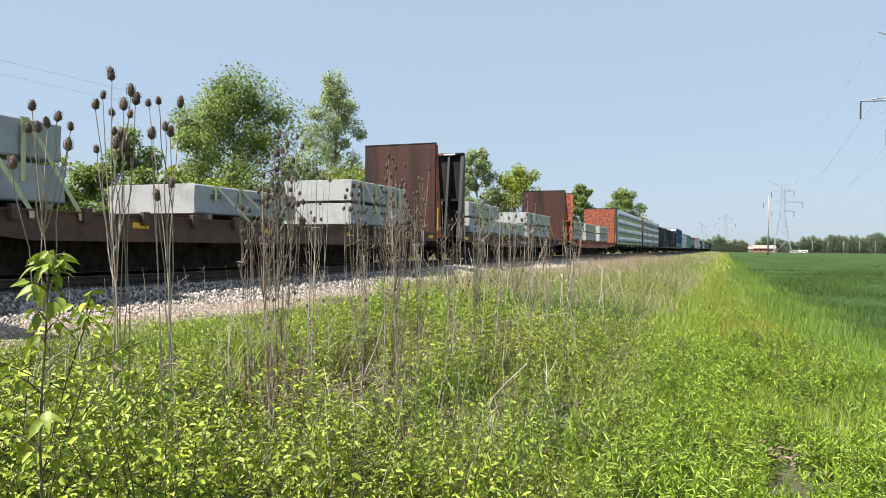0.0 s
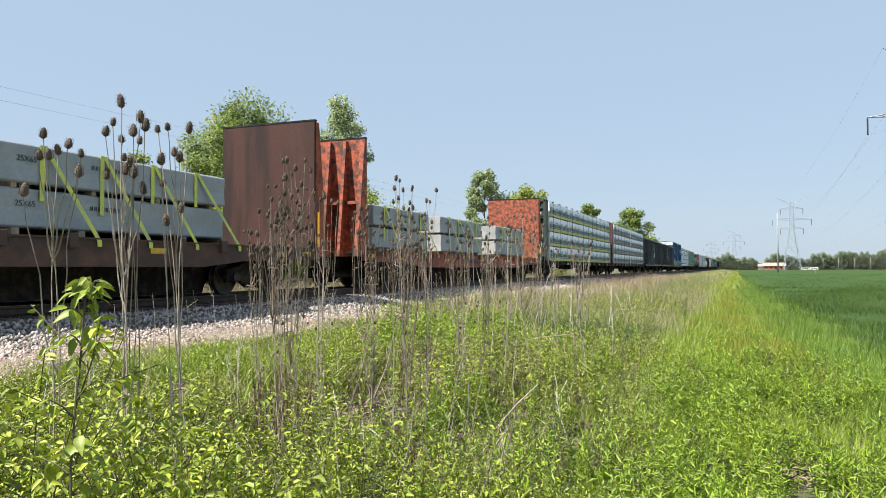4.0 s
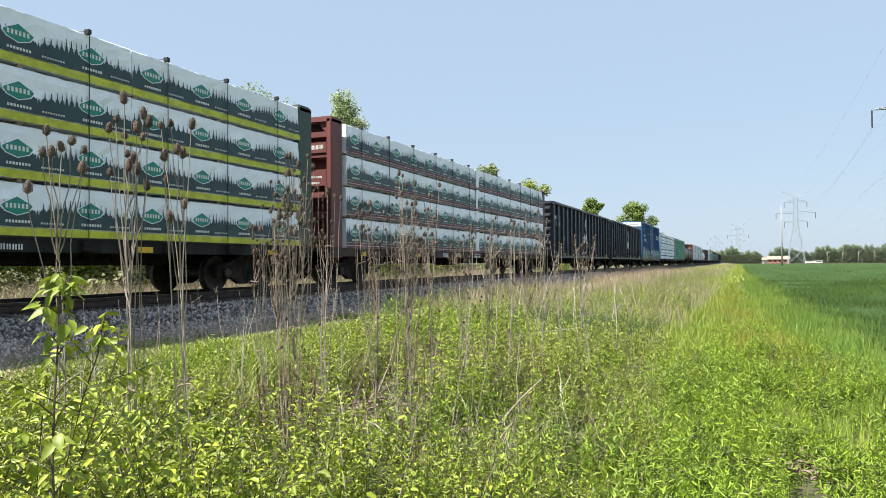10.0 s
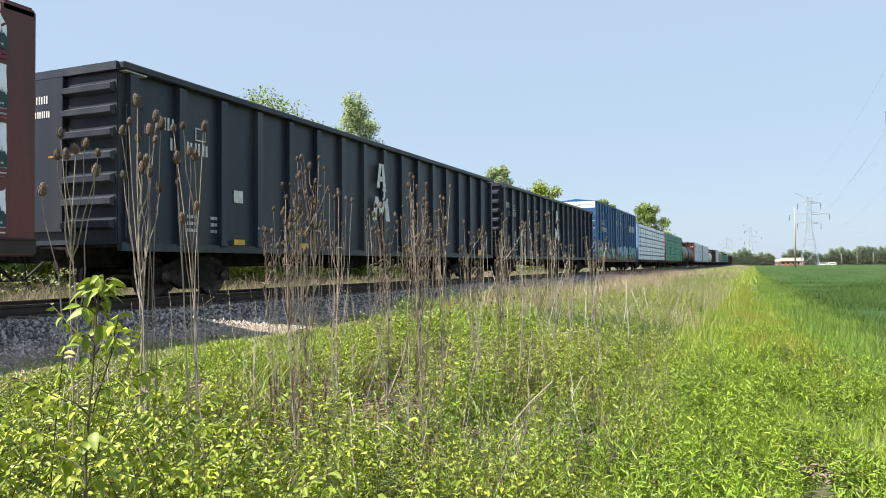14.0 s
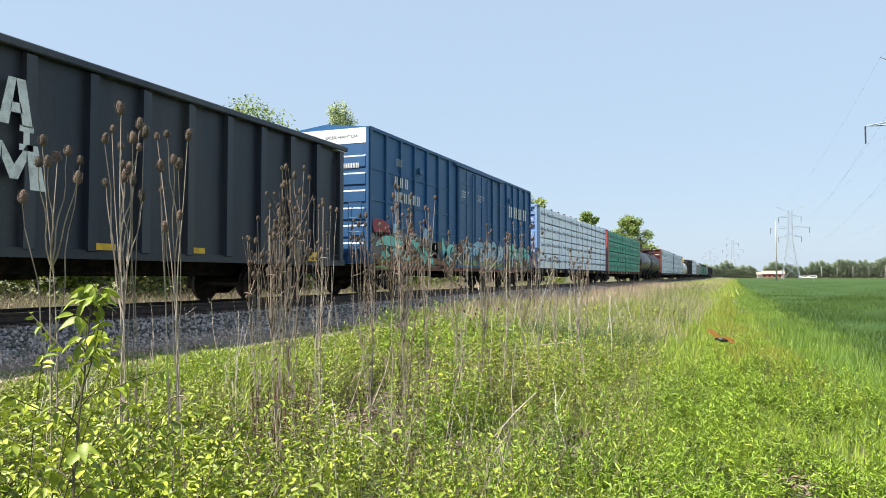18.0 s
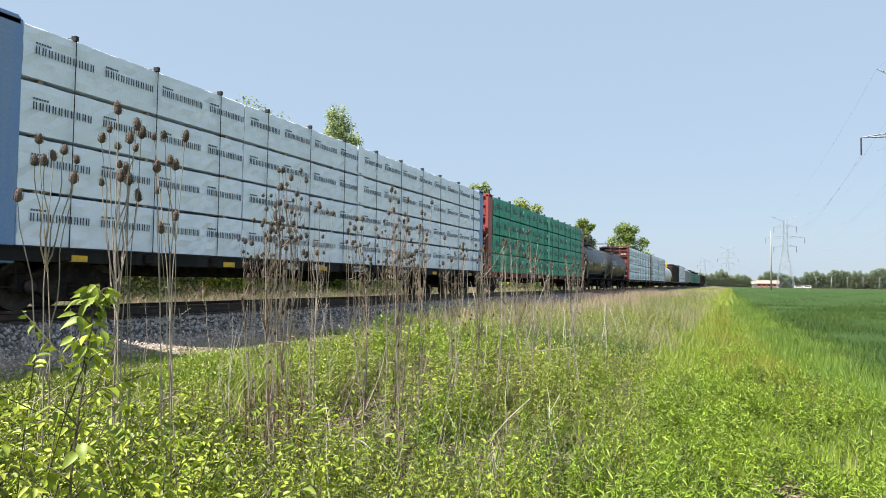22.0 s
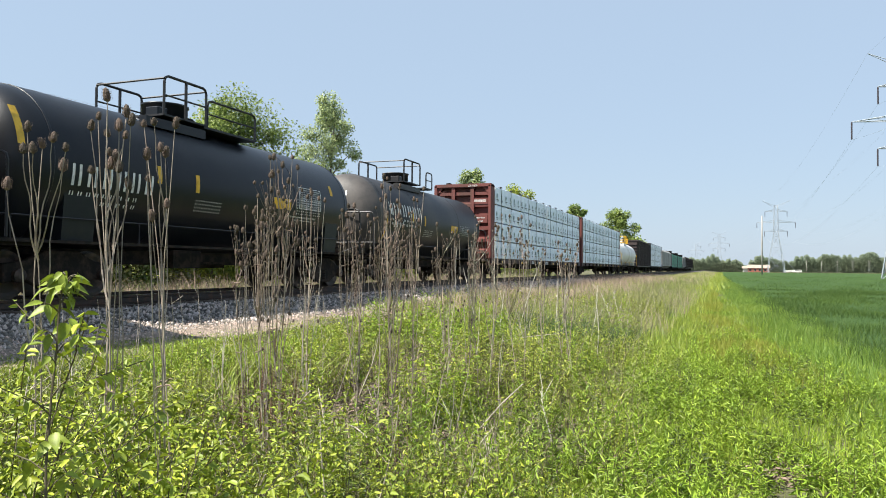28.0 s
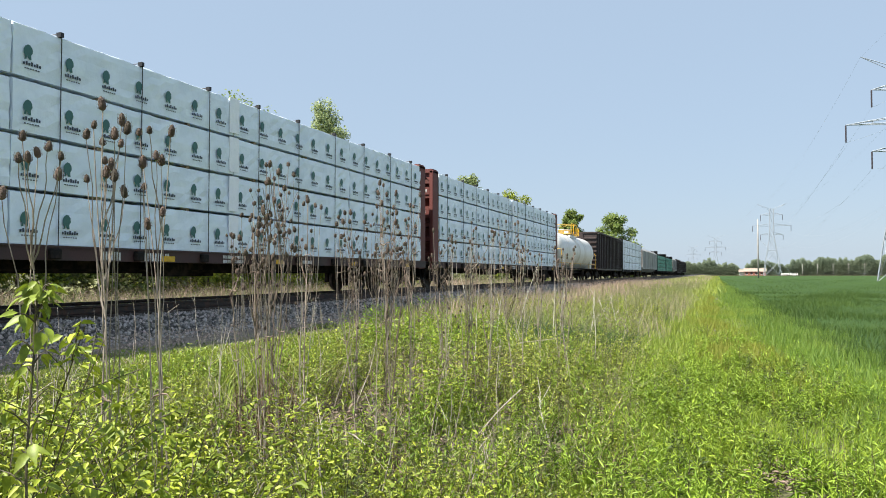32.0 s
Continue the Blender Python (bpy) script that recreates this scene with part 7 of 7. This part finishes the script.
        swoosh((y - 0.25, 1.9), (y + 0.25, 1.95), (y + 0.05, 1.5), 0.03, 0.09, "spray_dark", 7, 0)
        swoosh((y - 0.3, 1.6), (y - 0.1, 1.85), (y + 0.2, 1.82), 0.02, 0.05, "white_paint", 8, 0)
        swoosh((y + 0.3, 1.5), (y + 0.5, 1.3), (y + 0.42, 1.05), 0.06, 0.16, "spray_dark", 6, 0)
    # the third: red patch and small mint letters
    sprayed([(4.55, 1.45), (5.8, 1.45), (5.6, 1.62), (5.2, 1.85), (4.9, 1.72)], "spray_red", 2)
    for k in range(7):
        y = 5.5 + k * 0.58
        bubble(y, 1.20, 0.75, 0.32, ("spray_lime", "spray_taupe", "spray_orange")[k % 3], 1, 0, 0.5)
        bubble(y, 1.78 + 0.10 * math.sin(k * 1.9), rng.uniform(0.36, 0.50), rng.uniform(0.50, 0.75), "spray_teal", 5, 0.035, 0.42, 0.12)
        swoosh((y + 0.1, 1.5), (y + 0.18, 1.3), (y + 0.05, 1.06), 0.05, 0.14, "spray_dark", 4, 0)
        swoosh((y - 0.15, 1.6), (y - 0.1, 1.35), (y - 0.2, 1.1), 0.04, 0.12, ("spray_lime", "white_paint", "spray_taupe")[k % 3], 6, 0.02)
        bubble(y + 0.1, 1.08, 0.5, 0.12, "spray_ochre", 3, 0, 0.5)
        swoosh((y - 0.2, 1.95), (y, 1.75), (y + 0.2, 1.9), 0.03, 0.07, "spray_dark", 8, 0)
    bubble(h - 0.35, 1.5, 0.4, 0.5, "spray_red", 4, 0.02)
    # ragged strokes and drips that break up the fills
    inks = ("spray_dark",) * 7 + ("spray_taupe",) * 5 + ("spray_orange",) * 3 + ("spray_ochre",) * 2 + ("spray_lime", "white_paint", "spray_teal", "spray_red", "spray_mint", "navy", "navy")
    for k in range(120):
        y = -h + 0.3 + (2 * h - 0.7) * k / 119
        z = 1.06 + 0.75 * rng.random() ** 1.5
        dy, dz = rng.uniform(-0.35, 0.35), rng.uniform(-0.35, 0.30)
        swoosh((y, z), (y + dy * 0.7, z + dz * 0.2 + rng.uniform(-0.1, 0.1)), (y + dy, z + dz), 0.02, rng.uniform(0.04, 0.16), rng.choice(inks), 9 + k % 3, 0)
    for k in range(26):
        y = -h + 0.2 + (2 * h - 1.0) * rng.random()
        w = rng.uniform(0.2, 0.9)
        sprayed_z = rng.uniform(0.84, 0.97)
        bm = cubes((1.532, 1.5335 + 0.0004 * k, y, y + w, sprayed_z, sprayed_z + rng.uniform(0.02, 0.09)))
        part("paint_smear", bm, rng.choice(("spray_dark", "under", "spray_taupe", "spray_red", "spray_lime", "under")), ob)
    return ob, h


def tank_car(label, y0, y1, paint="tank_black", rail_paint="cable", platform=0.0, step=(0.55, 1.25), radius=1.46, zc=2.37, wide=2.2, marks=True, mid_rail=False, logo=(-4.48, 2.81, 2, 19), dusty=False):
    ob, h = car_base("tank_car", label, y0, y1, bogie_in=1.75)
    H = h - 0.35
    prof = [(-H, 0.05), (-H + 0.03, 0.5), (-H + 0.14, 0.95), (-H + 0.34, 1.25), (-H + 0.6, 1.41), (-H + 0.85, radius)]
    prof = prof + [(-a, r) for a, r in prof[::-1]]
    shell = lathe(prof, 48)
    bmesh.ops.translate(shell, verts=shell.verts[:], vec=(0, 0, zc))
    sh = part("tank_shell", shell, paint, ob, smooth=True)
    if dusty:
        head = lathe([(a - 0.004, r + 0.004) for a, r in prof[:6]], 48)
        bmesh.ops.translate(head, verts=head.verts[:], vec=(0, 0, zc))
        part("tank_head", head, "tank_grey", sh, "dusty grey tank end", smooth=True)
    for y in (-H + 0.85, -H + 3.6, H - 3.6, H - 0.85):
        ring = lathe([(y - 0.02, radius), (y - 0.012, radius + 0.006), (y + 0.012, radius + 0.006), (y + 0.02, radius)], 48)
        bmesh.ops.translate(ring, verts=ring.verts[:], vec=(0, 0, zc))
        part("weld_seam", ring, paint, sh, smooth=True)
    for s in (1, -1):
        part("stub_sill", cubes((-1.35, 1.35, min(s * (h - 0.9), s * h), max(s * (h - 0.9), s * h), 0.92, 1.05)), "under", ob)
        part("saddle", prism([(-1.3, 1.0), (1.3, 1.0), (1.38, 2.0), (0.8, 1.25), (-0.8, 1.25), (-1.38, 2.0)], s * (h - 2.2), s * (h - 1.5)), paint, ob)
        ye = s * (h - 0.30)
        part("end_rail", tube([(-1.5, ye, 1.05), (-1.5, ye, 2.28), (-1.46, ye, 2.38), (-1.36, ye, 2.42), (1.36, ye, 2.42), (1.46, ye, 2.38), (1.5, ye, 2.28), (1.5, ye, 1.05)], 0.024, 6), rail_paint, ob)
        part("end_rail", tube([(-1.5, ye, 1.42), (1.5, ye, 1.42)], 0.018, 6), rail_paint, ob)
        part("brake_lever", tube([(0.35, ye, 1.10), (1.05, ye, 1.34), (1.2, ye, 1.56)], 0.02, 5), rail_paint, ob)
        part("running_board", cubes((min(s * 1.05, s * 1.5), max(s * 1.05, s * 1.5), -h, h, 0.98, 1.03)), "under", ob)
        bm = bmesh.new()
        for y in (-h + 0.4, -h * 0.5, 0, h * 0.5, h - 0.4):
            tube([(s * 1.46, y, 1.0), (s * 1.46, y, 1.42)], 0.014, 4, bm)
        tube([(s * 1.46, -h + 0.4, 1.42), (s * 1.46, h - 0.4, 1.42)], 0.016, 5, bm)
        part("side_handrail", bm, rail_paint, ob)
    zt = zc + radius
    y = platform
    part("dome_housing", lathe([(zt - 0.15, 0.50), (zt + 0.40, 0.50), (zt + 0.41, 0.53), (zt + 0.45, 0.53), (zt + 0.46, 0.1)], 24, "z"), paint, ob, smooth=True).location = (0.1, y + 0.30, 0)
    pl = part("platform", cubes((-0.95, 0.95, y - wide / 2, y + wide / 2, zt + 0.0, zt + 0.04)), rail_paint, ob)
    a, b = y - wide / 2, y + wide / 2
    def hoop(x, ya, yb, top):
        """A bent rail with rounded shoulders on two feet."""
        return [(x, ya, zt), (x, ya, zt + top - 0.12), (x, ya + 0.04, zt + top - 0.03), (x, ya + 0.12, zt + top), (x, yb - 0.12, zt + top), (x, yb - 0.04, zt + top - 0.03), (x, yb, zt + top - 0.12), (x, yb, zt)]
    for s in (1, -1):
        part("platform_bracket", cubes((s * 0.85 - 0.1, s * 0.85 + 0.1, a - 0.5, b, zt - 0.30, zt - 0.10)), paint, pl)
        part("guard_rail", tube(hoop(s * 0.95, a, b, 0.86), 0.03, 6), rail_paint, pl)
        part("post", tube([(s * 0.95, y, zt), (s * 0.95, y, zt + 0.86)], 0.034, 6), rail_paint, pl)
        if mid_rail:
            part("mid_rail", tube([(s * 0.95, a, zt + 0.44), (s * 0.95, b, zt + 0.44)], 0.02, 6), rail_paint, pl)
        part("step_rail", tube(hoop(s * 0.95, b + step[0], b + step[1], 0.62), 0.027, 6), rail_paint, pl)
    part("step_platform", cubes((-0.95, 0.95, b + step[0] - 0.1, b + step[1] + 0.05, zt - 0.05, zt)), rail_paint, pl)
    part("end_guard", tube([(-0.95, a, zt + 0.8), (0.95, a, zt + 0.8)], 0.022, 6), rail_paint, pl)
    part("end_guard", tube([(-0.95, b, zt + 0.8), (0.95, b, zt + 0.8)], 0.022, 6), rail_paint, pl)
    part("valve_box", bevelled(cubes((0.35, 0.70, a + 0.1, a + 0.4, zt + 0.04, zt + 0.24)), 0.02), paint, pl)
    part("step_mid_rail", tube([(0.95, b + step[0], zt + 0.3), (0.95, b + step[1], zt + 0.3)], 0.02, 6), rail_paint, pl)
    if marks:
        def curved(name, y, w, a0, a1, material, n=1, gap=0.0):
            bm = bmesh.new()
            step = w / n
            for k in range(n):
                for q0, q1, lo, hi in ((0, 0.24, 0, 1), (0.60, 0.84, 0, 1)) if n > 1 else ((0, 1, 0, 1),):
                    rows = []
                    for j in range(5):
                        ang = radians(a0 + (a1 - a0) * (lo + (hi - lo) * j / 4))
                        rows.append([bm.verts.new((math.cos(ang) * (radius + 0.006), y + k * step + (step * (1 - gap)) * q, zc + math.sin(ang) * (radius + 0.006))) for q in (q0, q1)])
                    for r0, r1 in zip(rows, rows[1:]):
                        bm.faces.new((r0[0], r0[1], r1[1], r1[0]))
            part(name, bm, material, ob)
        ly, lw, l0, l1 = logo
        curved("car_marking", ly, lw, l0, l1, "white_paint", 6, 0.30)
        for k in range(2):
            curved("small_lettering", ly, lw * 0.8, l0 - 7 - k * 6, l0 - 4 - k * 6, "white_paint", 9, 0.45)
        for k in range(4):
            curved("small_lettering", -1.5, 0.9, -14 - k * 3, -13 - k * 3, "white_paint", 8, 0.3)
        if dusty:
            curved("yellow_band", -4.95, 0.12, -33, 1, "yellow_paint")
            curved("car_marking", ly + 0.2, 0.95, -13.7, -5, "white_paint", 2, 0.2)
            curved("emblem", ly - 0.22, 0.05, 8, 20, "white_paint")
            curved("emblem", ly - 0.12, 0.09, 3, 17, "white_paint")
            for x0, x1, z0, z1, n in ((-0.52, 0.46, 0.62, 0.80, 9), (-0.36, 0.40, 0.50, 0.56, 8), (-0.36, 0.05, 0.40, 0.46, 5)):
                bm = bmesh.new()
                for k in range(n):
                    xa = x0 + (x1 - x0) * k / n
                    xb = xa + (x1 - x0) / n * 0.55
                    bm.faces.new([bm.verts.new((x, float(np.interp(math.hypot(x, z), [r for _, r in prof[:6]], [a for a, _ in prof[:6]])) - 0.014, zc + z)) for x, z in ((xa, z0), (xb, z0), (xb, z1), (xa, z1))])
                part("car_marking", bm, "white_paint", sh)
        else:
            curved("yellow_band", -h * 0.92, 0.14, 8, 36, "yellow_paint")
            curved("yellow_band", 4.3, 0.14, 12, 24, "yellow_paint")
            for a in (-8, 14.6):
                curved("table_frame", 2.6, 1.13, a, a + 0.7, "white_paint")
            for y in (2.6, 3.71):
                curved("table_frame", y, 0.025, -8, 15.2, "white_paint")
            for k in range(9):
                curved("table_row", 2.66, 1.02, -6.6 + k * 2.3, -5.3 + k * 2.3, "white_paint", 9, 0.12)
            curved("small_lettering", 2.1, 1.45, -18.2, -16.4, "white_paint", 16, 0.1)
            curved("small_lettering", 2.4, 1.0, -21.2, -20.0, "white_paint", 12, 0.1)
        curved("yellow_band", -2.7, 0.12, -4, 10, "yellow_paint")
        curved("yellow_band", -1.55, 0.12, -7, 8, "yellow_paint")
        curved("placard", 1.4, 0.8, -11, 0, "yellow_paint")
        for k in range(6):
            curved("small_lettering", 2.5, 1.3, -14 + k * 3, -13 + k * 3, "white_paint", 6, 0.25)
    return ob, h


def hopper(label, y0, y1, paint, top=4.6, roof="white_roof", name="hopper_car"):
    ob, h = car_base(name, label, y0, y1, bogie_in=2.0)
    part("body", prism([(-1.5, 1.4), (-1.5, top - 0.4), (-1.0, top), (1.0, top), (1.5, top - 0.4), (1.5, 1.4), (0.6, 0.8), (-0.6, 0.8)], -h, h), paint, ob)
    for s in (1, -1):
        part("side_sill", cubes((s * 1.5 - 0.04, s * 1.5 + 0.04, -h, h, 1.3, 1.5)), paint, ob)
        for k in range(12):
            y = -h + 0.3 + (2 * h - 0.6) * k / 11
            part("side_post", cubes((min(s * 1.5, s * 1.56), max(s * 1.5, s * 1.56), y - 0.05, y + 0.05, 1.4, top - 0.4)), paint, ob)
    part("roof_walk", cubes((-0.5, 0.5, -h, h, top + 0.02, top + 0.08)), roof, ob)
    ladder(ob, 0.6, -h, 1.3, top - 0.4, 0.45, "white_paint", "end", 8)
    return ob, h


# the cars in the order in which they roll by
bulkhead_flat("dark brown bulkhead flatcar carrying pale slabs", -130.2, -107.85, "deck_brown", "brown", "brown", None)
slab_load("pale slabs under faded straps on a flatcar", -119.0, [(-129.5, -124.8, 2), (-121.4, -117.4, 1), (-114.2, -110.1, 2)], "strap_old")
bulkhead_flat("rust brown flatcar with a black front bulkhead", -104.85, -83.6, "deck_brown", "black", "brown")
slab_load("pale grey slabs strapped on a brown flatcar", -94.5, [(-103.1, -98.4, 2), (-98.1, -93.5, 1), (-92.9, -87.2, 2)], "strap")
bulkhead_flat("orange bulkhead flatcar flaking to rust", -81.0, -59.5, "orange_deck", "orange", "orange", "print_dark")
slab_load("pale slabs with lime straps on an orange flatcar", -71.0, [(-79.8, -75.3, 2), (-74.0, -69.0, 2), (-66.8, -61.6, 2)], "strap")
centre_beam("dark green centerbeam car under a lumber load", -57.9, -33.7, "green_dark", "black")
lumber_load("white wrapped lumber printed with firs and a lime band", -57.0, -34.25, "wrap_white", "forest_yellow")
centre_beam("maroon centerbeam car under a lumber load", -32.7, -8.6, "maroon", "sill_maroon")
lumber_load("white wrapped lumber printed with firs and a maroon band", -31.9, -9.1, "wrap_white", "forest_maroon", strip="wrap_white")
gondola("tall charcoal gondola with white markings", -6.9, 13.6)
gondola("tall charcoal gondola with ribbed side posts", 14.9, 35.4)
boxcar("dark blue high boxcar with spray painting along its foot", 37.0, 56.3)
centre_beam("pale blue centerbeam car under a lumber load", 57.9, 82.1, "steel_blue", "black")
lumber_load("pale grey wrapped lumber printed with dark words", 58.5, 81.6, "wrap_grey", "words", strip="wrap_white")
centre_beam("red centerbeam car under green wrapped lumber", 82.9, 107.0, "red", "sill_red")
lumber_load("dark green wrapped lumber with dark emblems", 83.6, 106.5, "wrap_green", "dark_emblems", strip="wrap_bright")
tank_car("satin black tank car with a railed platform", 107.8, 120.5, platform=-1.32, wide=1.36, step=(0.05, 1.9), mid_rail=True, logo=(-4.77, 2.1, -14, 1))
tank_car("dusty black tank car with white lettering", 120.9, 133.5, "tank_dusty", platform=-1.63, wide=1.56, step=(0.63, 1.27), dusty=True)
centre_beam("rusty red centerbeam car under white lumber", 134.1, 158.3, "oxide_red", "sill_maroon")
lumber_load("bluish white wrapped lumber with green emblems", 134.8, 157.8, "wrap_bluish", "emblems", strip="wrap_white")
centre_beam("rusty red centerbeam car under white wrapped lumber", 159.1, 183.2, "oxide_red", "sill_maroon")
lumber_load("bluish white wrapped lumber with small emblems", 159.8, 182.6, "wrap_bluish", "emblems", strip="wrap_white")
tank_car("white tank car with yellow railings", 184.4, 200.6, "tank_white", "yellow_paint", marks=False)
gondola("tall dark brown gondola", 201.6, 220.0, 4.55, "dark_car", detail=False)
centre_beam("dark centerbeam car under pale lumber", 220.9, 244.0, "black")
lumber_load("pale wrapped lumber on a centerbeam car", 221.4, 243.4, "wrap_grey", "words", plain=True)
hopper("grey covered hopper car", 245.6, 273.0, "grey_car", 4.5)
M["green_car"] = mat("bright green car paint", (0.02, 0.27, 0.17), 0.5, scale=1.0, streak=True)
centre_beam("dark centerbeam car under bright green lumber", 274.4, 298.0, "black")
lumber_load("bright green wrapped lumber", 275.0, 297.4, "green_car", "words", z1=4.1, plain=True)
centre_beam("dark centerbeam car under green lumber", 299.4, 323.0, "black")
lumber_load("bright green wrapped lumber", 300.0, 322.4, "green_car", "words", z1=4.1, plain=True)
hopper("grey covered hopper car far down the train", 324.4, 342.0, "grey_car", 4.5)
gondola("dark gondola far down the train", 343.4, 363.0, 4.5, "dark_car", detail=False)
hopper("dark hopper with a white top", 364.4, 384.0, "dark_car", 4.6)
gondola("dark gondola near the end of the view", 385.4, 405.0, 4.5, "dark_car", detail=False)



SWAY = [(0.0, -1.54), (0.5, -1.25), (1.0, 0.73), (1.5, 1.05), (2.0, -0.17), (2.5, -1.19), (3.0, -0.01), (3.5, 0.78), (4.5, -0.2), (5.5, -0.91), (6.0, 0.18), (6.5, 0.61), (7.0, 0.61), (7.5, -1.92), (8.0, -2.14), (9.5, -1.88), (10.0, -1.84), (10.5, -0.77), (11.0, -2.03), (11.5, -0.44), (12.0, 0.04), (13.0, -0.19), (13.5, 0.36), (14.0, 0.04), (14.5, 0.5), (16.5, 0.89), (17.0, 1.41), (18.0, 1.03), (18.5, 1.11), (19.0, 0.59), (19.5, 0.15), (20.0, 1.28), (20.5, 1.61), (21.0, 0.95), (21.5, 1.02), (22.0, 1.68), (22.5, 0.52), (23.0, 1.49), (23.5, 1.44), (24.0, 1.08), (25.0, 1.14), (25.5, 1.4), (27.5, 1.59), (28.0, -0.1), (28.5, -3.21), (29.0, -2.2), (30.0, -2.11), (30.5, 0.76), (31.0, -0.62), (31.5, -0.3), (32.0, -1.61)]


# ---- a passing insect ----
def insect():
    """A small winged insect, about four centimetres over its wings."""
    M["wing"] = mat("orange insect wing", (0.46, 0.22, 0.05), 0.5, scale=60, second=(0.30, 0.10, 0.03), bump=0, through_light=0.4)
    M["chitin"] = mat("black insect body", (0.012, 0.010, 0.009), 0.35, scale=90)
    ob = thing("flying_insect", "small orange winged insect with a black body", "insect", at=(0.6, -1.3, 0.03))
    part("abdomen", lathe([(-0.008, 0.0004), (-0.006, 0.0016), (-0.002, 0.0024), (0.002, 0.0020), (0.004, 0.0006)], 10, "y"), "chitin", ob, smooth=True).rotation_euler.z = math.pi / 2
    part("head", lathe([(0.0036, 0.0004), (0.0045, 0.0016), (0.0060, 0.0015), (0.0070, 0.0003)], 10, "y"), "chitin", ob, smooth=True).rotation_euler.z = math.pi / 2
    for side, outline in ((-1, ((-0.001, 0.002), (-0.010, 0.003), (-0.020, 0.010), (-0.019, 0.013), (-0.010, 0.011), (-0.002, 0.005))), (1, ((0.001, 0.002), (0.010, -0.001), (0.017, -0.001), (0.017, 0.003), (0.008, 0.006), (0.001, 0.005)))):
        part("wing", prism([(x * 0.85, z * 0.8) for x, z in outline], -0.0003 + side * 0.001, 0.0003 + side * 0.001), "wing", ob, "orange wing")
    return ob


INSECT = insect()


def motions():
    """The train rolls towards the camera and its wheels turn; the wind stirs the sapling; an insect darts by."""
    for k, (w, rows) in enumerate(WHEELS):
        walk(w, rows)
        for other in SPARE[k]:
            other.rotation_mode = "QUATERNION"
            other.animation_data_create()
            other.animation_data.action = w.animation_data.action
            other.animation_data.action_slot = w.animation_data.action_slot
    walk(INSECT, [(0, pose(0.6, -1.3, 0.03)), (17.5, pose(0.6, -1.3, 0.03)), (17.7, pose(0.5, 0.2, 0.30)), (17.9, pose(0.10, 0.85, 0.95)), (18.0, pose(-0.016, 0.897, 1.577, 0, 10, 0)), (18.1, pose(0.62, 0.80, 1.90)), (18.4, pose(1.9, -0.9, 1.2)), (18.8, pose(2.1, -1.6, 0.03)), (32, pose(2.1, -1.6, 0.03))])
    for ob in SAPLINGS:          # the wind leans the sapling over its foot
        foot = ob.location.copy()
        walk(ob, [(t, pose(*foot, 0, 0, 48.3) @ pose(0, 0, 0, 0, lean, 0) @ pose(0, 0, 0, 0, 0, -48.3)) for t, lean in SWAY])
    for ob, mid in CARS:
        walk(ob, [(t, pose(TRACK_X, mid - travel(t), RAIL)) for t in range(33)])


motions()
